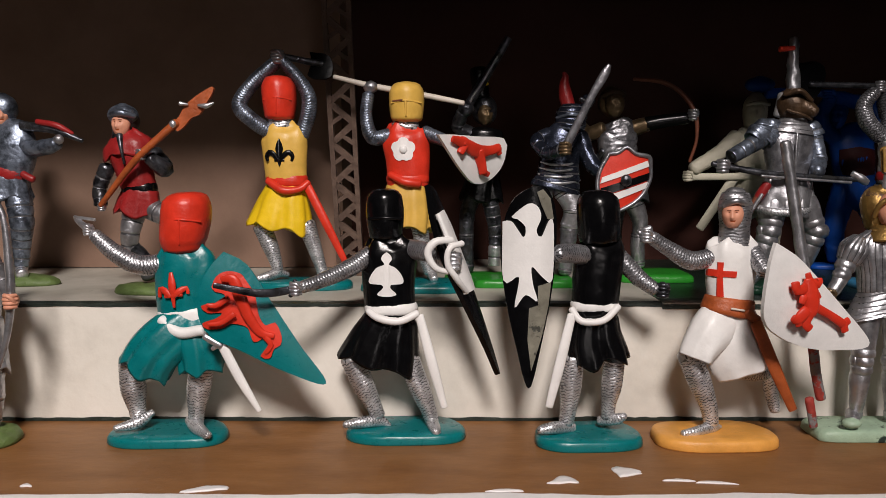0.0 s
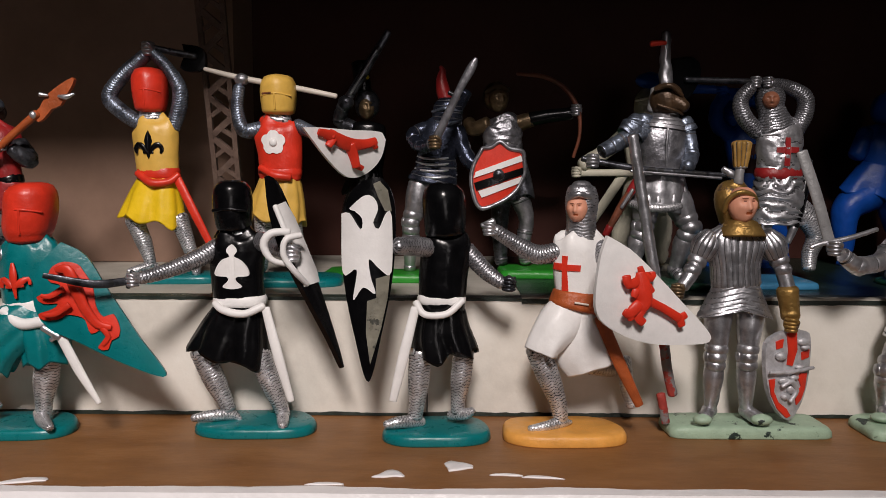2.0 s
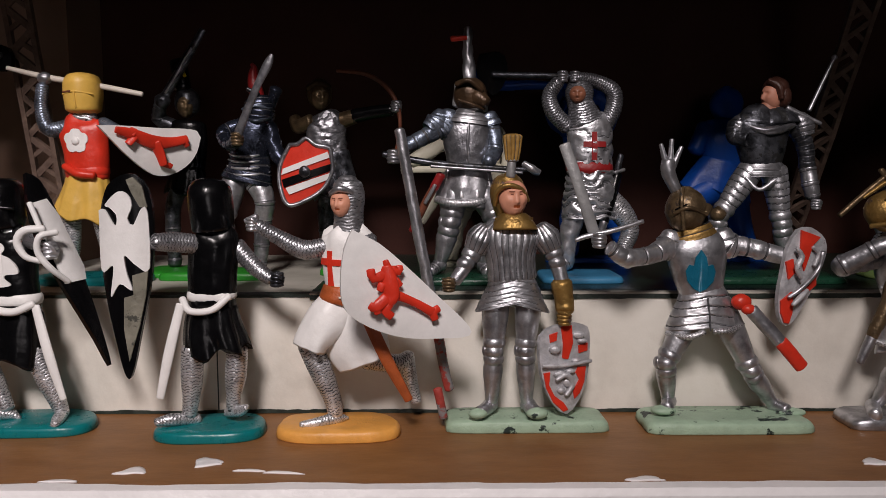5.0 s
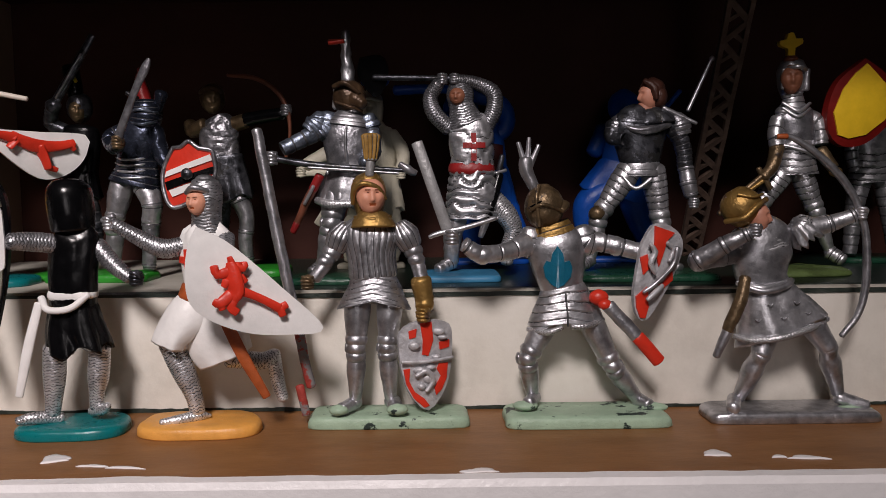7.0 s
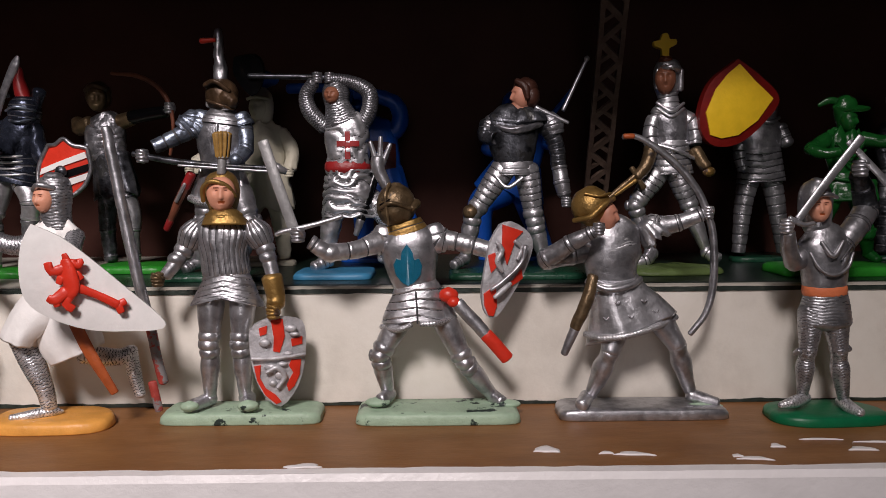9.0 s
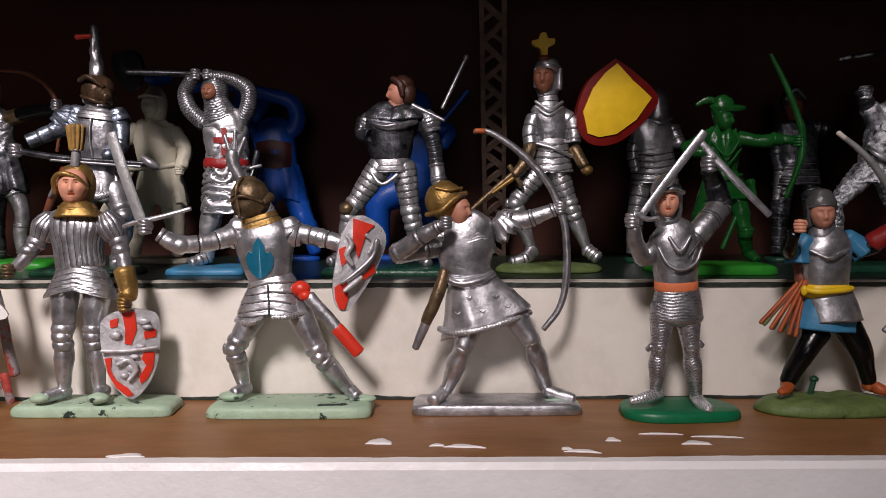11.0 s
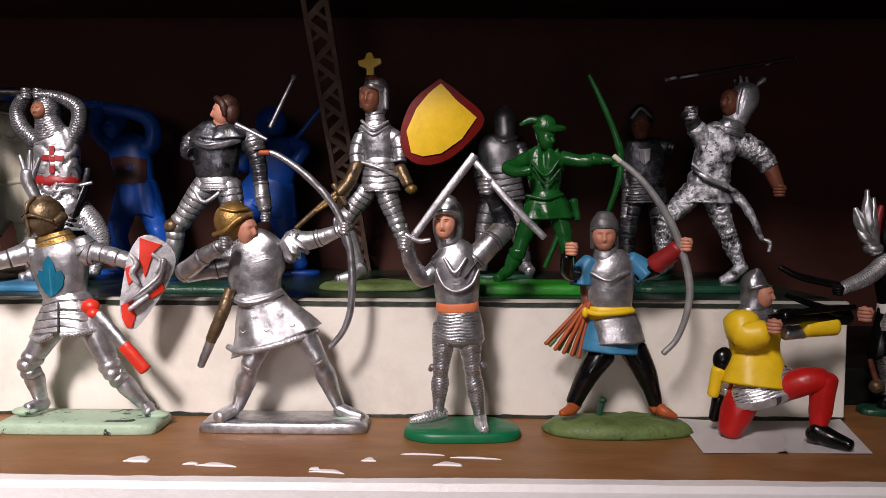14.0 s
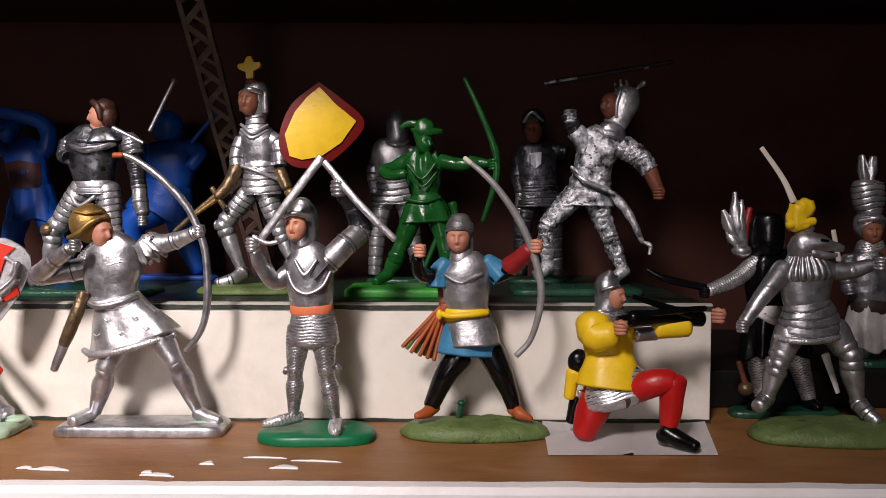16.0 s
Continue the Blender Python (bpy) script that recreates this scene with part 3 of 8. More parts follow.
def box(name, lo, hi, mat, label, category, bevel=0.0, kind="structure"):
    bm = bmesh.new()
    bmesh.ops.create_cube(bm, size=1)
    for v in bm.verts:
        v.co = [lo[i] + (hi[i] - lo[i]) * (v.co[i] + 0.5) for i in range(3)]
    if bevel:
        bmesh.ops.bevel(bm, geom=bm.edges[:], offset=bevel, segments=3, profile=0.5, affect="EDGES")
    return tagged(new(name, mesh_of(name, bm, mat)), label, category, kind=kind)


def part(name, bm, mat, parent, label=""):
    ob = new(name, mesh_of(name, bm, mat))
    ob.parent = parent
    return tagged(ob, label)


shelf = box("shelf_board", (-0.6, EDGE_Y, -0.02), (0.9, WALL_Y, 0), BOARD, "brown wooden shelf board with white paint splashes", "shelf", 0.0006)
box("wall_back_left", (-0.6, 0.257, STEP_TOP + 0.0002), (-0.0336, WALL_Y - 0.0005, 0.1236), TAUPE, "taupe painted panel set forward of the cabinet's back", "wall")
wall_back = box("wall_back", (-0.6, WALL_Y, -0.3), (0.9, WALL_Y + 0.012, 0.40), WALL, "dark brown painted back panel of the cabinet", "wall")
upper = box("upper_shelf", (-0.6, 0.161, 0.124), (0.9, WALL_Y, 0.142), WALL, "dark brown underside of the shelf above", "shelf", 0.0006)
side_l = box("wall_left", (-0.612, 0.13, -0.3), (-0.6, WALL_Y, 0.40), WALL, "dark brown cabinet side panel", "wall")
side_r = box("wall_right", (0.9, 0.13, -0.3), (0.912, WALL_Y, 0.40), WALL, "dark brown cabinet side panel", "wall")

# the room that closes the place behind the camera
box("floor", (-2.0, -2.6, -1.25), (2.4, WALL_Y, -1.2), ROOM, "plain dark brown room floor", "floor")
box("ceiling", (-2.0, -2.6, 1.3), (2.4, WALL_Y + 0.1, 1.35), ROOM, "plain dim ceiling", "ceiling")
box("wall_south", (-2.0, -2.65, -1.25), (2.4, -2.6, 1.35), ROOM, "plain dim brown room wall", "wall")
box("wall_west", (-2.05, -2.65, -1.25), (-2.0, WALL_Y, 1.35), ROOM, "plain dim brown room wall", "wall")
box("wall_east", (2.4, -2.65, -1.25), (2.45, WALL_Y, 1.35), ROOM, "plain dim brown room wall", "wall")
box("wall_north", (-2.0, WALL_Y + 0.015, -1.25), (2.4, WALL_Y + 0.06, 1.35), ROOM, "plain dim brown wall behind the cabinet", "wall")


def ragged_strip(name, x0, x1, rows, mat, label, category, n=700, seed=0.0):
    """A strip along x; rows give y, z and how far each wanders, from front to back."""
    bm = bmesh.new()
    ring = []
    for i in range(n + 1):
        x = x0 + (x1 - x0) * i / n
        line = []
        for k, (y, z, wy, wz) in enumerate(rows):
            a = noise.noise(Vector((x * 42, k * 0.3 + seed, 0.0))) + 0.3 * noise.noise(Vector((x * 200, k * 0.3 + seed, 3.0)))
            b = noise.noise(Vector((x * 90, 7.0 + seed, k * 0.3))) + 0.6 * noise.noise(Vector((x * 420, 7.0 + seed, k * 0.3)))
            line.append(bm.verts.new((x, y + wy * a, z + wz * b)))
        ring.append(line)
    m = len(rows)
    for i in range(n):
        for k in range(m):
            bm.faces.new((ring[i][k], ring[i + 1][k], ring[i + 1][(k + 1) % m], ring[i][(k + 1) % m]))
    bm.faces.new(ring[0])
    bm.faces.new(ring[-1][::-1])
    return tagged(new(name, mesh_of(name, bm, mat)), label, category, kind="structure")


# thick white paint on the front edge, run a little over the top
ragged_strip("shelf_edge", -0.6, 0.9, [(EDGE_Y - 0.001, -0.021, 0, 0), (EDGE_Y - 0.0012, -0.001, 0.0002, 0), (EDGE_Y - 0.0006, 0.0004, 0.0002, 0.0001),
             (EDGE_Y + 0.0022, 0.00045, 0.0012, 0.0001), (EDGE_Y + 0.0029, 0.0001, 0.0015, 0), (EDGE_Y + 0.0027, -0.0003, 0.0014, 0), (EDGE_Y + 0.0003, -0.0205, 0, 0)],
             EDGE, "thick glossy white paint on the shelf's front edge", "shelf edge")

# the raised step that the rear row stands on
step = box("step", (-0.6, STEP_Y, 0.0005), (STEP_END, 0.281, STEP_TOP - 0.0007), STEP, "white painted raised step on the shelf", "step", 0.0004)
lid = box("step_top", (-0.6, STEP_Y + 0.0012, STEP_TOP - 0.0003), (0.055, 0.281, STEP_TOP), STEP_LID, "grey-white painted top of the step", "step")
# the stretched pale spots paint reflections into the glossy board
BOARD_TOP = surface("dark_green_board", [(0.006, 0.011, 0.009), (0.010, 0.022, 0.016), (0.022, 0.045, 0.034)], 70, 0.28, 0.35, spots=((0.30, 0.31, 0.27), 75, 0.70), stretch=(0.35, 5, 1))
box("step_board", (0.0554, STEP_Y + 0.0012, STEP_TOP - 0.0003), (STEP_END - 0.0008, 0.281, STEP_TOP), BOARD_TOP, "glossy dark green board on the step, pale reflections painted in", "step")
ragged_strip("step_top_edge", -0.6, 0.055, [(STEP_Y - 0.0002, STEP_TOP - 0.0011, 0, 0.00025), (STEP_Y - 0.0002, STEP_TOP - 0.0003, 0, 0.0002), (STEP_Y + 0.0016, STEP_TOP + 0.00012, 0.0007, 0), (STEP_Y + 0.002, STEP_TOP - 0.0008, 0, 0)],
             SEAM, "chipped dark green edge along the step's top", "trim", seed=3.0)
ragged_strip("step_board_edge", 0.055, STEP_END, [(STEP_Y - 0.0004, STEP_TOP - 0.0016, 0, 0.0002), (STEP_Y - 0.0004, STEP_TOP - 0.0002, 0, 0.0001), (STEP_Y + 0.0050, STEP_TOP + 0.00015, 0.0012, 0), (STEP_Y + 0.0052, STEP_TOP - 0.0008, 0, 0)],
             SEAM, "dark green edge of the thin board on the step", "trim", seed=5.0)
ragged_strip("step_board_lip", 0.055, STEP_END, [(STEP_Y - 0.0006, STEP_TOP - 0.0004, 0, 0.0001), (STEP_Y - 0.0006, STEP_TOP - 0.00005, 0, 0.0001), (STEP_Y + 0.0006, STEP_TOP + 0.0003, 0.0003, 0), (STEP_Y + 0.0008, STEP_TOP - 0.0001, 0, 0)],
             STEP_LID, "worn pale line along the board's edge", "trim", seed=8.0)
ragged_strip("step_foot_gap", -0.6, STEP_END, [(STEP_Y - 0.0003, 0.0001, 0.0001, 0), (STEP_Y - 0.0003, 0.0009, 0, 0.0005), (STEP_Y + 0.001, 0.0009, 0, 0), (STEP_Y + 0.001, 0.0001, 0, 0)],
             SEAM, "dark joint under the step", "trim", seed=9.0)


def paint_spot(x, y, a, b, turn, seed):
    """A dried splash of white paint, thin, with an uneven outline."""
    bm = bmesh.new()
    segs, verts = 30, []
    ct, st = math.cos(radians(turn)), math.sin(radians(turn))
    for k, h in ((1.0, 0.0), (0.96, 0.0002), (0.7, 0.00035), (0.3, 0.00035)):
        row = []
        for j in range(segs):
            th = 2 * math.pi * j / segs
            q = k * (1 + 0.45 * noise.noise(Vector((math.cos(th) * 1.6, math.sin(th) * 1.6, seed))))
            u, v = a * 1.15 * q * math.cos(th), b * q * (0.85 * math.sin(th) * abs(math.sin(th)) ** 0.5 + k * (0.35 - 0.7 * math.cos(th) ** 2))
            row.append(bm.verts.new((u * ct - v * st, u * st + v * ct, h)))
        verts.append(row)
    for i in range(3):
        for j in range(segs):
            bm.faces.new((verts[i][j], verts[i][(j + 1) % segs], verts[i + 1][(j + 1) % segs], verts[i + 1][j]))
    bm.faces.new(verts[0][::-1])
    bm.faces.new(verts[3])
    ob = new("paint_splash", mesh_of("paint_splash", bm, EDGE, True))
    ob.location = (x, y, 0.0)
    return tagged(ob, "dried splash of white paint on the brown shelf", "paint splash", "splashes along the shelf")


def lattice_strip(foot, head, width, n, seed):
    """A dark brown fretwork strip: two rails with slanting slats between them, leaning forward."""
    foot, head = Vector(foot), Vector(head)
    up = (head - foot).normalized()
    side = Vector((1, 0, 0))
    out = up.cross(side)
    strip = tagged(new("lattice_strip"), "dark brown wooden lattice strip leaning over the step", "lattice strip", "lattice strips")
    strip.location = foot

    def at(u, v):
        wob = 0.0003 * noise.noise(Vector((u * 30, v * 5, seed)))
        return (head - foot) * u + side * (v * width / 2 + wob)

    def bar(bm, a, b, w, d):
        along = (b - a).normalized()
        across = along.cross(out).normalized()
        ring = [[bm.verts.new(p + across * sx * w + out * sy * d) for sx, sy in ((-1, -1), (1, -1), (1, 1), (-1, 1))] for p in (a, b)]
        for i in range(4):
            bm.faces.new((ring[0][i], ring[0][(i + 1) % 4], ring[1][(i + 1) % 4], ring[1][i]))
        bm.faces.new(ring[0][::-1])
        bm.faces.new(ring[1])

    for v in (-1, 1):
        bm = bmesh.new()
        rings = [[bm.verts.new(at(k / n, v) + side * sx * 0.0007 + out * sy * 0.0009) for sx, sy in ((-1, -1), (1, -1), (1, 1), (-1, 1))] for k in range(n + 1)]
        for lo, hi in zip(rings, rings[1:]):
            for i in range(4):
                bm.faces.new((lo[i], lo[(i + 1) % 4], hi[(i + 1) % 4], hi[i]))
        bm.faces.new(rings[0][::-1])
        bm.faces.new(rings[-1])
        part("rail", bm, CARD, strip)
    for k in range(n):
        a = -1 if k % 2 else 1
        bm = bmesh.new()
        bar(bm, at(k / n, a), at((k + 1) / n, -a), 0.0009, 0.0007)
        part("slat", bm, CARD, strip)
        bm = bmesh.new()
        bar(bm, at(k / n, -a * 0.9), at((k + 0.4) / n, a * 0.1), 0.0006, 0.0006)
        part("slat", bm, CARD, strip)
    return strip


lattice_strip((-0.0288, 0.2380, STEP_TOP), (-0.0299, 0.2158, 0.1238), 0.0068, 16, 1.0)
lattice_strip((0.2110, 0.2770, STEP_TOP), (0.2047, 0.2070, 0.1238), 0.0066, 18, 5.0)


def paper_sheet(corners, lift):
    """A small sheet of white paper with slightly curled corners."""
    bm = bmesh.new()
    n, grid = 14, []
    a, b, c, d = [Vector((x, y, 0)) for x, y in corners]
    for i in range(n + 1):
        u = i / n
        grid.append([bm.verts.new(a.lerp(b, u).lerp(d.lerp(c, u), j / n) + Vector((0, 0, 0.0004 + lift * (abs(u - 0.5) * 2) ** 4 * (j / n)))) for j in range(n + 1)])
    for i in range(n):
        for j in range(n):
            bm.faces.new((grid[i][j], grid[i + 1][j], grid[i + 1][j + 1], grid[i][j + 1]))
    solid = bmesh.ops.solidify(bm, geom=bm.faces[:], thickness=0.0003)
    return tagged(new("paper_sheet", mesh_of("paper_sheet", bm, PAPER)), "small white paper sheet lying on the brown shelf", "paper")


paper_sheet([(0.3008, 0.1620), (0.3385, 0.1626), (0.3440, 0.1880), (0.3026, 0.1880)], 0.0006)

# a low dark step past the end of the white one, and the joint between the white step's two lengths
LOW = surface("near_black_step", [(0.003, 0.0025, 0.0025), (0.005, 0.004, 0.004), (0.010, 0.008, 0.007)], 80, 0.5, 0.3, spec=0.3)
box("low_step", (STEP_END + 0.003, 0.2056, 0.0), (0.88, 0.281, 0.0105), LOW, "low near-black step beside the white one", "step", 0.0004)
box("step_joint", (0.0314, STEP_Y - 0.00015, 0.001), (0.0317, STEP_Y + 0.001, STEP_TOP - 0.0015), SEAM, "thin dark joint in the white step", "trim")


for i, (x, y, a, b, turn) in enumerate([
    (0.0251, 0.1517, 0.0031, 0.0019, 5), (0.0389, 0.1561, 0.0026, 0.0031, 28), (0.0483, 0.1520, 0.0033, 0.0007, -4), (0.0555, 0.1508, 0.0039, 0.0007, -6),
    (-0.0476, 0.1477, 0.0040, 0.0018, 12), (-0.0845, 0.1494, 0.0011, 0.0008, 0), (0.0124, 0.1469, 0.0038, 0.0008, 0), (0.1776, 0.1551, 0.0024, 0.0023, -5),
    (0.1898, 0.1529, 0.0014, 0.0009, 0), (0.1953, 0.1521, 0.0036, 0.0013, -6), (0.2196, 0.1487, 0.0030, 0.0011, -8), (0.2271, 0.1560, 0.0015, 0.0012, 0),
    (0.2443, 0.1537, 0.0029, 0.0015, -3), (0.2163, 0.1503, 0.0011, 0.0009, 0), (0.2383, 0.1601, 0.0037, 0.0005, -3), (0.2502, 0.1579, 0.0042, 0.0005, -5),
    (0.1275, 0.1467, 0.0036, 0.0013, 0),
]):
    paint_spot(x, y, a, b, turn, i * 1.7)

# ---- the toy figures ----
k = Figure()
k.stand("moss_green", 0, 0, 10.4, 7, 3.5, "rough")
k.limb("dull_silver", [(-1, 0, 19, 2.6), (-1.7, 0, 12.2, 2.4), (-1.8, 0, 5.3, 1.8)])
k.limb("dull_silver", [(4.9, 0, 19, 2.6), (4.9, 0, 12.2, 2.4), (4.2, 0, 4.6, 1.8)])
k.body("dull_silver", [(2.6, 0, 29.7, 5.2, 3.4), (1.8, 0, 17.6, 6.8, 3.9)], "fold:6,0.5")
k.body("dull_silver", [(2.6, 0, 29.7, 4.7, 3.1), (3.1, 0, 41.7, 5.4, 3.4), (3.3, 0, 45.6, 3.9, 2.3)])
k.face(3.6, 0, 50.2, 2.3, 2.1, 3.1, 40)
k.ball("dull_silver", 3.2, 0.5, 51.9, 2.8, 2.7, 2.8)
k.limb("dull_silver", [(7, 0, 41.7, 1.9), (11.9, -5, 37.8, 1.6), (14.7, -8, 35.1, 1.5)])
k.fist("skin", 15.5, -9, 35.3, 2.2)
k.limb("dull_silver", [(12, -9, 59, 0.6), (14.7, -9, 54, 0.7), (15.4, -9, 45.3, 0.9), (15.3, -9, 35.3, 0.9), (13.8, -9, 26.4, 0.7), (11.1, -9, 18.7, 0.5)])
k.done("toy_archer", -0.1097, 0.1744, 0.0000, "painted toy archer with a long bow on a green mound", "toy figurine", "front row of toy figures")

k = Figure()
k.stand("teal", 0, 0, 13.7, 8, 2.3, "oval")
k.limb("mail", [(-8.2, 0, 18.5, 2.9), (-7.9, 0, 12.2, 3), (-7.2, 0, 7.3, 2.1), (-6.5, -1, 4.4, 1.8)], "mail")
k.limb("mail", [(-3.6, 0, 6.3, 0.8), (-6.5, -2, 4.4, 1.5), (-10.9, -4, 3.7, 0.8)], "mail")
k.limb("mail", [(8.6, 0, 18.5, 2.8), (7.6, 0, 12.2, 2.9), (6.9, 0, 7.3, 2.1), (6.7, 0, 3.5, 1.8)], "mail")
k.limb("mail", [(4.9, 1, 4, 1.3), (8, -3, 3.4, 1.6), (11.6, -7, 3.1, 1)], "mail")
k.body("teal", [(6, 0, 28.9, 4.8, 4), (2.4, -2, 25.4, 5.6, 4.2), (-1.4, -3, 21.6, 5.8, 4.4), (-4, -3, 17.2, 5.9, 4.2)], "fold:5,0.5")
k.body("teal", [(6.3, 0, 28.6, 5.3, 4), (8.3, -1, 22.9, 5.3, 4.5), (8.8, -1, 16.9, 5, 4.4)], "fold:5,0.5")
k.body("teal", [(5.7, 0, 29.4, 6.2, 3.8), (4, 0, 25, 7.4, 4.4), (3.4, 0, 22.5, 7.7, 4)])
k.body("teal", [(5.2, 0, 28.2, 6, 3.7), (4.8, 0, 34.3, 6.3, 4), (5.7, 0, 41.2, 7.1, 4), (6.4, 0, 44.4, 6, 3.3), (6.5, 0, 46, 3.4, 2.4)], "fold:4,0.25")
k.limb("red", [(3.6, -4.6, 40.4, 0.4), (3.9, -5, 37.8, 0.9), (4, -5, 35.4, 0.6), (4.1, -4.6, 32.4, 0.3)], flat=0.5)
k.limb("red", [(4, -5, 34.9, 0.5), (5.6, -5, 36.2, 0.8), (7, -4.4, 36.9, 0.5), (7.3, -4.4, 35.6, 0.4)], flat=0.5)
k.limb("red", [(3.5, -5, 34.9, 0.5), (2.1, -4.6, 36.2, 0.8), (0.8, -4, 36.6, 0.5), (0.7, -4, 34.7, 0.4)], flat=0.5)
k.limb("red", [(2.1, -4.8, 34.9, 0.4), (6.1, -4.9, 35.4, 0.4)], flat=0.5)
k.body("mail", [(6, 0, 44.4, 4.2, 2.9), (6.1, 0, 46.6, 3.7, 2.6)], "mail")
k.body("red", [(5.2, 0, 45.6, 4.5, 4.2), (5.2, 0, 47.9, 5.1, 5.1), (6, 0, 52.6, 5.5, 5.5), (6.3, 0, 56.2, 5.2, 5.2), (6.3, 0, 57.2, 4.6, 4.6)], "helm")
k.limb("red", [(1.6, -3.4, 52, 0.25), (6.3, -6, 52.6, 0.3), (10.6, -4.2, 52, 0.25)])
k.limb("red", [(6.4, -6, 52.6, 0.3), (6, -5.4, 47, 0.25)])
k.body("white", [(5.2, 0, 30.8, 6.6, 4.1), (5.4, 0, 28.6, 6.6, 4.1)])
k.limb("white", [(0.9, -4, 29.4, 1.2), (5.3, -5, 26.6, 1.3), (11, -5, 27.2, 1.2), (15.8, -4, 25.6, 1)])
k.limb("dull_silver", [(0.4, 0, 41.8, 2.5), (-5.1, -1, 41.8, 2.4), (-10.1, -2, 44.8, 2.1), (-14.4, -2, 48.8, 1.6)], "mail")
k.fist("silver", -15.7, -2, 50, 1.7)
k.limb("silver", [(-16.1, -1, 49.9, 0.9), (-21.2, 5, 51.3, 0.7), (-24, 9, 52.2, 0.5)])
k.limb("silver", [(-22.6, 6, 52.4, 0.4), (-17, 4, 51.9, 0.4)])
k.plate("teal", [(17, -9, 45.7), (14.6, -11, 42.8), (12.3, -12, 38.3), (11.7, -12, 31.9), (14.2, -11.5, 27), (21.2, -11, 23.5), (30.3, -10, 18.8), (39.2, -9, 15.8), (33.4, -9, 24.7), (27, -9, 34.8), (22, -9, 42.8)], 1.0, 1.6)
k.emblem("red", [(14.7, 38.1), (15.7, 40.4), (18, 41.5), (20.7, 40.9), (21.9, 39.4), (23.8, 36.1), (24.7, 31.5), (26.2, 29.3), (28.1, 29.9), (29.5, 27), (29.3, 24.9), (27.9, 24.1), (27, 22), (25, 22.5), (26.6, 25), (26.1, 26.7), (23.6, 25.7), (22.4, 28.8), (20.9, 29.6), (18.7, 29.9), (16.8, 28.9), (13.6, 28.8), (12.6, 30.1), (15.6, 31.2), (16.9, 32.4), (13.8, 32.4), (12.4, 33.9), (15.1, 34.6), (17.6, 34.1), (17.4, 36.4), (15.4, 37.1)], round_=True)
k.limb("red", [(17.3, -12.3, 40, 0.6), (19.7, -12.2, 40, 1.2), (21.1, -12, 36.4, 1.4), (22.8, -11.6, 31.7, 1.2), (25.3, -11, 27.9, 1), (28, -10.6, 27.1, 0.6)], flat=0.5)
k.limb("red", [(18.7, -12.2, 35.9, 0.7), (15.8, -12.6, 34.2, 0.6), (14.1, -12.8, 34.5, 0.4)], flat=0.5)
k.limb("red", [(19.8, -12.2, 32.3, 0.7), (16.8, -12.4, 30.3, 0.6), (14.2, -12.6, 30.1, 0.4)], flat=0.5)
k.limb("red", [(26.3, -10.9, 26.9, 0.7), (27.4, -10.6, 25, 0.6), (26.2, -10.8, 23.2, 0.4)], flat=0.5)
k.limb("silver", [(12.4, -9, 26.7, 0.9), (15.9, -9, 24.6, 1)])
k.limb("silver", [(13.9, -9, 23.8, 0.5), (17, -9, 25.7, 0.5)])
k.limb("white", [(16.2, -9, 24.4, 1.1), (19.9, -9, 16.8, 1.1), (24, -9, 9.5, 0.6)], flat=0.5)
k.done("toy_knight", -0.0655, 0.1775, 0.0000, "teal toy knight with red helmet, raised arm and beast shield", "toy figurine", "front row of toy figures")

k = Figure()
k.stand("teal", 0, 0, 14.1, 8, 2.3, "oval")
k.limb("mail", [(-12.4, 0, 18.9, 2.8), (-9.4, 0, 11.9, 2.7), (-7.3, 0, 7.4, 2), (-6.3, 0, 4.9, 1.8)], "mail")
k.limb("mail", [(-3.4, 0, 2.4, 0.5), (-5.8, 0, 3.4, 1.4), (-10, -2, 3.8, 1.4), (-13.9, -3, 3.5, 0.9)], "mail")
k.limb("mail", [(1.1, 0, 18.9, 2.7), (3.7, 0, 11.9, 2.6), (5.8, 0, 6.6, 2), (6.8, 0, 3.4, 1.7)], "mail")
k.limb("mail", [(6.4, 1, 3.4, 1.4), (7.3, -3, 3.1, 1.5), (7.9, -6, 2.7, 1.1)], "mail")
k.body("black", [(-2.6, 0, 28.7, 6.2, 3.8), (-4.3, 0, 23.1, 8.1, 4.6), (-5.8, 0, 17.5, 9.9, 5.1)], "fold:6,0.7")
k.body("black", [(-2.9, 0, 28.4, 5.9, 3.6), (-3.5, 0, 36.9, 6.1, 3.9), (-3.3, 0, 43.7, 6.4, 3.9), (-3.6, 0, 46.4, 5.3, 3.1), (-3.7, 0, 47.8, 3.7, 2.4)], "fold:4,0.2")
k.badge("white", [(-3.6, 44.8), (-2.6, 44), (-2.4, 43), (-3.1, 42), (-1.5, 41.1), (-0.1, 39.2), (0.1, 37.5), (-2.5, 37.2), (-2.7, 36.3), (-1.4, 34.9), (-3.7, 34.4), (-5.9, 34.9), (-4.6, 36.3), (-4.8, 37.2), (-7.7, 37.5), (-7.4, 39.2), (-6, 41.1), (-4.1, 42), (-4.8, 43), (-4.6, 44)], round_=True)
k.body("mail", [(-3.7, 0, 46.2, 4, 2.8), (-3.7, 0, 47.8, 3.5, 2.5)], "mail")
k.body("black", [(-4.1, 0, 48.3, 3.8, 3.8), (-4.1, 0, 50.5, 4.2, 4.4), (-4.2, 0, 54.5, 4.4, 4.5), (-4.2, 0, 57.5, 4, 4.1), (-4.2, 0, 58.3, 3.4, 3.6)], "helm")
k.limb("black", [(-7.7, -4, 52.4, 0.4), (-3.8, -5, 52.8, 0.4), (-0, -4, 52.4, 0.4)])
k.limb("black", [(-3.9, -4.6, 52.5, 0.4), (-3.8, -4.2, 48.4, 0.3)])
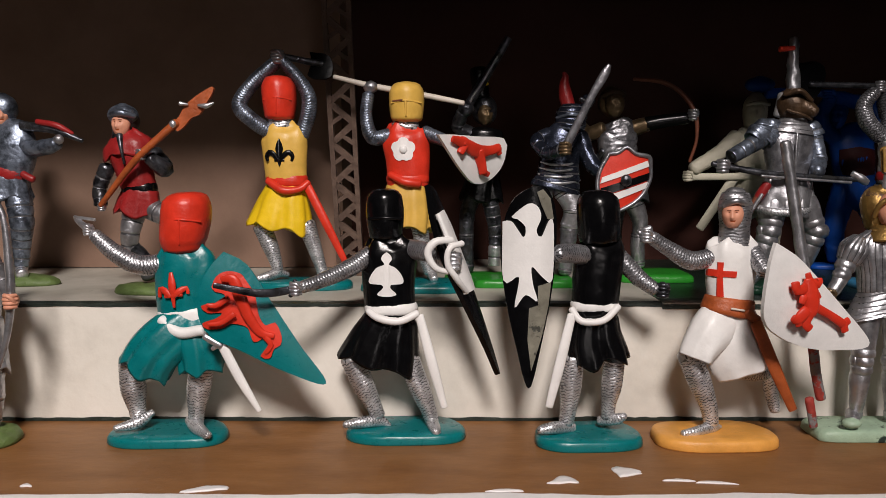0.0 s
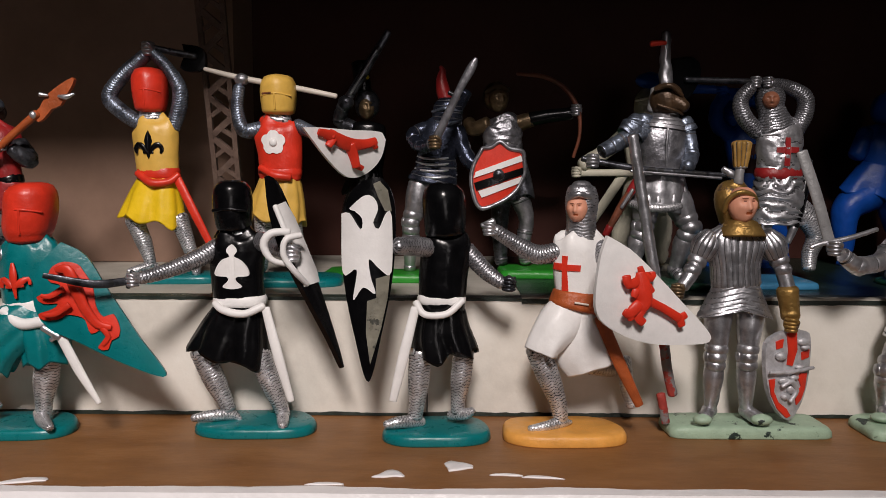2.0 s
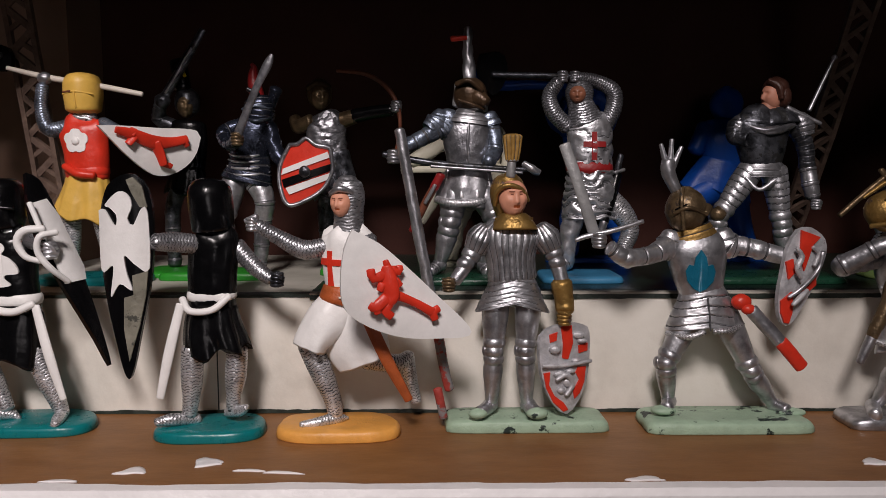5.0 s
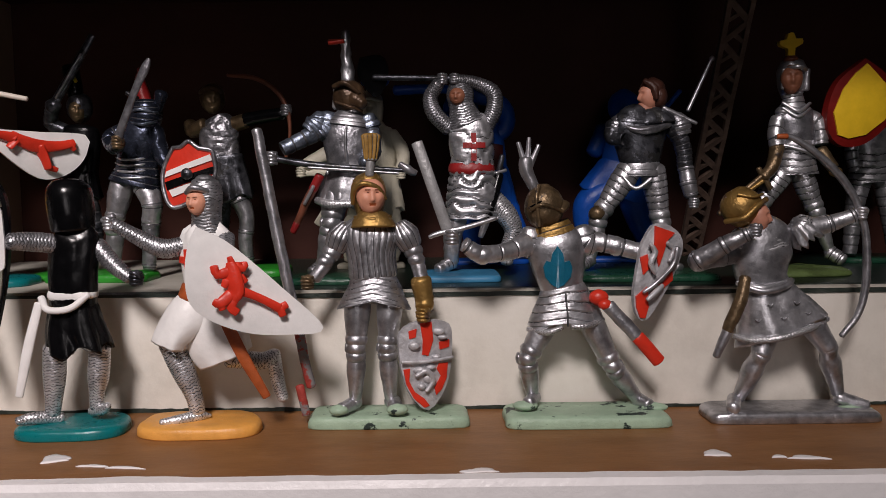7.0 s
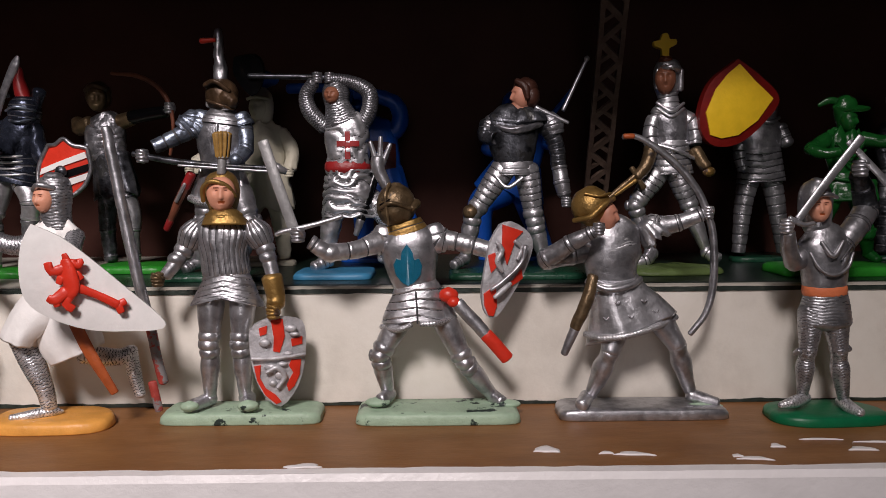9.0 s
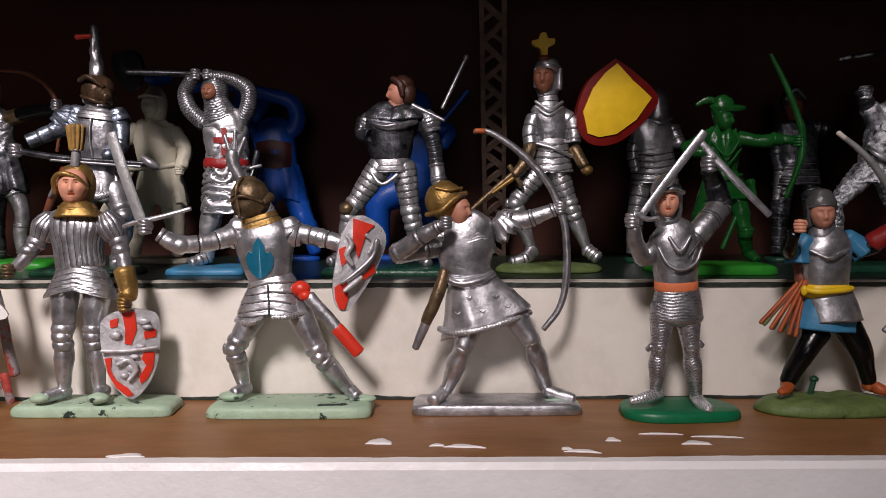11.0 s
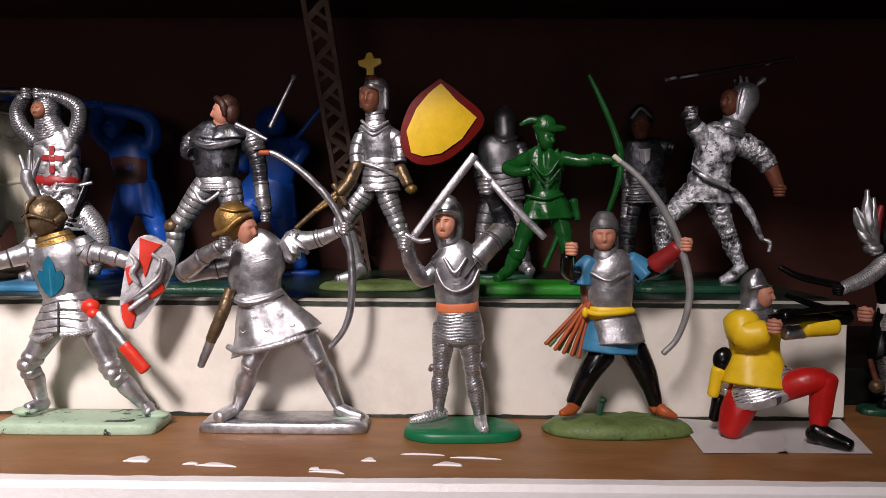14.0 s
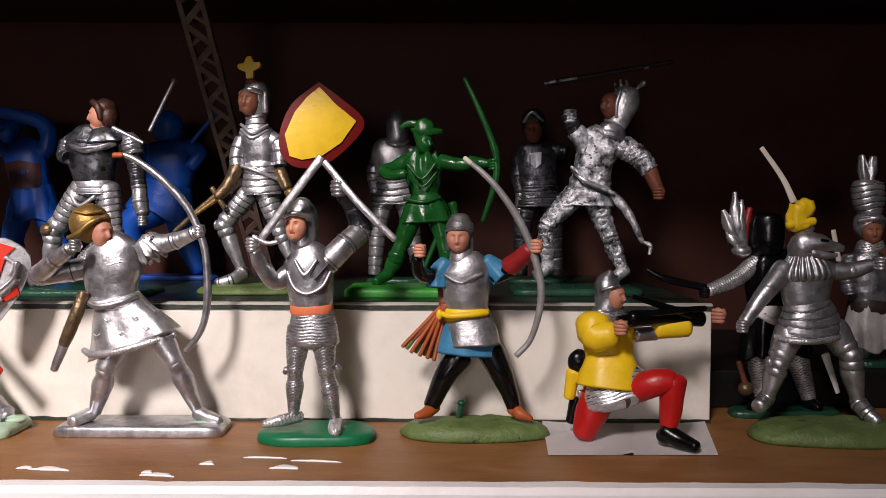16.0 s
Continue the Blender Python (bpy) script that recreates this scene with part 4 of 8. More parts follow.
k.body("white", [(-2.9, 0, 31.7, 6.3, 4), (-2.9, 0, 30.7, 6.3, 4)])
k.limb("white", [(-8, -3, 30.9, 0.8), (-5.7, -4.6, 29.6, 0.9), (-0.9, -5, 28.8, 0.9), (3.4, -4, 30.5, 0.9)])
k.limb("dull_silver", [(-7.6, 0, 43.7, 2.4), (-13, -4, 40.7, 2.1), (-19, -9, 38.5, 1.7), (-21.8, -11, 37.8, 1.5)], "mail")
k.fist("silver", -23, -12, 37.7, 2)
k.limb("dark_steel", [(-24.1, -12, 37.3, 0.9), (-30.1, -16, 37.2, 0.9), (-39.1, -19, 39.4, 0.6)], flat=0.4)
k.limb("dark_steel", [(-23.2, -12, 39.4, 0.5), (-24.3, -12, 35.9, 0.5)])
k.limb("dull_silver", [(1.6, 0, 45.1, 2.4), (5.7, -4, 44.8, 2.3), (9.9, -8, 43.8, 2.1)], "mail")
k.fist("silver", 11.7, -11, 43.7, 2.5)
k.plate("black", [(5.7, -9, 60.3), (8.3, -7, 59), (11, -6, 52.9), (14.7, -6, 43.7), (17.7, -6, 33.2), (22.4, -8, 17.3), (19.4, -9, 23.8), (14.7, -11, 35.4), (10.9, -12, 44.4), (7.4, -11, 53.2)], 1.2, 0.8)
k.emblem("white", [(7.9, 53.9), (9.4, 54.7), (11.5, 51.1), (16.3, 39.5), (16.8, 36.6), (14.3, 36.1), (12.5, 40.8), (10.2, 47.3)])
k.limb("white", [(11.4, -13, 48.5, 0.7), (7.7, -14, 48.1, 0.9), (6.1, -14, 45.6, 0.9), (7.7, -14, 42.5, 0.7), (10.4, -13, 41.4, 0.6)])
k.limb("white", [(13.6, -12, 47.6, 0.7), (10.9, -14, 46.8, 0.7), (10.4, -14, 43.4, 0.7), (12.4, -13, 39.9, 0.7), (14.7, -10, 36.5, 0.6)])
k.limb("white", [(8.4, -12.5, 53.9, 0.6), (11.4, -13, 46.5, 0.6)])
k.limb("white", [(3.9, -4, 30, 1), (6.9, -5, 18.8, 1.2), (9.7, -5, 8.4, 0.8)], flat=0.5)
k.done("toy_knight", -0.0094, 0.1796, 0.0000, "black toy knight with white badge, sword and shield on teal base", "toy figurine", "front row of toy figures")

k = Figure()
k.stand("teal", 0, 0, 12.4, 8, 2.4, "oval")
k.limb("mail", [(-3.8, 0, 20, 2.6), (-4.1, 0, 13.5, 2.6), (-4.5, 0, 8, 2), (-5, 0, 4.6, 1.8)], "mail")
k.limb("mail", [(-3.5, 1, 3, 1.4), (-8.2, -2, 3.9, 1.5), (-11.6, -3, 3.6, 1)], "mail")
k.limb("mail", [(6.3, 1, 19.8, 2.5), (5.7, 1, 13.2, 2.5), (5.1, 1, 8.8, 1.8), (5, 1, 5.6, 1.7)], "mail")
k.limb("mail", [(3.4, 2, 4.3, 1.2), (6.7, 0, 5.3, 1.4), (8.5, -1, 6.4, 0.9)], "mail")
k.body("black", [(1.1, 0, 29.7, 5.5, 3.5), (1.2, 0, 24.3, 6.6, 4.2), (2.1, 0, 19.2, 7.4, 4.7)], "fold:6,0.7")
k.body("black", [(1.1, 0, 29.4, 5.2, 3.4), (1.4, 0, 37.7, 5.5, 3.7), (2.1, 0, 44.6, 5.5, 3.5), (2.1, 0, 46.9, 4.7, 2.7), (1.8, 0, 48.2, 3.1, 2.2)], "fold:4,0.2")
k.ball("mail", 2.3, -2.6, 48, 2.3, 1.3, 1)
k.body("black", [(1.8, 0, 47.7, 4.5, 4.1), (1.7, 0, 50.9, 4.8, 4.7), (1.4, 0, 55.4, 4.8, 4.6), (1.3, 0, 57.4, 4.3, 4), (1.3, 0, 58.1, 3.6, 3.4)], "helm")
k.body("white", [(1.1, 0, 32.9, 5.6, 3.7), (1.1, 0, 32.1, 5.6, 3.7)])
k.limb("white", [(-4.7, -3, 32.1, 0.8), (-2.6, -4.5, 29.6, 0.8), (2.3, -4.5, 29.8, 0.8), (5.9, -3, 32.7, 0.8)])
k.limb("white", [(-4.8, -4, 31, 1), (-7.4, -5, 20.2, 1.2), (-9.8, -5, 9.9, 0.9)], flat=0.5)
k.limb("dull_silver", [(-0.9, -1, 44.2, 2.3), (-5.3, -4, 45, 2.3), (-8.8, -7, 45.3, 2)], "mail")
k.limb("dull_silver", [(6.8, 1, 43.5, 2.2), (11.1, 0, 39, 2), (14.8, -1, 36.3, 1.6)], "mail")
k.fist("dark_steel", 16.4, -1, 36.3, 2.2)
k.plate("black", [(-14.9, -9, 59.9), (-11.8, -9, 60.1), (-9.5, -9, 55.9), (-9, -9, 49.1), (-9.7, -9, 38.4), (-11.8, -9, 27), (-14.9, -9, 15.3), (-17.9, -9, 25.1), (-20.1, -9, 35.3), (-21.2, -9, 45.3), (-20.6, -9, 52.2), (-18.3, -9, 57.7)], 1.2, 2.8)
# grey patches: the right half's dull tone with its reflection painted in
k.emblem("stone_grey", [(-13.2, 38.3), (-10.2, 39.1), (-10.7, 34), (-12.1, 27.4), (-14.5, 19.3), (-15.4, 26.4), (-15.1, 33.4), (-13.1, 34)])
k.emblem("stone_grey", [(-13.7, 58.9), (-12.3, 59.5), (-10.6, 57.5), (-9.8, 53), (-11.2, 53), (-12.7, 56.2)])
k.emblem("white", [(-20.9, 52.3), (-19, 52.5), (-16.5, 49.1), (-16.1, 51.3), (-17.8, 53), (-19, 53.5), (-15.5, 56.4), (-13.4, 55.7), (-12.7, 53.4), (-13.7, 50.5), (-12.6, 49.2), (-10.9, 52.7), (-9.8, 51.9), (-9.9, 39.6), (-12.2, 40.3), (-14.6, 42.6), (-14.3, 38.8), (-13.3, 35), (-15.9, 36.4), (-18.2, 33.6), (-17.4, 40.3), (-20.6, 39.3)], round_=True)
k.done("toy_knight", 0.0340, 0.1754, 0.0000, "black toy knight seen from behind, shield with white eagle", "toy figurine", "front row of toy figures")

k = Figure()
k.stand("orange", 0, 0, 14.1, 8, 2.6, "oval")
k.limb("mail", [(-6.1, 0, 21, 2.8), (-3.5, 0, 14.9, 2.8), (-1.1, 0, 8.7, 2.1), (-0.3, 0, 4.6, 1.8)], "mail")
k.limb("mail", [(2.4, 1, 3.3, 0.4), (-0, 0, 3.5, 1.4), (-3.9, -2, 3.2, 1.3), (-7.7, -3, 2.9, 0.9)], "mail")
k.limb("mail", [(6.8, 3, 16.5, 2.4), (13.5, 6, 15.1, 2.2), (16.4, 8, 16.1, 1.7)], "mail")
k.limb("mail", [(16.2, 8, 16.6, 1.6), (16.8, 8, 10.6, 1.8), (18.1, 8, 5.2, 1.4)], "mail")
k.body("white", [(2.2, 0, 31.2, 4.4, 3.2), (-1.2, -1.4, 27.4, 4.9, 3.8), (-4.4, -2.2, 23, 3.9, 3.8), (-5.4, -2.4, 20.6, 3.6, 3.7)], "skirt:3,0.4")
k.body("white", [(3.4, 0, 31.2, 4.8, 3.3), (4.6, 0, 27, 5.8, 3.9), (5.2, 0, 21.6, 7, 4.3), (7, 0.2, 17, 5.8, 4.2)], "skirt:3,0.5")
k.body("white", [(3.4, 0, 31, 4.9, 3.2), (2.9, 0, 37.2, 5.3, 3.5), (3.1, 0, 43.8, 6, 3.5), (3.4, 0, 46.7, 5.4, 2.7), (3.4, 0, 48, 3.3, 2.2)], "fold:4,0.25")
k.badge("red", [(-1.2, 42.9), (0, 42.9), (-0.1, 41), (2.9, 40.9), (2.8, 39.5), (-0.1, 39.6), (0.3, 35), (-1.1, 35), (-1.2, 39.6), (-2.9, 39.7), (-2.7, 41.2), (-1.2, 41.2)])
k.body("rust", [(2.9, 0, 34.2, 5.6, 4.1), (2.7, 0, 32.6, 5.9, 4.5), (2.4, 0, 31, 6.1, 4.8)], cap=0.2)
k.limb("ivory", [(1.6, -4.9, 32.6, 0.25), (4.6, -4.7, 32.1, 0.25)])
k.limb("rust", [(5.4, -3.6, 31.4, 1.1), (8.6, -3.8, 29.4, 1)])
k.limb("rust", [(7.2, -5, 29.4, 1.4), (11.9, -5, 18.9, 1.4), (16.9, -4, 9, 1)], flat=0.5)
k.body("dull_silver", [(3.4, 0, 46.5, 3.8, 2.7), (3.4, 0, 50.4, 3.4, 2.9), (3.4, 0, 55, 3.8, 3.4), (3.3, 0, 58, 3.2, 2.9), (3.3, 0, 58.8, 2.2, 2)], "mail:0.12")
k.face(2, -2.3, 53.5, 2.4, 2.1, 3.1, -20)
k.limb("dull_silver", [(-0.2, -2.5, 55.7, 0.6), (1.9, -4.3, 56.8, 0.7), (4.7, -3, 56, 0.6)])
k.limb("dull_silver", [(-1.4, 0, 43.8, 2.1), (-6.6, -1, 43, 2.3), (-12.3, -2, 46, 1.8), (-16.3, -3, 48.5, 1.6)], "mail")
k.fist("silver", -17.6, -3, 49, 2)
k.limb("silver", [(-16.7, -3, 50.6, 0.8), (-19.2, -3, 49.6, 0.6)])
k.limb("dull_silver", [(7.5, 0, 45.1, 2.3), (8.7, -5, 41.1, 1.8)], "mail")
k.plate("white", [(6.3, -17.1, 48.6), (10.2, -15.8, 46.5), (13.6, -14.6, 44), (22.7, -11.6, 35), (31, -9, 25.6), (22.9, -11.6, 24.7), (15.2, -14.2, 25.6), (8.2, -16.5, 28.7), (4.6, -17.7, 32.4), (3.8, -18, 38.4), (4.6, -17.7, 44.9)], 1.0, 1.6)
for path in ([(13, 41, 1), (13.3, 39.4, 1.6), (13.6, 37.2, 1.9), (14, 34.8, 1.7), (13.2, 33.4, 1.3)], [(12.6, 39.2, 1.1), (10.4, 38.6, 1), (9.8, 40.4, 0.9)],
             [(13.2, 40.2, 1), (15.4, 40, 1.1), (15.6, 41, 0.7)], [(13.2, 41, 0.8), (12.8, 42.2, 0.6)], [(13, 34.4, 1.3), (10.8, 32.6, 1.2), (9.6, 33, 0.8)],
             [(10.8, 32.6, 0.9), (11.2, 31.2, 0.7)], [(13.4, 33.4, 1.2), (12.8, 31.6, 1), (14, 30.4, 0.9)], [(14.4, 35.2, 1.1), (17, 34, 0.9), (19.6, 32.6, 0.9), (22.4, 30.8, 1)],
             [(22.4, 30.8, 0.9), (23.8, 31.6, 0.8)], [(22.4, 30.8, 0.9), (23, 29.2, 0.8)], [(12.2, 37.4, 1), (11.6, 36, 0.7)], [(14.8, 38, 0.9), (15.8, 36.8, 0.7)]):
    k.limb("red", [(x, -19.2 + 0.33 * (x - 4.6) - 0.05 * r, z, r) for x, z, r in path], flat=0.45)
k.done("toy_crusader", 0.0633, 0.1751, 0.0000, "white toy crusader with red cross and beast shield, orange base", "toy figurine", "front row of toy figures")

k = Figure()
k.stand("mint_green", 0, 0, 19.3, 6, 2.7, "rect")
k.leg("dull_silver", (-7.2, 0, 30.3), (-7.7, -1, 18.5), (-8.2, 0, 5.1), 3.2, "plate")
k.leg("dull_silver", (0.5, 0, 30.3), (-0.3, -1, 18.5), (0.3, 0, 5.1), 3.1, "plate")
# thin dark chevron lines paint in the shade of soft creases
k.body("dull_silver", [(-3.4, 0, 35.4, 5.3, 3.6), (-3.3, 0, 32.2, 6.6, 4.1), (-3.4, 0, 27.5, 8.8, 4.8)], "chev:1.6,0.3,0.3,0.96")
k.limb("dull_silver", [(-8.2, 1, 4.8, 1.7), (-11, -4, 4.5, 1.5)])
k.limb("dull_silver", [(0.8, 1, 4.8, 1.7), (1.7, -4, 4.4, 1.7)])
k.ball("mint_green", -11.7, -5, 4.5, 2.2, 1.8, 1.2)
k.ball("mint_green", 2.1, -5, 4.5, 2.5, 1.8, 1.3)
k.body("dull_silver", [(-3.4, 0, 35.6, 5.6, 3.6), (-3.8, 0, 40.2, 5.6, 3.7), (-3.9, 0, 43.8, 6.6, 4), (-3.7, 0, 46.4, 6.9, 3.7), (-3.4, 0, 48, 5, 2.6)], "flute:13,0.16")
k.body("gold", [(-3.2, -0.4, 49.3, 4.1, 3.8), (-3.2, -0.5, 48.7, 4.8, 4.2), (-3.2, -0.6, 47, 5.8, 4.8)], "skirt:5,0.15")
k.ball("skin", -3.3, -1.2, 49.6, 2.7, 2.6, 2.6)
k.limb("gold", [(-7.4, -1.6, 49.6, 0.35), (-3.2, -4.4, 49.1, 0.45), (1, -1.6, 49.6, 0.35)])
k.body("gold", [(-4.2, 1.8, 50.4, 3.1, 2.9), (-4.3, 1.6, 53.4, 4, 3.6), (-4.4, 1.6, 56.4, 4.1, 3.7), (-4, 1, 58.5, 3.2, 2.8), (-3.9, 0.6, 59.3, 1.7, 1.5)])
k.face(-3.5, -2.2, 54.3, 3.4, 2.9, 4.3, 10)
k.limb("gold", [(-7.7, -2.3, 52.8, 0.5), (-7.3, -3.8, 55.8, 0.6), (-4.9, -4.9, 57.4, 0.6), (-1.7, -4, 56.3, 0.6), (-0.1, -2.3, 53.8, 0.5)])
k.limb("grey", [(-3.9, 0, 59.4, 1.1), (-3.6, 0, 63, 1)])
k.body("old_ochre", [(-3.6, 0, 63.2, 1.2, 1.1), (-3.5, 0, 65.2, 1.5, 1.3), (-3.5, 0, 68.4, 1.9, 1.6)], "flute:5,0.4")
k.ball("grey", -3.5, 0, 63, 1.5, 1.4, 0.5)
k.body("dull_silver", [(-9.6, -0.4, 47.2, 2, 2), (-10.8, -0.4, 45.2, 3.1, 3.2), (-11.9, -0.4, 42.6, 2.7, 2.7)], "flute:7,0.16")
k.body("dull_silver", [(3, -0.4, 47.4, 2, 2), (4.2, -0.4, 45.4, 3.1, 3.2), (5.5, -0.4, 42.8, 2.7, 2.7)], "flute:7,0.16")
k.limb("dull_silver", [(-12.1, 0, 42.8, 2), (-14.4, -2, 38.9, 1.7), (-16.8, -3, 35.4, 1.5)], "plain")
k.loft("dull_silver", [(-12.9, -0.8, 41.4, 2.3, 2.3), (-13.2, -1, 40.8, 2.3, 2.3)], "plain", segs=24, step=0.3)
k.fist("bronze", -18.3, -4, 34.7, 2.1)
k.ball("dull_silver", -14.5, -2.2, 39.2, 2.1, 1.9, 1.7)
k.ball("dull_silver", 6.9, -1.4, 39.4, 2.1, 1.9, 1.7)
k.limb("dull_silver", [(-29.4, -3, 69.7, 1.2), (-23.7, -4, 38.1, 1.3), (-20.9, -3, 23.8, 1.1)])
k.limb("flaked_red", [(-21, -3, 24.2, 1.2), (-19.7, -3, 16, 1.15), (-18.3, -3, 9.9, 1.1)])
k.limb("flaked_red", [(-21, -3, 9.8, 1.05), (-19.6, -3, 3, 1)], flat=0.7)
k.limb("dull_silver", [(5.4, 0, 43.8, 2), (6.9, -1, 39.4, 1.8), (8.2, -2, 34.4, 1.6)], "plain")
k.loft("dull_silver", [(6.1, -0.6, 41.6, 2.3, 2.3), (6.3, -0.7, 41, 2.3, 2.3)], "plain", segs=24, step=0.3)
k.limb("gold", [(7.9, -2, 34.4, 2.5), (8.7, -2, 29.9, 2.2), (8.7, -2.5, 28.5, 2.2)])
k.fist("gold", 8.4, -3.5, 26.8, 2.2)
k.plate("pale_silver", [(5.6, -4, 24.6), (9.4, -2.8, 25.4), (13.6, -1.4, 24.6), (15.3, -0.7, 22.6), (15.4, -0.7, 16), (14.4, -1, 10.6), (12.4, -1.8, 6.4), (9.4, -3, 3.6), (6.4, -4, 6), (4.2, -4.8, 10.4), (3.2, -5.2, 16), (3.2, -5.2, 22.4)], 1.3, 1.0)
for patch in ([(7.6, 24.6), (10.2, 24.8), (10.6, 20.6), (9.4, 16.8), (8, 17.2), (8.2, 20.4)], [(5, 22.8), (6.8, 23.4), (6.6, 21.4), (5.2, 21)], [(12, 19.8), (14.6, 20.2), (14.6, 18.4), (12.2, 18)],
              [(3.8, 13.8), (5.2, 14), (5, 11), (6.2, 8.4), (8.4, 6.6), (9.6, 4.8), (8.4, 4.4), (6, 6.8), (4.4, 10.2)], [(12, 14.8), (14.2, 14.6), (13.8, 11), (12.6, 8.4), (11.2, 7.2), (10.8, 9), (12.4, 11.6), (11.4, 13.4)]):
    k.emblem("red", patch, 0.3)
for x, z, w, h in ((6.2, 19.4, 1.4, 1), (12, 22.4, 1.5, 0.9), (11.4, 16.4, 1.1, 0.6), (7.4, 13.4, 1.5, 0.9), (9.4, 11.4, 1.3, 1.2), (7.8, 9.6, 1, 0.8), (10, 14, 1.2, 0.6), (12.8, 21, 1.2, 0.6)):
    k.ball("pale_silver", x, -4.4 + (x - 6) * 0.36, z, w, 0.7, h)
k.limb("pale_silver", [(3.4, -5.6, 15.8, 0.4), (9, -3.9, 15.6, 0.45), (15.2, -1.4, 16, 0.4)])
k.limb("pale_silver", [(6.6, -4.8, 12.4, 0.5), (9, -4.1, 13.4, 0.7), (10.6, -3.4, 11, 0.6), (9, -4, 8.6, 0.5)])
k.done("toy_knight", 0.1077, 0.1800, 0.0000, "standing silver toy knight with gold helmet, lance and red-patched shield", "toy figurine", "front row of toy figures")

k = Figure()
k.stand("mint_green", 0, -2.1, 19.7, 7.1, 2.7, "rect")
k.leg("dull_silver", (-7.8, 0, 26.3), (-14, -2, 15.3), (-12.2, 1, 4.9), 3.2, "plate")
k.leg("dull_silver", (0.3, 0, 26.5), (6.5, -1, 13.2), (13.8, 2, 3.7), 3.2, "plate")
k.body("silver", [(-5.3, 0, 32.8, 5, 3.5), (-4.8, 0, 28.6, 6.8, 4.2), (-4.8, 0, 23, 8.9, 4.8)], "chev:2.3,0.45,0.12")
k.limb("groove_dark", [(-5.2, -4.1, 31, 0.22), (-4.9, -4.9, 27, 0.22), (-4.8, -5.4, 23.6, 0.22)])
k.limb("mail", [(-13.6, -1, 22.2, 0.7), (-9.7, -4.6, 22, 0.8), (-6.3, -5.6, 23.3, 0.7)], "mail")
k.limb("mail", [(-3.9, -5.6, 23.5, 0.7), (0.1, -5, 23.6, 0.8), (4.3, -1, 24.4, 0.7)], "mail")
k.limb("dull_silver", [(-11.8, 1, 5.1, 1.6), (-13.8, -3, 4.6, 1.6)])
k.limb("dull_silver", [(13.6, 2, 4, 1.6), (15.5, -1, 3.4, 1.5)])
k.ball("mint_green", -14.6, -3, 4.1, 3, 2.2, 1.1)
k.ball("mint_green", 16.9, -1, 2.8, 3.3, 1.9, 1)
k.body("dull_silver", [(-5.4, 0, 31.5, 4.9, 3.5), (-6.3, 0, 37.4, 6.4, 4.1), (-6.8, 0, 42.6, 7.3, 4.2), (-7.2, 0, 45.2, 5.7, 3.1), (-7.4, 0, 46.6, 3.8, 2.4)])
k.badge("badge_blue", [(-7.2, 42.4), (-5.9, 40.6), (-5.5, 38.6), (-4.3, 38.9), (-3.6, 37.2), (-4, 35), (-5.5, 33.2), (-7, 32.4), (-8.5, 33.2), (-9.9, 35), (-10.4, 37.4), (-9.7, 38.9), (-8.7, 38.6), (-8.4, 40.6)])
k.body("gold", [(-7.4, 0, 44.7, 5.4, 3.4), (-8.2, 0, 47.4, 4.3, 2.8)], "lame:1.5,0.3")
k.ball("bronze", -9.8, -0.5, 51.4, 4.7, 4.6, 5.4)
k.limb("bronze", [(-13.4, -4, 50.8, 0.4), (-10.8, -5.4, 52.1, 0.5), (-6.3, -3.8, 50.7, 0.4)])
k.limb("bronze", [(-11.4, -4.6, 47.1, 0.4), (-12.1, -4.6, 53.7, 0.5), (-11.2, -2.5, 56.5, 0.5)])
k.limb("black", [(-13.4, -4.3, 51.6, 0.2), (-11.1, -5.5, 52.9, 0.2)])
k.limb("bronze", [(-5, -1, 51.9, 1.2), (-6, -3, 50.7, 0.8)])
k.limb("dull_silver", [(-12.1, 0, 56.2, 1.3), (-14, 0, 60.2, 1.6), (-14, 0, 62.6, 1.6)])
k.limb("dull_silver", [(-14.3, 0, 61.5, 0.8), (-15.8, 0, 66.6, 0.5)])
k.limb("dull_silver", [(-13.6, 0, 61.8, 0.8), (-13.3, 0, 67.7, 0.5)])
k.limb("dull_silver", [(-13, 0, 61.3, 0.8), (-11, 0, 66, 0.5)])
k.body("silver", [(-12.6, 0, 45.8, 2.2, 1.9), (-13.4, 0, 42.9, 3.4, 3.1), (-15.6, -1, 41.7, 2.4, 2.4)], "lame:1.6,0.4")
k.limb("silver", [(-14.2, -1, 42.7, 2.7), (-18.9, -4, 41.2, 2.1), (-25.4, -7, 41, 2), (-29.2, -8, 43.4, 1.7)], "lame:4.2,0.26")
k.fist("dull_silver", -31.8, -9, 45.1, 2.2)
k.ball("silver", -24.8, -7, 40.7, 2.6, 2.2, 2.2)
k.ball("silver", 7.2, -1.2, 42, 2.7, 2.3, 2.3)
k.limb("grey", [(-32.9, -9, 46.6, 1.3), (-36.2, -9, 56.5, 1.3), (-39.6, -8, 66.4, 1.3)], flat=0.4)
k.limb("silver", [(-36.9, -9, 45.1, 0.5), (-34.9, -9, 45.9, 0.6), (-28.4, -9, 47.3, 0.6), (-21.8, -8, 49.2, 0.5)])
k.body("silver", [(-1, 0, 46.1, 2.2, 1.9), (-0, 0, 43.3, 3.4, 3.1), (2.7, 0, 42.4, 2.4, 2.4)], "lame:1.6,0.4")
k.limb("silver", [(0.9, 0, 43.3, 2.4), (6.6, -1, 42.2, 2.2), (12.5, -2, 40.8, 2), (16.1, -4, 41.6, 1.7)], "lame:4.2,0.26")
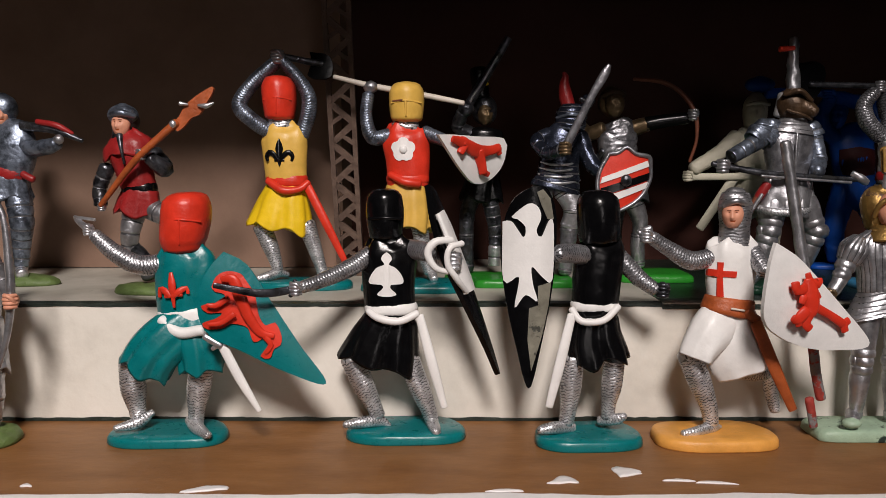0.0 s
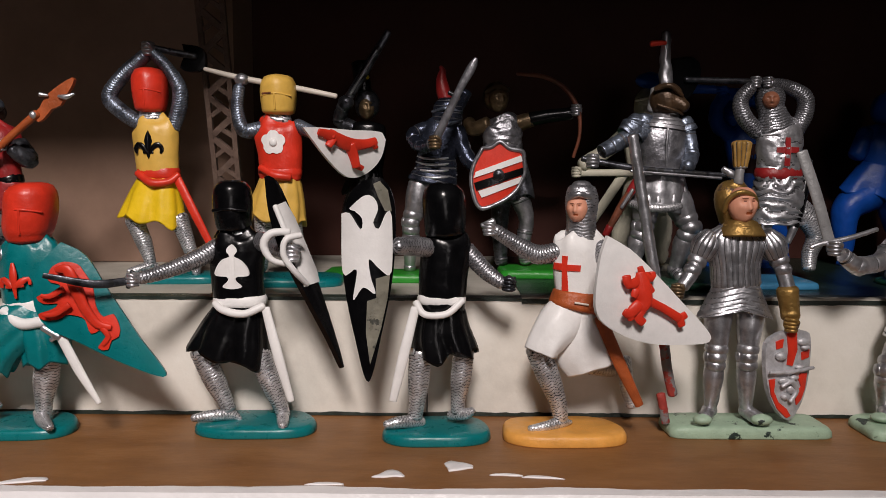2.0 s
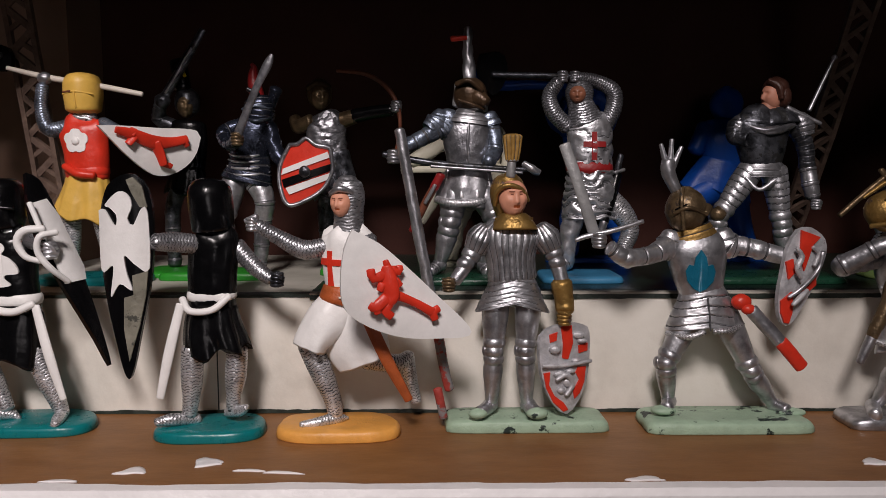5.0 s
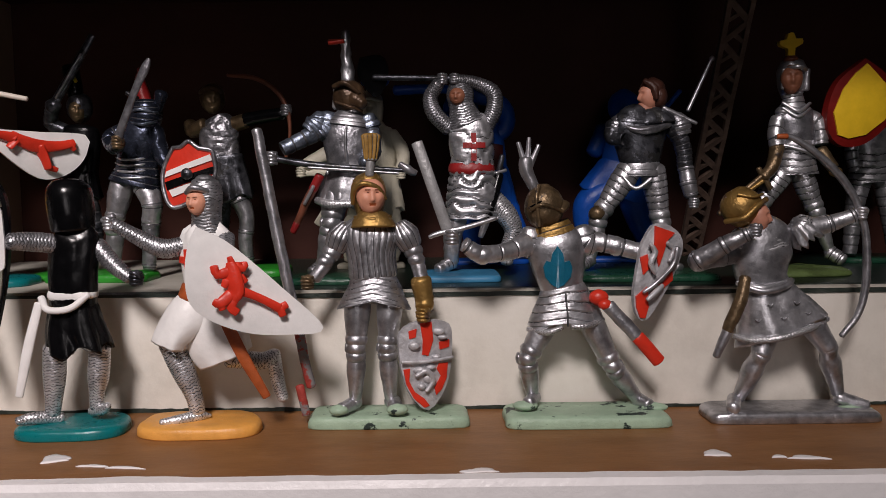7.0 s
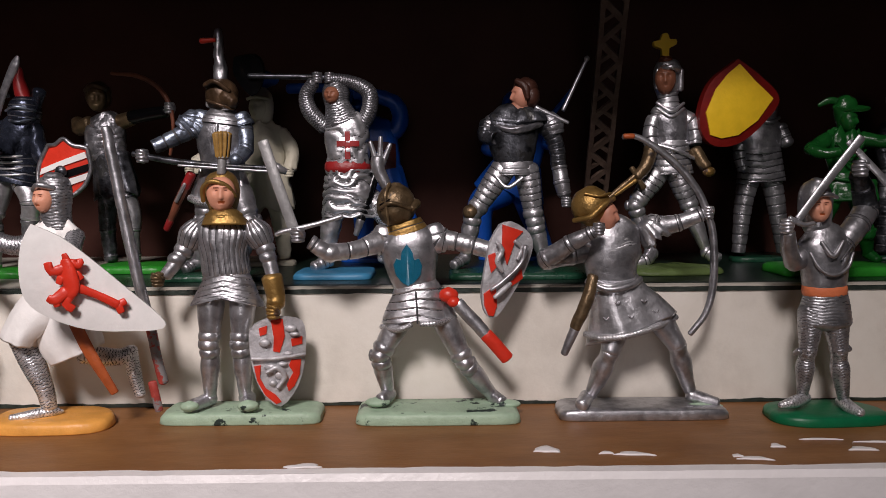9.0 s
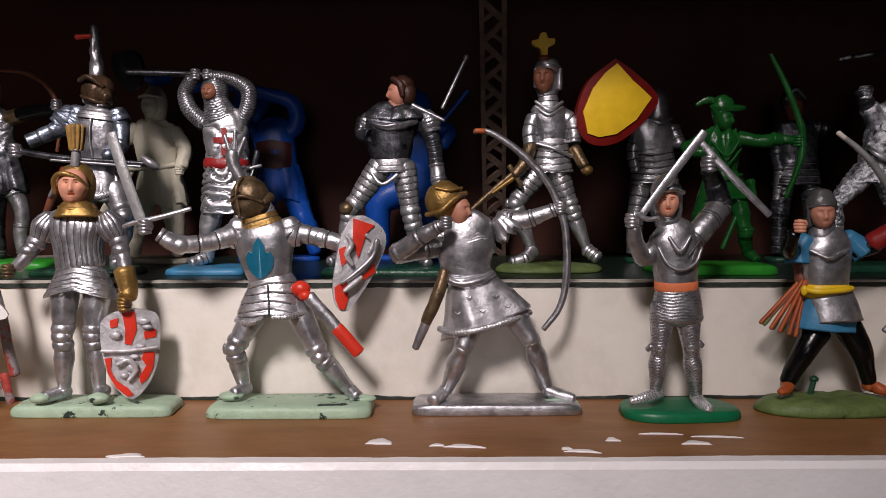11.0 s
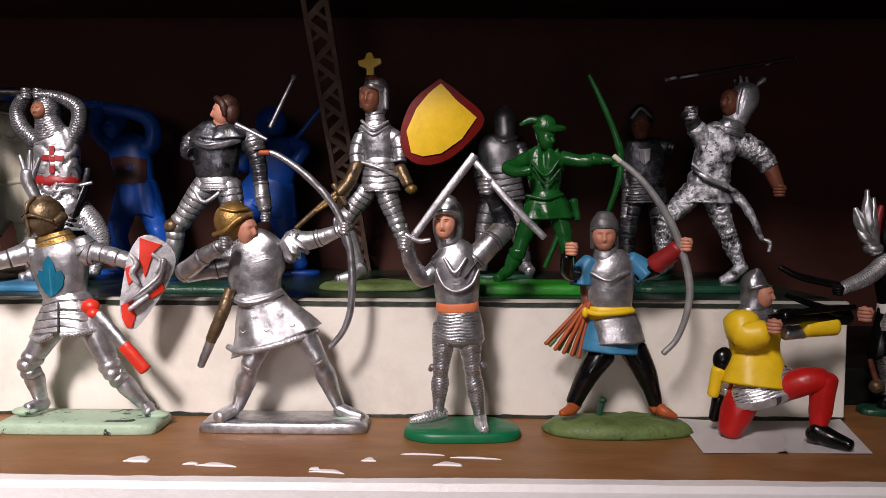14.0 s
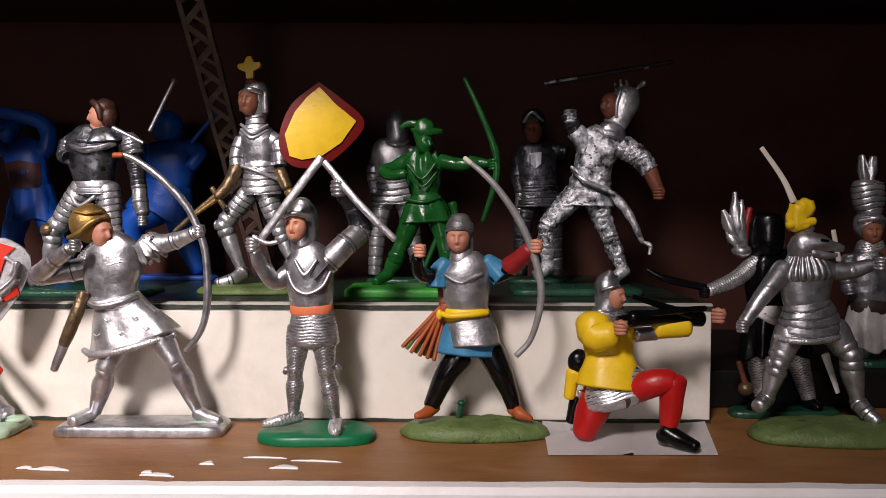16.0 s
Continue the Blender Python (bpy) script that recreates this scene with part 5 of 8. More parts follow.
k.plate("pale_silver", [(14.9, -5, 46.9), (17.9, -5, 47.5), (22.2, -4, 44.6), (23.1, -3, 41.1), (21.2, -3, 35.8), (18.1, -4, 30.3), (13.9, -5, 24.9), (11.6, -6, 25.6), (10.5, -6, 30), (11.4, -6, 36.6), (12.9, -6, 43.1)], 1.2, 1.0)
k.emblem("red", [(10.9, 30.6), (13.6, 32.7), (13.9, 27.8), (13.1, 25.3), (11.9, 25.5), (11, 27.8)])
k.emblem("red", [(12, 39.6), (13.6, 40.3), (14.1, 37.2), (12.6, 35.6)])
k.emblem("red", [(15.4, 46.9), (20.2, 45.2), (18.3, 43.4), (17.3, 40.3), (16.3, 37.4), (15.2, 41.6)])
k.emblem("red", [(17.3, 32.1), (20.5, 33.9), (20, 36.1), (17.9, 33.7), (16.5, 32.9)])
k.limb("pale_silver", [(13.8, -6.8, 42.9, 0.4), (15.1, -6.6, 41, 0.7), (14, -7, 38.5, 0.7), (15.2, -6.4, 36, 0.5)])
k.limb("pale_silver", [(18.3, -5, 42.9, 0.5), (20, -4.4, 41.3, 0.5), (18.9, -4.8, 38.7, 0.5)])
k.limb("pale_silver", [(13.3, -7, 29.9, 0.5), (14.9, -6.4, 31.1, 0.7), (17.2, -5.4, 33, 0.5)])
k.limb("dull_silver", [(12.5, -6.6, 31.6, 0.4), (15.7, -6.4, 33.9, 0.5), (19.7, -5, 37.7, 0.5), (20.8, -4.6, 41.6, 0.8)])
k.ball("red", 2.6, -4, 30.1, 2.3, 1.7, 1.9)
k.ball("red", 3.8, -5, 28.6, 1.6, 1.3, 1.3)
k.limb("dull_silver", [(4.6, -5, 28.3, 1.6), (11.9, -6, 20.4, 1.5)], flat=0.6)
k.limb("red", [(11.4, -6, 21, 1.6), (16.4, -6, 15.2, 1.6)], flat=0.6)
k.done("toy_knight", 0.1548, 0.1815, 0.0000, "silver toy swordsman with bronze helmet, turquoise badge and red scabbard", "toy figurine", "front row of toy figures")

k = Figure()
k.stand("dull_silver", 0, 0, 20.5, 6, 2.6, "rect")
k.leg("dull_silver", (-4.9, 0, 24.6), (-8.1, -3, 16), (-12, 0, 4.8), 3.4, "hose")
k.leg("dull_silver", (1.8, 0, 27.4), (8.3, -2, 17.4), (12.6, 1, 5.6), 3.4, "hose")
k.body("silver", [(-6.2, 0, 33.1, 5.3, 3.5), (-4.7, 0, 27.9, 7.9, 4.3), (-2.2, 0, 21.4, 11.4, 5.2)], "skirt:5,0.5")
k.limb("mail", [(-13.8, -1.5, 20.2, 0.8), (-10.5, -4.2, 19.7, 0.9), (-4.5, -6, 20.7, 0.9), (2.6, -4.6, 22.5, 0.9), (8.1, -1.5, 24.2, 0.8)], "mail")
k.body("dull_silver", [(-6.2, 0, 32, 5.4, 3.7), (-7.2, 0, 35.2, 6.1, 3.9), (-7.4, 0, 38.9, 6.7, 4.2), (-6.1, 0, 43, 6.7, 3.9), (-3.7, 0, 46.7, 3.8, 2.6)])
k.body("mail", [(-6.4, 0, 41.2, 5.6, 4.3), (-7, 0, 44, 4.9, 3.7), (-8, 0, 46.2, 3.4, 2.7)], "mail")
k.body("silver", [(0.6, -0.4, 46.4, 2.4, 2.6), (2.4, -0.4, 44.6, 3.2, 3.2), (3.6, -0.6, 43, 3.3, 3.2)], "fold:9,0.5")
k.limb("silver", [(-12.2, -2, 33.1, 0.7), (-8.8, -4.4, 32.1, 0.8), (-2.6, -3, 33.2, 0.7)])
k.limb("dull_silver", [(-13.6, -2, 33.2, 0.7), (-9, -4.6, 31.4, 0.8), (-3.4, -4.2, 32.4, 0.8), (-0.8, -2, 33.6, 0.7)])
k.ball("dull_silver", -8.4, -4.6, 31.6, 1.2, 0.7, 1.1)
k.limb("silver", [(-13.1, 0, 4.3, 1.7), (-15.2, -5, 3.7, 1.6)])
k.limb("dull_silver", [(12.6, 1, 4.5, 1.6), (16.1, 0, 3.4, 1.6), (18.8, -1, 3, 1.1)])
k.ball("mint_green", 14.7, -1, 2.1, 5.5, 1.9, 0.7)
k.body("mail", [(-10.9, 1, 43.8, 3.2, 2.7), (-12.8, 0, 41, 3.5, 2.7)], "mail")
k.limb("dull_silver", [(-8.6, 1, 41.7, 3.2), (-17, 0, 39.5, 2.7), (-24, -3, 38.3, 2.3)])
k.limb("dull_silver", [(-24, -3, 38.3, 2.3), (-18, -6, 42.6, 2), (-13.5, -8, 45.2, 1.5)])
k.fist("dull_silver", -12.2, -8, 46, 1.9)
k.body("mail", [(1.4, 0, 46.6, 2.7, 3), (2.5, 0, 46.1, 3, 3)], "mail")
k.limb("silver", [(1.1, 0, 46.1, 2.5), (6.8, -0.5, 46.4, 2.2), (11.5, -1.5, 48, 1.7), (13.9, -2, 49, 1.5)])
k.fist("silver", 14.9, -2.3, 49.4, 1.9)
k.limb("dull_silver", [(-5.4, -2.5, 67.2, 0.6), (-1.7, -2.5, 67, 0.7), (5.2, -2.5, 62.4, 0.9), (11.6, -2.5, 55.6, 0.9), (14.8, -2.5, 49.1, 0.9), (16.4, -2.5, 42.5, 0.9), (16.5, -2.5, 31.9, 0.9), (14.9, -2.5, 25.3, 0.8), (11.3, -2.5, 20.3, 0.7)])
k.limb("rust", [(-5.2, -2.8, 67.3, 0.65), (-3.2, -2.8, 67.3, 0.68)])
k.face(-8.8, -1.6, 48.4, 2.5, 2.5, 3.6, 58, "flesh")
k.ball("gold", -12.4, -0.2, 51, 4.8, 4.4, 4.7)
k.limb("gold", [(-16.8, -2, 47.6, 0.6), (-13.4, -4.6, 48.6, 0.7), (-10.4, -4.4, 51.2, 0.7), (-7.4, -2.4, 52.8, 0.6)])
k.limb("gold", [(-14.6, -3.6, 54, 0.35), (-11.4, -4.4, 53.4, 0.35), (-8.4, -2.6, 54, 0.35)])
k.body("mail", [(-9, 0, 43.4, 4.2, 3.2), (-9.6, 0, 46.2, 3.2, 2.7)], "mail")
k.limb("bronze", [(-12.6, -4, 34.4, 1.3), (-14.1, -5, 28.8, 1.5), (-16.9, -5, 22.4, 1.3)])
k.limb("dull_silver", [(-16.9, -5, 22.4, 1.2), (-19.4, -5, 16.3, 0.9)])
for x, y, z in ((-9.4, -4.4, 24.6), (-3.6, -5.2, 25.2), (2.4, -4.4, 26.2), (-6.8, -5, 28.4), (-0.4, -4.6, 28.8)):
    k.limb("dull_silver", [(x - 0.6, y + 0.25, z, 0.16), (x, y + 0.1, z - 0.5, 0.16), (x + 0.6, y + 0.25, z, 0.16)])
k.done("toy_archer", 0.2041, 0.1805, 0.0000, "silver toy archer with gold helmet drawing a long bow", "toy figurine", "front row of toy figures")

k = Figure()
k.stand("bottle_green", 0, 0, 13.7, 8, 2.3, "oval")
k.leg("dull_silver", (-3.9, 0, 26.2), (-4.8, -1, 16.3), (-5.4, 0, 5.3), 3, "mailed")
k.leg("dull_silver", (1.7, 0, 26.2), (2.6, -1, 16.4), (4.6, 0, 4.1), 3.1, "mailed")
k.limb("mail", [(-4, 1, 4.8, 1.4), (-7.8, -2, 4.7, 1.5), (-11.9, -3, 4, 0.9)], "mail")
k.limb("mail", [(4.7, 1, 3.9, 1.6), (4.8, -3, 3.2, 1.6), (5.5, -6, 2.9, 1.2)], "mail")
k.limb("dull_silver", [(-6.8, -1, 16.7, 0.7), (-7.3, 0, 15.8, 0.7)])
k.limb("dull_silver", [(4.8, 0, 17.3, 0.8), (5.6, 0, 16.6, 0.7)])
k.body("dull_silver", [(-0.7, 0, 30.4, 5, 3.5), (-0.6, 0, 26.9, 5.8, 3.9), (-0.6, 0, 23.2, 6.3, 4.2)], "mail:0.12")
k.body("salmon", [(-0.9, 0, 31.8, 5.1, 3.6), (-0.9, 0, 30.2, 5.1, 3.6)])
k.body("dull_silver", [(-0.9, 0, 31, 4.8, 3.5), (-1.2, 0, 36.5, 5.5, 3.9), (-1.6, 0, 41.4, 5.9, 4), (-2, 0, 44.2, 4.9, 3.1), (-2.6, 0, 46, 2.9, 2.1)])
k.limb("dull_silver", [(-6, -3, 40, 0.35), (-4.2, -4.3, 36.4, 0.4), (-1.2, -4.8, 35, 0.4), (2.2, -4.2, 36.6, 0.4), (4, -3, 40, 0.35)])
k.limb("dull_silver", [(-4, -4, 42.6, 0.4), (-1.6, -4.8, 39.4, 0.7), (1, -4.2, 42.8, 0.4)])
k.limb("groove_dark", [(0.6, -4.4, 38.4, 0.25), (3.6, -3.4, 42, 0.25)])
k.body("dull_silver", [(-2.9, 0, 45.4, 2.9, 2.7), (-3.2, 1, 48.6, 3.6, 3.5), (-3.3, 1, 53.4, 3.6, 3.6), (-3.1, 0.6, 55.4, 2.8, 2.8), (-2.9, 0.4, 56.5, 1.7, 1.7)])
k.face(-4.1, -3, 50.4, 2.6, 2.1, 3.4, -12)
k.limb("dull_silver", [(-6.6, -3.4, 52.7, 0.5), (-4, -5.4, 53.6, 0.6), (-0.8, -4, 52.8, 0.5)])
k.limb("dull_silver", [(-6.1, 0, 39.4, 2.4), (-9.2, -2, 37.7, 2), (-11.3, -4, 40.8, 1.9), (-12.7, -6, 44.9, 1.6)], "rough:0.4")
k.fist("silver", -13.2, -6, 46.5, 2.1)
k.limb("silver", [(-10.9, -7, 48.1, 0.9), (-4.3, -7, 57.1, 1), (2.7, -7, 66.3, 1)], flat=0.4)
k.limb("silver", [(-12.9, -7, 48.3, 0.6), (-9.8, -7, 46.8, 0.6), (-7.4, -7, 47.1, 0.5)])
k.limb("dull_silver", [(2.5, 0, 41.6, 2.9), (6.5, 1, 45.7, 2.8), (10.5, 4, 49.7, 2.8)])
k.limb("dark_steel", [(10.5, 4, 49.7, 2.8), (9, 3, 54.8, 2.4), (6.4, 1, 58.2, 1.8)])
k.fist("dull_silver", 5.8, -1, 59.5, 2.5)
k.limb("silver", [(2.5, -2, 65.6, 0.8), (10.6, -4, 56.1, 0.9), (19.1, -4, 47.6, 0.8)], flat=0.4)
k.done("toy_knight", 0.2471, 0.1757, 0.0000, "grey toy knight with orange belt and two crossed swords overhead", "toy figurine", "front row of toy figures")

k = Figure()
k.stand("moss_green", 0, 0, 18.6, 7, 3.6, "rough")
k.limb("black", [(-4.5, 0, 19.4, 3.3), (-7.9, -1, 14.7, 2.7), (-10.1, 0, 9.8, 2.2), (-11.2, 0, 7.3, 1.9)])
k.limb("rust", [(-10.7, 1, 6.7, 1.7), (-12.3, -2, 6, 1.4), (-14.7, -4, 5.7, 0.8)])
k.limb("black", [(3.1, 0, 20.2, 3.3), (5.5, -1, 15.5, 2.7), (7.6, 0, 10.4, 2.1), (8.5, 0, 7.4, 1.7)])
k.limb("rust", [(8.5, 1, 6.3, 1.5), (9.9, -2, 5.9, 1.4), (12.6, -3, 4.8, 0.7)])
k.body("sky_blue", [(-2.4, 0, 28.1, 5.5, 3.7), (-2.3, 0, 24.3, 7.1, 4.2), (-2.6, 0, 20, 8.3, 4.7)], "skirt:4,0.35")
k.body("dull_silver", [(-2.2, -0.3, 28.4, 5.5, 3.8), (-1.8, -0.4, 25, 6.6, 4.4), (-1.6, -0.5, 22.2, 7, 4.9)], "skirt:3,0.4")
k.body("yellow", [(-2.8, 0, 30.3, 5.6, 3.8), (-2.8, 0, 28.4, 5.6, 3.8)])
k.limb("yellow", [(-8.8, -3, 29.9, 0.7), (-6.4, -4.6, 29.6, 0.7), (-1.1, -4.6, 30, 0.7), (1.9, -3, 30.2, 0.7)])
k.ball("yellow", -9.3, -3, 29.7, 0.8, 0.8, 1.3)
k.body("dull_silver", [(-2.8, 0, 29.5, 4.9, 3.4), (-2.9, 0, 35.5, 5.7, 3.8), (-3, 0, 40.6, 5.8, 3.7), (-3.6, 0, 42.8, 4.3, 2.6)])
k.limb("dull_silver", [(-8.2, -3, 39.2, 0.4), (-4.2, -5, 37.5, 0.4), (0.6, -3.5, 39.5, 0.4)])
k.body("sky_blue", [(-7.8, 0, 42, 1.8, 2.2), (-9.4, 0, 39.4, 2.4, 2.5), (-9.8, -0.4, 35.8, 2.7, 2.8)], "skirt:4,0.25")
k.body("sky_blue", [(1.8, 0, 42.6, 1.8, 2.2), (3.8, 0, 40.6, 2.5, 2.5), (6, -0.6, 38.4, 2.8, 2.9)], "skirt:4,0.25")
k.body("dull_silver", [(-3.8, 0, 42.4, 3.5, 2.6), (-4.1, 0, 44.5, 2.7, 2.3)])
k.limb("black", [(-9.6, 1, 38.5, 2.1), (-13.6, -4, 39.5, 1.8), (-14.5, -8, 43.5, 1.5)])
k.fist("skin", -13.7, -9, 45.2, 1.9)
k.limb("black", [(4.1, 0, 38.7, 2.1), (7.6, -2, 40.3, 1.9)])
k.limb("deep_red", [(7.3, -2, 41.1, 2.4), (10.7, -4, 44, 2.1), (11.7, -5, 45.4, 2)])
k.fist("skin", 13.1, -6, 46.2, 2)
k.limb("grey", [(-3.4, -5, 66.3, 0.5), (0.5, -5.5, 63.2, 0.7), (4.6, -6, 58.8, 0.8), (9.3, -6, 51.8, 0.9), (12.3, -6, 44.9, 0.9), (14.3, -6, 36.9, 0.9), (13.8, -6, 30.2, 0.8), (11.9, -5, 23.9, 0.7), (8.9, -5, 20.5, 0.7)])
k.limb("ivory", [(-3.5, -5, 66.5, 0.6), (-2.1, -5.2, 65.3, 0.6)])
k.limb("rust", [(-8.4, 1, 31.8, 0.5), (-18.2, 0, 21.6, 0.5)])
k.limb("rust", [(-8.3, 0, 31.7, 0.5), (-16.1, -1, 20.4, 0.5)])
k.limb("rust", [(-8.2, -1, 31.8, 0.5), (-14, -1, 19.6, 0.5)])
k.limb("rust", [(-7.9, -1, 31.8, 0.5), (-12.2, -2, 19.2, 0.5)])
k.limb("rust", [(-7.5, 0, 31.7, 0.5), (-10.6, -2, 18.7, 0.5)])
k.limb("brown", [(-8.5, 2, 35.9, 1.4), (-7.8, 1, 29.7, 1.5)])
for x, z in ((-17.2, 21.2), (-15, 20.2), (-13, 19.6), (-11.4, 19)):
    k.limb("brown", [(-8, 0.6, 31.6, 0.4), (x, 0.4, z, 0.4)])
    k.limb("moss_green", [(x + (-8 - x) * 0.14, 0.3, z + (31.6 - z) * 0.14, 0.5), (x, 0.3, z, 0.55)])
k.face(-4.9, -1.8, 47.5, 2.8, 2.4, 3.4, -8, "flesh")
k.body("dark_grey", [(-4.5, 0, 49, 3.4, 3.2), (-4.5, 0, 51, 3.3, 3.1), (-4.4, 0, 52.8, 2.2, 2.1)])
k.limb("dark_grey", [(-7.8, -1.6, 49.4, 0.4), (-5, -3.8, 50, 0.4), (-1.6, -1.6, 49.4, 0.4)])
k.limb("dark_grey", [(-7.4, -0.6, 49.4, 0.7), (-7.2, -0.2, 45, 0.7)])
k.limb("dark_grey", [(-1.9, -0.6, 49.5, 0.7), (-1.8, -0.2, 45.1, 0.7)])
k.limb("dark_green", [(-4.7, 2, 3.7, 0.7), (-3.9, 2, 7.1, 0.7)])
k.ball("dark_green", -3.9, 2, 7.4, 1.1, 1.1, 0.8)
k.done("toy_archer", 0.2858, 0.1784, 0.0000, "toy archer in blue tunic with yellow belt and arrows", "toy figurine", "front row of toy figures")

k = Figure()
k.limb("hose_red", [(2.7, 0, 11.4, 4.3), (-0.2, -1, 5.6, 3.7), (-1.5, -1, 1.6, 2.7)])
k.limb("hose_red", [(8.4, -3.4, 12, 3), (13.4, -5.6, 14.6, 3.2), (17.2, -6.2, 15.2, 2.8)])
k.limb("hose_red", [(17.7, -6, 15.3, 3.1), (17.5, -6, 11, 2.7), (17.4, -5.6, 7.6, 2.5), (16.8, -6, 4.3, 1.8)])
k.limb("black", [(16.1, -6, 3.5, 2.2), (19, -8, 2.1, 2), (21.6, -11, 1.5, 1.4)])
k.ball("black", 16.6, -6, 2.5, 2.5, 2.1, 2.1)
k.limb("black", [(-2.9, 3, 8.6, 1.5), (-4, 3, 3.4, 1.2)])
k.body("mail", [(5.2, -1, 15.6, 6.4, 4.2), (6, -1.4, 13, 8.2, 5), (6.8, -1.8, 10.4, 9, 5.5)], "mail:0.25")
k.body("yellow", [(4.3, 0, 20.8, 5.2, 3.6), (4.4, -0.6, 17, 6.6, 4.7), (4, -1.2, 12.6, 7.4, 6.1)], "skirt:3,0.25")
k.body("yellow", [(4.6, 0, 18.1, 5.6, 3.9), (4.2, 0, 21.9, 5.7, 3.7), (4, 0, 26.2, 6.3, 3.7), (4.3, 0, 28.8, 4.8, 2.9)], "fold:4,0.2")
k.ball("black", -2.5, 1, 18.1, 2.7, 1.9, 3.1)
k.limb("yellow", [(-3.8, 1, 15.8, 1.7), (-4.6, 2, 9.7, 1.4)])
k.limb("silver", [(-2.4, 0, 11.3, 0.7), (-2.1, 0, 8.9, 0.4)])
k.body("gun_grey", [(4.1, 0, 27.5, 5.6, 3.5), (4.3, 0, 29.9, 4.5, 2.8), (4.5, 0, 31.5, 3.2, 2.4)], "mail")
k.limb("yellow", [(0.1, -2, 27.8, 4.1), (0.2, -4, 25.2, 3.7), (3.6, -6, 25.8, 3)])
k.fist("flesh", 5.2, -8, 27.8, 2.1)
k.limb("dull_silver", [(10.4, -2, 25.2, 1.7), (14.8, -1, 25.3, 1.6)])
k.limb("yellow", [(15.4, -1, 26.4, 2.4), (22.1, -1, 26.8, 2.3)])
k.limb("black", [(7.9, -6, 29.5, 2), (16.8, -2, 29.2, 1.7), (25.7, 0, 28.7, 1.9)])
k.fist("flesh", 30.2, 1, 29.4, 2.2)
k.limb("black", [(4.6, -7, 29.6, 0.6), (15.4, -5, 30.9, 0.8), (25.7, -3, 31.5, 0.7)])
k.limb("black", [(8.2, -6, 34.6, 0.5), (15.8, -4, 32.1, 0.8), (22.9, -3, 29.9, 0.9)], flat=0.5)
k.body("gun_grey", [(4.2, 0, 30.4, 3.2, 2.7), (3.9, 0.6, 33.6, 2.9, 2.9), (3.9, 0.5, 36.6, 3, 2.9), (4.2, 0.2, 38.6, 1.9, 1.9), (4.5, 0, 39.8, 0.7, 0.7)])
k.limb("gun_grey", [(2, -2.2, 35.6, 0.4), (4.8, -3, 36.4, 0.45), (7, -1.4, 35.8, 0.4)])
k.face(5.5, -1.2, 33.8, 2.2, 2.2, 3, 48, "flesh")
k.done("toy_crossbowman", 0.3122, 0.1745, 0.0004, "kneeling toy crossbowman in yellow tunic and red hose on white paper", "toy figurine", "front row of toy figures")

k = Figure()
k.stand("moss_green", 0, -4.5, 21.5, 9.5, 3.8, "rough")
k.leg("dull_silver", (-9.6, 0, 24.8), (-12.5, -1, 17.4), (-14.9, -1, 9.1), 3.5, "plate")
k.leg("dull_silver", (0.9, 0, 25.6), (4.4, -2, 19.7), (7.1, -1, 7.9), 3.6, "plate")
k.body("dull_silver", [(-5.7, 0, 32.3, 5.3, 3.6), (-5, 0, 28.8, 6.9, 4.4), (-4.6, 0, 23.5, 8.6, 5)], "tasset:2.1,0.35")
k.limb("mail", [(-13.6, -1.5, 24, 0.7), (-11.1, -4.6, 23.5, 0.8), (-6.2, -5.6, 23.4, 0.8), (-0.9, -4.4, 24, 0.8), (3.2, -1.5, 24.8, 0.7)], "mail")
k.limb("dull_silver", [(-14.8, 0, 8.6, 1.8), (-18.3, -4, 7.5, 1.6)])
k.limb("dull_silver", [(7.2, -1, 7.6, 2), (8, -4, 5.8, 1.8), (9.2, -6, 4.3, 1.3)])
k.body("dull_silver", [(-5.8, 0, 32, 5.3, 3.6), (-5.9, 0, 36.9, 6.1, 3.9), (-5.6, 0, 40.8, 6.9, 4), (-6.1, 0, 43.4, 4.4, 2.8)])
k.body("dull_silver", [(-6.6, 0, 43.6, 3.6, 3), (-6.2, 0, 41.4, 5.6, 4), (-5.9, 0, 39, 6.6, 4.5)], "flute:12,0.4")
k.limb("dull_silver", [(-7, 0, 42.4, 2.9), (-7, -0.6, 46.2, 3.5), (-4.6, -2, 46.8, 2.5), (-1.4, -3, 46.2, 1.4), (1.2, -3.4, 45.6, 0.7)], "rough:0.4")
k.limb("dull_silver", [(-5.6, -2.4, 44.6, 1.5), (-2.4, -3.4, 43.8, 0.9), (-0.4, -3.6, 44, 0.5)])
k.limb("black", [(-4.4, -4.4, 47.6, 0.35), (-2.8, -4.4, 47.4, 0.3)])
k.limb("dull_silver", [(-7.4, 0, 48.4, 1.7), (-4.6, 0, 50.6, 0.8)])
k.body("yellow", [(-7.6, 0, 50.8, 2.8, 2.2), (-8.2, 0, 53.2, 2.5, 1.9), (-7.1, 0, 55.7, 3, 1.9), (-7.4, 0, 56.7, 1.6, 1.4)], "rough:0.8")
k.limb("yellow", [(-10.9, -1, 51.1, 1), (-4.8, -1, 52.1, 1)])
k.limb("dull_silver", [(-11.1, 0, 40.4, 2.7), (-16, -2, 35.4, 2.2), (-19.8, -3, 30.8, 1.7)], "plain")
k.ball("dull_silver", -16, -2.2, 35.4, 2.3, 2.1, 2)
k.fist("dull_silver", -22.7, -4, 26.9, 1.9)
k.limb("dull_silver", [(-19.5, -3, 31.1, 1.6), (-22, -4, 28, 1.6)])
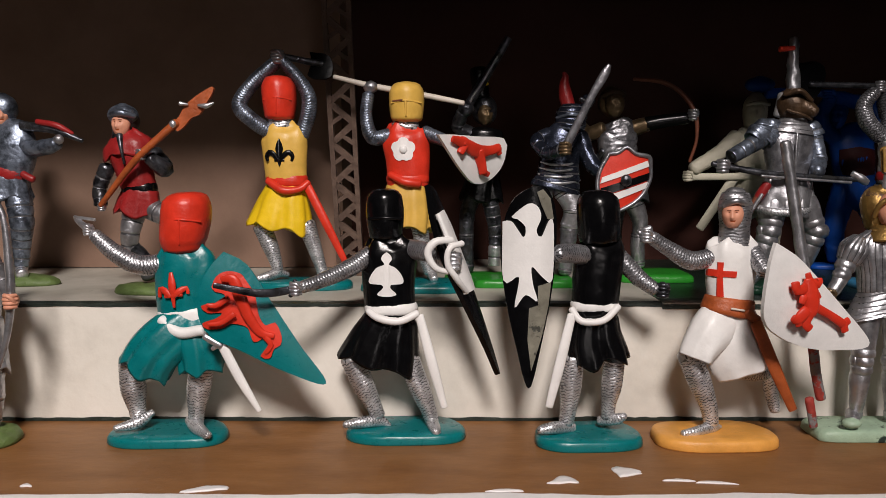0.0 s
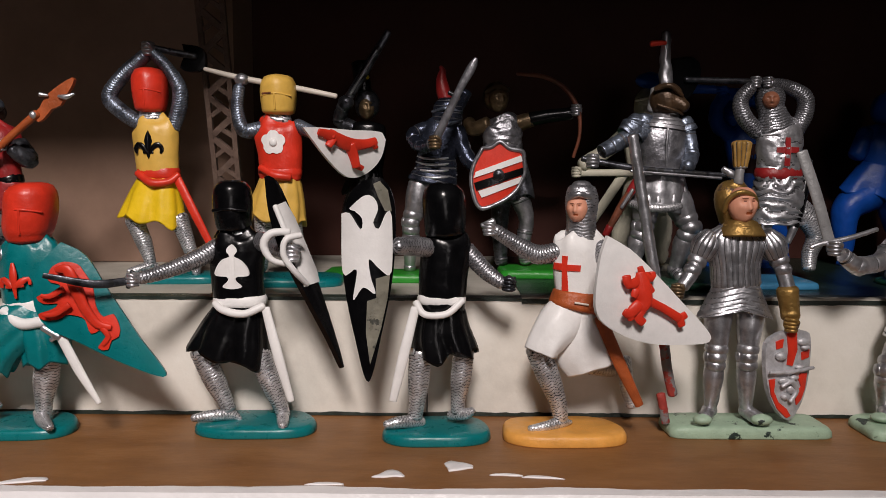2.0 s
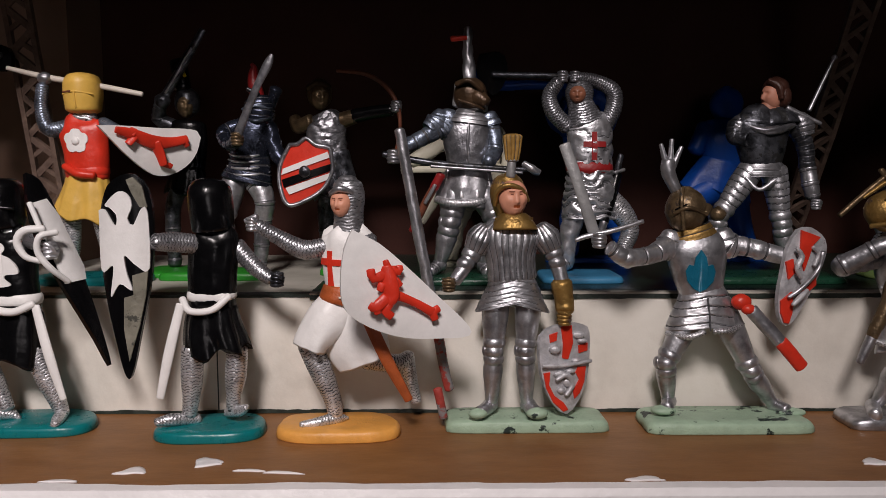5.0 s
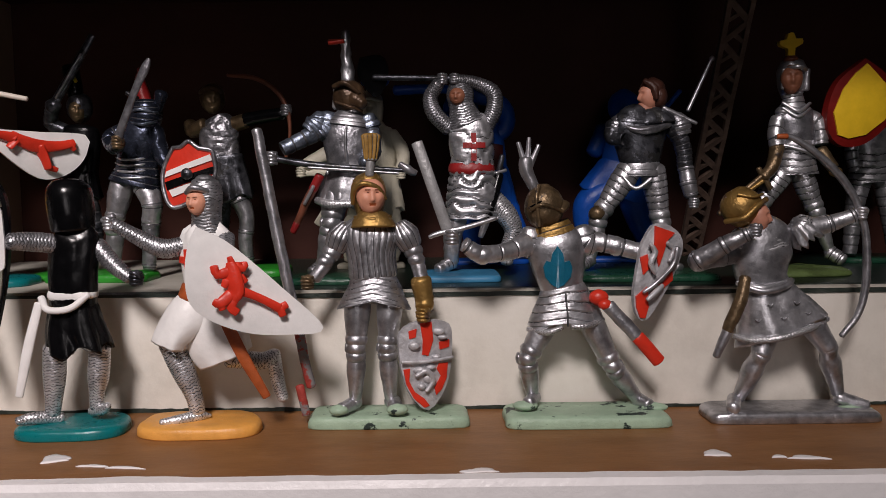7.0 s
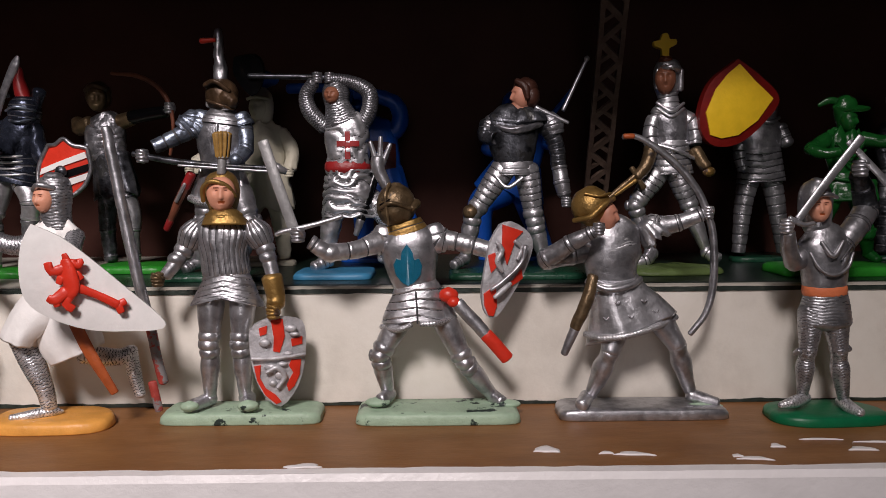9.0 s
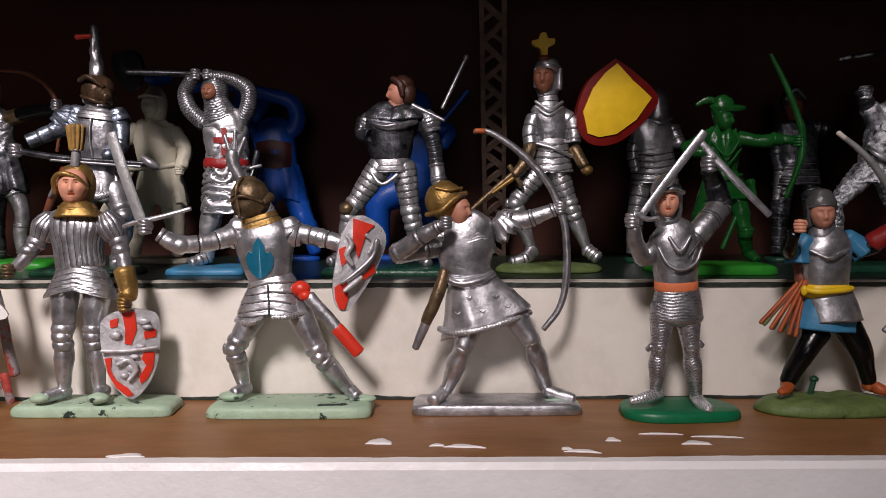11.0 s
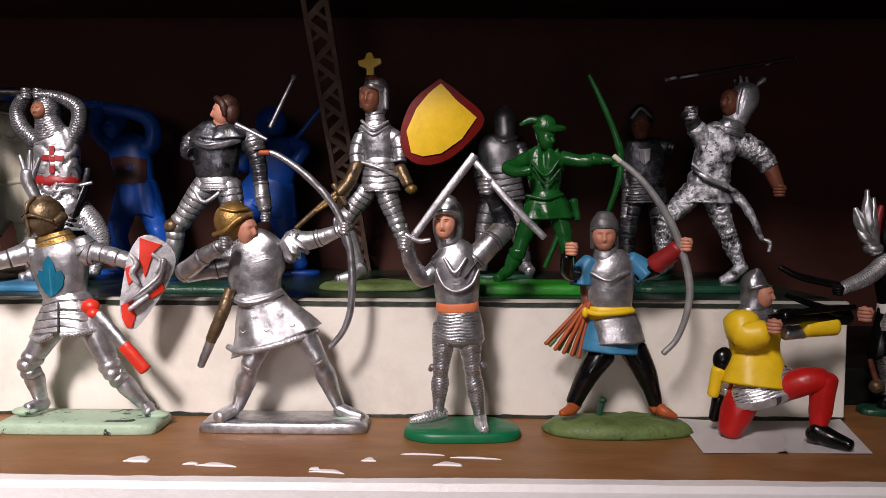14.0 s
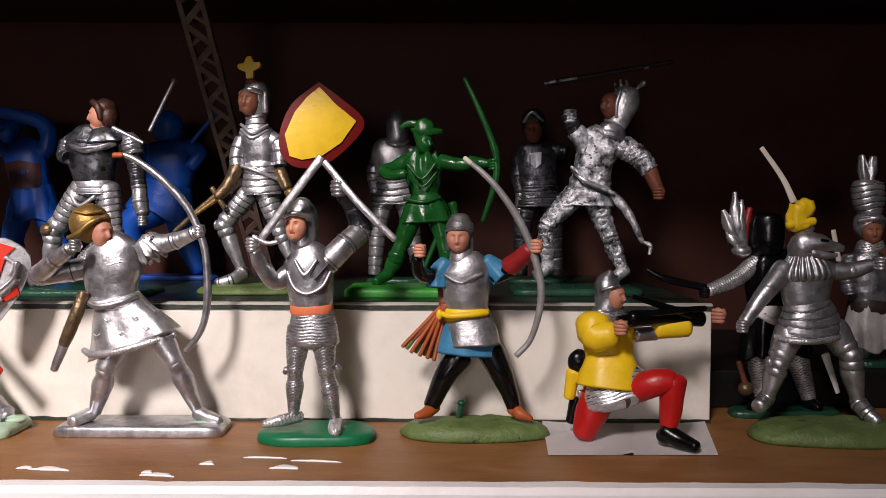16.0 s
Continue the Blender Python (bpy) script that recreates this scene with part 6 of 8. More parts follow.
k.limb("dull_silver", [(-0.5, 0, 40, 2.5), (4.5, -1, 40.1, 2.1), (8.7, -2, 41.5, 1.6)], "plain")
k.ball("dull_silver", 4.5, -1.2, 40, 2.2, 2, 2)
k.fist("dull_silver", 10.3, -3, 42.1, 2.2)
k.limb("ivory", [(-6.5, 6, 56.8, 0.9), (-9.1, 7, 62.9, 0.7), (-14.1, 8, 70.5, 0.6)], flat=0.4)
k.done("toy_knight", 0.3718, 0.1820, 0.0000, "grey toy knight with beast helmet and yellow crest", "toy figurine", "front row of toy figures")

k = Figure()
k.stand("moss_green", 0, 0, 14.1, 6, 2.6, "rough")
k.limb("blue_steel", [(4.2, 0, 25.1, 3.6), (5.3, -1, 17.6, 3.1), (4.4, 0, 12.4, 2.6), (3.7, 0, 5.3, 1.9)], "lame:3.0,0.26")
k.limb("silver", [(3.1, 1, 4.6, 1.8), (5.6, -3, 3.3, 1.5)])
k.limb("blue_steel", [(-4.6, 0, 25.1, 3.6), (-5.8, -1, 15.9, 2.9), (-7.5, 0, 3.9, 1.9)], "lame:3.0,0.26")
k.body("blue_steel", [(1, 0, 32.6, 6.1, 4), (0.3, 0, 25.1, 7.8, 4.5)], "fold:5,0.5")
k.body("deep_red", [(1.7, 0, 33.3, 6.3, 4.2), (1.3, 0, 31.6, 6.3, 4.2)])
k.body("blue_steel", [(2, 0, 31.8, 5.8, 3.9), (2.9, 0, 37.6, 6.8, 4.2), (2.9, 0, 42.6, 6.4, 3.5), (1.5, 0, 45.5, 3.8, 2.4)])
k.face(1.2, -1, 48.3, 2.4, 2.2, 3.2, 30)
k.ball("blue_steel", 0.9, 0.4, 50.3, 4.2, 3.5, 4.3)
k.limb("blue_steel", [(6.4, 0, 41.7, 2.6), (10.2, -2, 38.9, 2.4), (17.9, -4, 40.1, 1.9)], "rough:0.4")
k.limb("dark_steel", [(7.7, -2, 45.4, 1.3), (17.3, -4, 44, 1.1), (25.1, -4, 41.1, 0.6)])
k.limb("deep_red", [(12.9, -4, 46.3, 0.8), (18.7, -5, 45.2, 0.9), (22.5, -4, 43, 0.6)])
k.ball("dull_silver", 19.1, -5, 41.4, 1.4, 1.3, 1.4)
k.limb("deep_red", [(7.5, -3, 31.8, 1), (10.3, -3, 30.3, 1)])
k.done("toy_crossbowman", -0.1258, 0.2201, 0.0306, "blue-grey toy crossbowman with a red belt on a green mound", "toy figurine", "rear row of toy figures on the step")

k = Figure()
k.stand("moss_green", 0, 0, 9.7, 6, 2.4, "rough")
k.limb("dull_silver", [(-3.8, 0, 21.9, 3.1), (-4.8, -1, 16.6, 2.5), (-5.4, 0, 11.6, 2.1)], "lame:3.0,0.26")
k.limb("dark_steel", [(-5.1, 0, 12.4, 2.1), (-2.1, 1, 9, 1.8), (-0.8, 0, 4.2, 1.8)])
k.limb("dull_silver", [(0.8, 0, 22.6, 3), (5.9, -2, 19.5, 2.4), (5.3, 0, 12.4, 2.1), (4.7, 0, 3.3, 1.7)], "lame:3.0,0.26")
k.body("deep_red", [(-1.8, 0, 27.5, 4.7, 3.3), (-2.5, 0, 24.2, 5.6, 3.6), (-3.1, 0, 21, 6.1, 3.8)], "fold:5,0.4")
k.body("black", [(-2.3, 0, 28.5, 4.7, 3.3), (-2.1, 0, 27.2, 4.7, 3.3)])
k.body("deep_red", [(-2.3, 0, 28, 4.5, 3.2), (-3.4, 0, 33.6, 4.9, 3.5), (-4.2, 0, 37.6, 5.6, 3.8), (-5, 0, 40.6, 5.2, 3), (-5.6, 0, 42.4, 3, 2.1)], "fold:5,0.3")
k.body("deep_red", [(-5.6, 0, 42.2, 3.2, 2.4), (-5, 0, 40, 6.2, 3.8), (-4.4, 0, 36.8, 6.9, 4.2)], "fold:4,0.35")
k.limb("dark_steel", [(-5.6, -3.4, 42, 0.9), (-4.8, -4.6, 38.6, 0.5), (-4.2, -4.4, 34.6, 0.3)])
k.body("dark_steel", [(-6, 0, 41.7, 3, 2.3), (-6.2, 0, 43.6, 2.4, 2.1)])
k.limb("dark_steel", [(-10.6, 0, 33.6, 2), (-12.9, 0, 28, 1.8), (-12.4, -1, 23.6, 1.7)], "lame:3.0,0.26")
k.fist("dull_silver", -11.6, -2, 23.3, 1.5)
k.limb("dark_steel", [(1.9, 0, 37.2, 2.4), (5.2, -2, 33.3, 2.4), (2.6, -5, 36, 1.7)], "rough:0.5")
k.fist("dull_silver", 1, -6, 37, 1.8)
k.limb("rust", [(-11.5, -3, 23.7, 0.7), (-0.2, -7, 35.5, 0.9), (10.6, -7, 45.1, 1)])
k.plate("rust", [(8.9, -7, 44.4), (11.3, -7, 46.6), (12.6, -7, 49), (15.2, -7, 51.4), (20, -7, 54.2), (20.1, -7, 52.6), (18.4, -7, 50), (16.6, -7, 47.2), (14.4, -7, 46.2), (13, -7, 44.6), (10.9, -7, 42.9)], 1.4, 0.2)
k.limb("silver", [(16.6, -7.4, 49.4, 0.4), (18.6, -7.8, 49.2, 0.7), (20.4, -7.4, 50, 0.3)])
k.limb("silver", [(13.8, -7.4, 49.6, 0.3), (12, -7.8, 49.8, 0.6)])
k.ball("silver", 12.7, -7.5, 49.8, 0.7, 0.4, 0.4)
k.ball("silver", 19, -7.5, 49.5, 0.7, 0.4, 0.4)
k.ball("silver", 10, -7.8, 44.7, 0.9, 0.7, 1)
k.face(-5.8, -1.6, 44.8, 2.4, 2.1, 3.3, -10)
k.ball("blue_steel", -5.8, 0, 47.4, 3.9, 3.3, 3)
k.limb("blue_steel", [(-8.5, -2, 47.3, 0.7), (-4.8, -3.8, 47.8, 0.9), (-2, -2, 47, 0.7)])
k.ball("dark_brown", -4.2, 1, 45.9, 2.4, 2.1, 2.7)
k.done("toy_halberdier", -0.0790, 0.2060, 0.0306, "toy halberdier in dark red jerkin on a green mound", "toy figurine", "rear row of toy figures on the step")

k = Figure()
k.stand("teal", 0, 0, 13.5, 7, 2.2, "oval")
k.limb("mail", [(-11.1, 0, 17.2, 2.6), (-8.7, 0, 11.2, 2.3), (-7.2, 0, 6.3, 1.7), (-6.9, 0, 4.4, 1.6)], "mail")
k.limb("mail", [(-4.3, 1, 3.6, 0.7), (-6.9, 0, 4.1, 1.4), (-9.4, -2, 3.4, 1.4), (-12, -3, 3, 0.8)], "mail")
k.limb("mail", [(1.4, 0, 17.7, 2.6), (3.5, 0, 11.2, 2.1), (5, 0, 6.3, 1.7), (5.8, 0, 3.7, 1.6)], "mail")
k.limb("mail", [(5.8, 0, 3.7, 1.4), (6.8, -3, 2.7, 1.2)], "mail")
k.body("yellow", [(-3.6, 0, 29, 5.2, 3.5), (-4.8, 0, 23.2, 7.2, 4.4), (-6, 0, 16.7, 9.2, 5.1)], "fold:6,0.6")
k.body("dim_yellow", [(-3.9, 0, 29, 5.5, 3.5), (-4.2, 0, 35.3, 5.9, 3.8), (-4.4, 0, 41.7, 6.2, 3.7), (-4.8, 0, 44.2, 5, 2.6), (-4.8, 0, 45.8, 3.1, 2)], "fold:4,0.2")
k.badge("black", [(-5, 41.6), (-4.2, 40), (-3.9, 38.6), (-4.4, 36.8), (-4.6, 34.6), (-5, 33.8), (-5.4, 34.6), (-5.6, 36.8), (-6.1, 38.6), (-5.8, 40)], 0.25)
for side in (-1, 1):
    k.limb("black", [(-5 + side * 0.3, -4, 35.4, 0.4), (-5 + side * 1.5, -4, 37.2, 0.7), (-5 + side * 2.7, -3.8, 37.7, 0.75), (-5 + side * 3.5, -3.5, 36.6, 0.6), (-5 + side * 3.2, -3.6, 35.4, 0.35)], flat=0.5)
k.limb("black", [(-6.3, -4, 35.6, 0.35), (-3.7, -4, 35.6, 0.35)], flat=0.5)
k.body("red", [(-3.8, 0, 31.2, 5.8, 3.6), (-3.9, 0, 29.3, 5.8, 3.8)])
k.limb("red", [(-8.5, -3, 30, 0.9), (-4.2, -4.6, 27.5, 1.1), (0.3, -4, 27.8, 0.9), (2.6, -3, 29.6, 0.9)])
k.limb("red", [(2.1, -3, 29, 1.2), (7.1, -4, 19.1, 1.2), (12.4, -4, 8.1, 0.9)], flat=0.5)
k.body("mail", [(-5.3, 0, 44.8, 3.7, 2.6), (-5.5, 0, 47, 3.1, 2.5)], "mail")
k.body("red", [(-5.5, 0, 47.6, 4, 4), (-5.4, 0, 51.4, 4.5, 4.7), (-5.6, 0, 55.8, 4.5, 4.5), (-5.6, 0, 57.5, 3.7, 3.9)], "helm")
k.limb("red", [(-9, -3.4, 51.8, 0.25), (-5.1, -5.2, 52.4, 0.3), (-1.6, -3.4, 51.8, 0.25)])
k.limb("red", [(-5.3, -5.2, 52.2, 0.3), (-5.5, -4.6, 48.2, 0.25)])
# darker steel than the legs: the upper shelf's shade put into the arms
k.limb("blue_steel", [(-8, 0, 43.2, 2.2), (-12.9, -1, 46.6, 2.2), (-16.2, -1, 50.7, 2.2), (-12.6, 0, 56.7, 2), (-6.8, 1, 62.1, 1.9)], "mail")
k.limb("blue_steel", [(0.5, 0, 42.6, 2.1), (2.4, 0, 48.3, 2.2), (2.5, 0, 53.3, 2.1), (-0.7, 1, 58.4, 1.8), (-4.6, 1, 62.7, 1.7)], "mail")
k.fist("dull_silver", -5.8, 1, 63.7, 2.5)
k.limb("dark_steel", [(-7.1, 1, 64.6, 0.8), (-0.1, 2, 63.2, 0.9), (6.2, 3, 62.2, 0.9)])
k.plate("black", [(2.5, 3, 65.5), (8.1, 3, 64.3), (8.4, 3, 58.9), (4.3, 3, 58), (1.8, 3, 59.2), (3.1, 3, 62.4)], 2.0, 0.4)
k.done("toy_knight", -0.0395, 0.2140, 0.0306, "yellow toy knight with red helmet swinging a black axe overhead", "toy figurine", "rear row of toy figures on the step")

k = Figure()
k.stand("teal", 0, -3.6, 15.3, 8.6, 2.2, "oval")
k.limb("mail", [(-7.2, 0, 18.6, 2.6), (-7.2, 0, 11.2, 2.3), (-7.9, 0, 3.8, 1.8)], "mail")
k.limb("mail", [(1, 0, 18.1, 2.6), (2.3, 0, 10.4, 2.1), (3.9, 0, 4.6, 1.8)], "mail")
k.limb("mail", [(4.2, 0, 4.6, 1.5), (5.2, -3, 2.7, 1.2)], "mail")
k.limb("mail", [(-7.6, 0, 3.8, 1.4), (-9.3, -3, 2.7, 1.2)], "mail")
k.body("dim_yellow", [(-2.1, 0, 29.4, 5.3, 3.5), (-2.7, 0, 23.4, 6.9, 4.3), (-3.7, 0, 17.4, 8.5, 4.9)], "fold:6,0.6")
k.body("red", [(-2.1, 0, 28.8, 5.7, 3.6), (-2.1, 0, 35.2, 6, 3.8), (-2.7, 0, 41.3, 6.4, 3.8), (-3.1, 0, 43.9, 5, 2.7), (-2.9, 0, 45.8, 3.1, 2)], "fold:4,0.2")
k.badge("white", [(-2.8, 41.8), (-2.4, 41.7), (-1.9, 41.4), (-1.6, 40.9), (-1.3, 40.7), (-0.7, 40.6), (-0.4, 40.3), (-0, 39.8), (0.1, 39.3), (0.1, 38.7), (-0.1, 38.2), (-0.5, 37.7), (-0.5, 37.4), (-0.5, 36.8), (-0.7, 36.3), (-1, 35.8), (-1.5, 35.7), (-1.9, 35.5), (-2.5, 35.5), (-3, 35.7), (-3.5, 35.7), (-3.9, 35.5), (-4.4, 35.5), (-5, 35.7), (-5.3, 36), (-5.6, 36.5), (-5.8, 36.9), (-5.8, 37.6), (-5.9, 37.9), (-6.2, 38.4), (-6.4, 38.8), (-6.4, 39.3), (-6.2, 39.9), (-5.9, 40.3), (-5.4, 40.6), (-4.8, 40.7), (-4.5, 41.1), (-4.2, 41.5), (-3.7, 41.8), (-3.3, 41.8)], round_=True)
k.ball("white", -3.1, -4.2, 38.5, 1.1, 0.6, 1.1)
k.body("red", [(-2.1, 0, 31.1, 6, 3.8), (-2.1, 0, 29.8, 6, 3.8)])
k.limb("red", [(-6.9, -3, 31.7, 0.9), (-2.8, -4.6, 29.8, 1.1), (1.2, -4, 29.2, 1.1)])
k.body("mail", [(-2.6, 0, 44.8, 4.1, 2.7), (-2.3, 0, 46.4, 3.4, 2.5)], "mail")
k.body("dim_yellow", [(-2.3, 0, 47.1, 4.4, 4.2), (-2.3, 0, 50.7, 4.8, 4.8), (-2.3, 0, 54.4, 4.7, 4.8), (-2.3, 0, 55.8, 4, 4.2)], "helm")
k.limb("dim_yellow", [(-6.2, -3.6, 51, 0.25), (-2.4, -5.4, 51.6, 0.3), (1.8, -3.6, 51, 0.25)])
k.limb("dim_yellow", [(-2.4, -5.4, 51.4, 0.3), (-2.3, -4.9, 47.4, 0.25)])
k.limb("brown", [(-5.8, -4, 51.5, 0.3), (-3.3, -5.4, 51.6, 0.3)])
# arm colour darkened to hold the shade under the upper shelf
k.limb("blue_steel", [(-6.4, 0, 42.6, 2.1), (-11.6, -1, 41.9, 2.1), (-13.4, -1, 47.3, 1.8), (-12.8, -1, 53.3, 1.7)], "mail")
k.ball("dull_silver", -12.1, -1, 55.5, 2, 1.7, 1.7)
k.limb("ivory", [(-22, -1, 58.3, 0.6), (-11.5, -1, 55.8, 0.8), (2.4, 0.5, 53.5, 0.8), (13.3, 1, 51.4, 0.7)])
k.limb("blue_steel", [(2.7, 0, 43.2, 2.1), (8.3, -3, 40.9, 1.8)], "mail")
k.plate("white", [(6.6, -12, 42.2), (10.6, -7.6, 42.4), (17, -0.4, 42.2), (25.8, 9, 41.9), (26, 9.2, 37.6), (24.4, 7.4, 33.2), (21.4, 4.2, 30), (18.2, 0.8, 29), (15.4, -2.2, 30.4), (11, -7, 35.4)], 0.9, 1.0)
for path in ([(9.6, 41.2, 0.7), (12.6, 40.2, 1.2), (16.6, 38.2, 1.5), (20.4, 38.4, 1.1), (23.4, 39.4, 0.9)],
             [(12.4, 40, 0.9), (13, 41.6, 0.8)], [(13, 39.6, 0.9), (11.8, 37.6, 0.8)], [(16.8, 38, 1.4), (17.8, 35, 1.1), (18.4, 32, 0.9)], [(18.4, 32.4, 0.7), (20, 31.6, 0.6)], [(22.4, 39, 0.7), (23.4, 37.4, 0.6)]):
    k.limb("red", [(x + 0.5, -12.9 + 1.094 * (x - 6.6), z, r * 1.25) for x, z, r in path], flat=0.4)
k.done("toy_knight", -0.0077, 0.2145, 0.0306, "red and yellow toy knight with white flower badge and spear", "toy figurine", "rear row of toy figures on the step")

k = Figure()
k.stand("bright_green", 0, -4.5, 9.4, 9.5, 1.6, "rect")
k.limb("dark_steel", [(-0.5, 0, 25.7, 2.6), (-2.6, 0, 18.1, 2.3), (-2.5, 0, 2.6, 1.9)])
k.limb("dark_steel", [(4.2, 0, 24.9, 2.6), (6, 0, 14.6, 2), (6, 0, 9.5, 1.9)], "lame:3.0,0.26")
k.limb("silver", [(6, 0, 9.5, 2.1), (5.7, 0, 4, 1.7)], "lame:3.0,0.26")
k.body("black", [(2.5, 0, 31.6, 4.8, 3.4), (1.8, 0, 24, 6.5, 4.1)], "fold:5,0.4")
k.body("black", [(2.5, 0, 30.8, 4.8, 3.4), (2.5, 0, 38.3, 5.8, 3.7), (2.8, 0, 44.2, 5.4, 3)])
k.face(2.7, -1, 49.4, 2.5, 2.4, 3.5, 20, "bronze")
k.ball("dark_steel", 2.7, 0.5, 50.7, 3.7, 3.4, 4.6)
k.body("black", [(1.7, 0, 54.6, 2.4, 2), (0.6, 0, 62.5, 2.5, 2)])
k.limb("yellow", [(3.2, -2.4, 58, 0.5), (2.5, -2.4, 59.6, 0.5)])
k.limb("dark_steel", [(-0.6, 0, 43.3, 2), (-5, -1, 45.8, 2), (-4.1, -3, 49.8, 1.8)])
k.ball("dark_steel", -3.1, -4, 50.7, 2.3, 1.8, 2.2)
k.limb("dark_steel", [(-2.8, -4, 51.3, 1.3), (3.1, -4, 60.7, 1.3), (9.3, -4, 71, 1)], flat=0.5)
k.limb("dull_silver", [(-1.8, -4.6, 52.9, 0.4), (3.1, -4.6, 60.9, 0.5), (6, -4.6, 65.7, 0.3)])
k.done("toy_knight", 0.0098, 0.2320, 0.0306, "black toy knight with a raised dark sword on green slab", "toy figurine", "rear row of toy figures on the step")

k = Figure()
k.stand("bright_green", 0, -2.2, 14.5, 7.2, 2.2, "rect")
k.limb("silver", [(12.1, 0, 27.2, 3.5), (14.3, -1, 21.9, 2.9), (13.5, 0, 16.6, 2.6)])
k.limb("gun_grey", [(13.5, 0, 16.6, 2.6), (13, 0, 10, 2.2), (12.4, 0, 3.3, 1.8)])
k.leg("dull_silver", (5.5, 0, 27.2), (3.1, -1, 16.4), (2.6, 0, 3.3), 3.4, "plate")
k.body("night_steel", [(10, 0, 35.4, 5.5, 3.9), (10, 0, 31, 6.2, 4.2), (9.1, 0, 27.2, 7.5, 4.6)], "lame:1.7,0.45")
for z, w in ((34.6, 5), (33, 5.3), (31.2, 5.7), (29.4, 6.2)):
    k.limb("silver", [(9.8 - w, -1.4, z + 0.6, 0.25), (7.4, -4.1, z - 0.1, 0.36), (12.2, -4.1, z - 0.1, 0.36), (9.8 + w, -1.4, z + 0.6, 0.25)])
k.body("night_steel", [(10, 0, 34.6, 5.5, 3.9), (11.2, 0, 39.6, 6.2, 4.1), (12.4, 0, 43.6, 5.4, 3.5), (13, 0, 45.4, 3.8, 2.8)])
k.body("night_steel", [(13, 0, 44.4, 4.2, 3.7), (13.3, 0, 47.4, 4.4, 4), (13.4, 0, 50, 3.9, 3.6), (13.4, 0, 51.6, 2.4, 2.2)], "lame:1.6,0.35")
k.limb("blue_steel", [(9, -2, 47.6, 0.4), (13, -4.3, 48.4, 0.5), (17.4, -2, 47.6, 0.4)])
k.limb("blue_steel", [(9.2, -2, 45.2, 0.4), (13.2, -4.2, 44.2, 0.5), (17, -2, 45.2, 0.4)])
k.limb("deep_red", [(13.2, 0.5, 50.4, 1.7), (12.2, 1, 53, 2), (11.5, 1, 56.8, 1.5), (11.8, 1, 59.4, 0.9), (11.2, 1, 60.4, 0.5)])
k.limb("night_steel", [(7.4, 0, 43, 2.3), (3.5, -2, 41, 2), (5.9, -6, 37.7, 1.8), (9.4, -11, 38.3, 1.8)], "lame:3.4,0.3")
k.fist("bronze", 10, -12, 38.8, 2.3)
k.limb("gun_grey", [(10.1, -13, 39.4, 1.2), (15.9, -15, 51.6, 1), (19.4, -15.8, 58, 1.2), (20.6, -16.1, 60.4, 0.5)], flat=0.5)
k.limb("dark_steel", [(13.6, -14, 51.8, 0.6), (16.4, -14, 50.3, 0.6)])
k.limb("night_steel", [(16.6, 0, 48.6, 1.3), (18.2, -1, 53, 1.9)])
k.limb("night_steel", [(16, 0, 42.6, 2.3), (18.6, -3, 35.3, 2.2), (23.1, -5, 30.6, 1.9)], "rough:0.4")
k.plate("red", [(23, -8, 37.4), (25.4, -8, 37.7), (27.7, -8, 39.2), (30.4, -8, 37.3), (33.9, -8, 36.6), (34.4, -8, 34), (34.6, -8, 30.7), (32.4, -8, 25.9), (28, -8, 22.6), (22.6, -8, 20.9), (20.6, -8, 24.6), (19.9, -8, 28.9), (20.6, -8, 32.8)], 1.2, 1.2)
k.emblem("white", [(21.1, 30.9), (33.5, 35.5), (34, 33.9), (20.6, 29.2)])
k.emblem("black", [(20.7, 27.9), (34.2, 32.2), (34.2, 30.3), (21.3, 25.7)])
k.emblem("white", [(21.8, 25.6), (33.9, 29.7), (33.4, 27.9), (22.8, 23.8)])
k.rim("gun_grey", 0.6)
k.ball("dark_steel", 27.3, -9.5, 30.1, 1.6, 1.2, 1.6)
k.done("toy_knight", 0.0231, 0.2215, 0.0306, "dark toy knight with red plume and red, white, black striped shield", "toy figurine", "rear row of toy figures on the step")

k = Figure()
k.stand("bright_green", 0, -4.5, 11.1, 9.5, 2.2, "rect")
k.limb("dull_silver", [(-4.7, 0, 23.7, 3.1), (-2.4, 0, 16.9, 2.4), (-3, 0, 10.1, 2.2), (-2.4, 0, 3.5, 1.8)])
k.limb("dark_steel", [(-9.9, 0, 23.7, 3.1), (-10.5, 0, 13.5, 2.4), (-9.8, 0, 3.2, 1.9)])
k.body("dark_steel", [(-8.5, 0, 35.5, 5.5, 3.8), (-7.1, 0, 22.8, 6.9, 4.3)], "fold:5,0.5")
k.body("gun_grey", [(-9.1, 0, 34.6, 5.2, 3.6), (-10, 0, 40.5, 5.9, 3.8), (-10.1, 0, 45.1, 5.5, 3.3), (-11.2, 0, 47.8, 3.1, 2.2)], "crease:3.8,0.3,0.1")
k.ball("bronze", -12, 1, 53.6, 3.8, 3.4, 4.6)
k.face(-11.4, -1.8, 52.4, 3, 2.4, 3.9, 20, "bronze")
k.limb("old_bronze", [(-15, -1, 55, 0.8), (-11.8, -3.4, 56.4, 0.9), (-8.6, -1.4, 55.4, 0.8)])
k.limb("bronze", [(-14.6, 0, 45.1, 2.4), (-18.6, 2, 43.9, 2.3), (-20.1, 4, 46, 1.9)])
k.limb("bronze", [(-5.6, 0, 45.5, 2.4), (-1.1, -1, 46.7, 2.2)])
k.limb("black", [(-1.5, -1, 46.7, 2.2), (4.4, -2, 47.7, 2), (10, -3, 48.3, 1.9)])
k.fist("dull_silver", 11.5, -4, 49.3, 2.2)
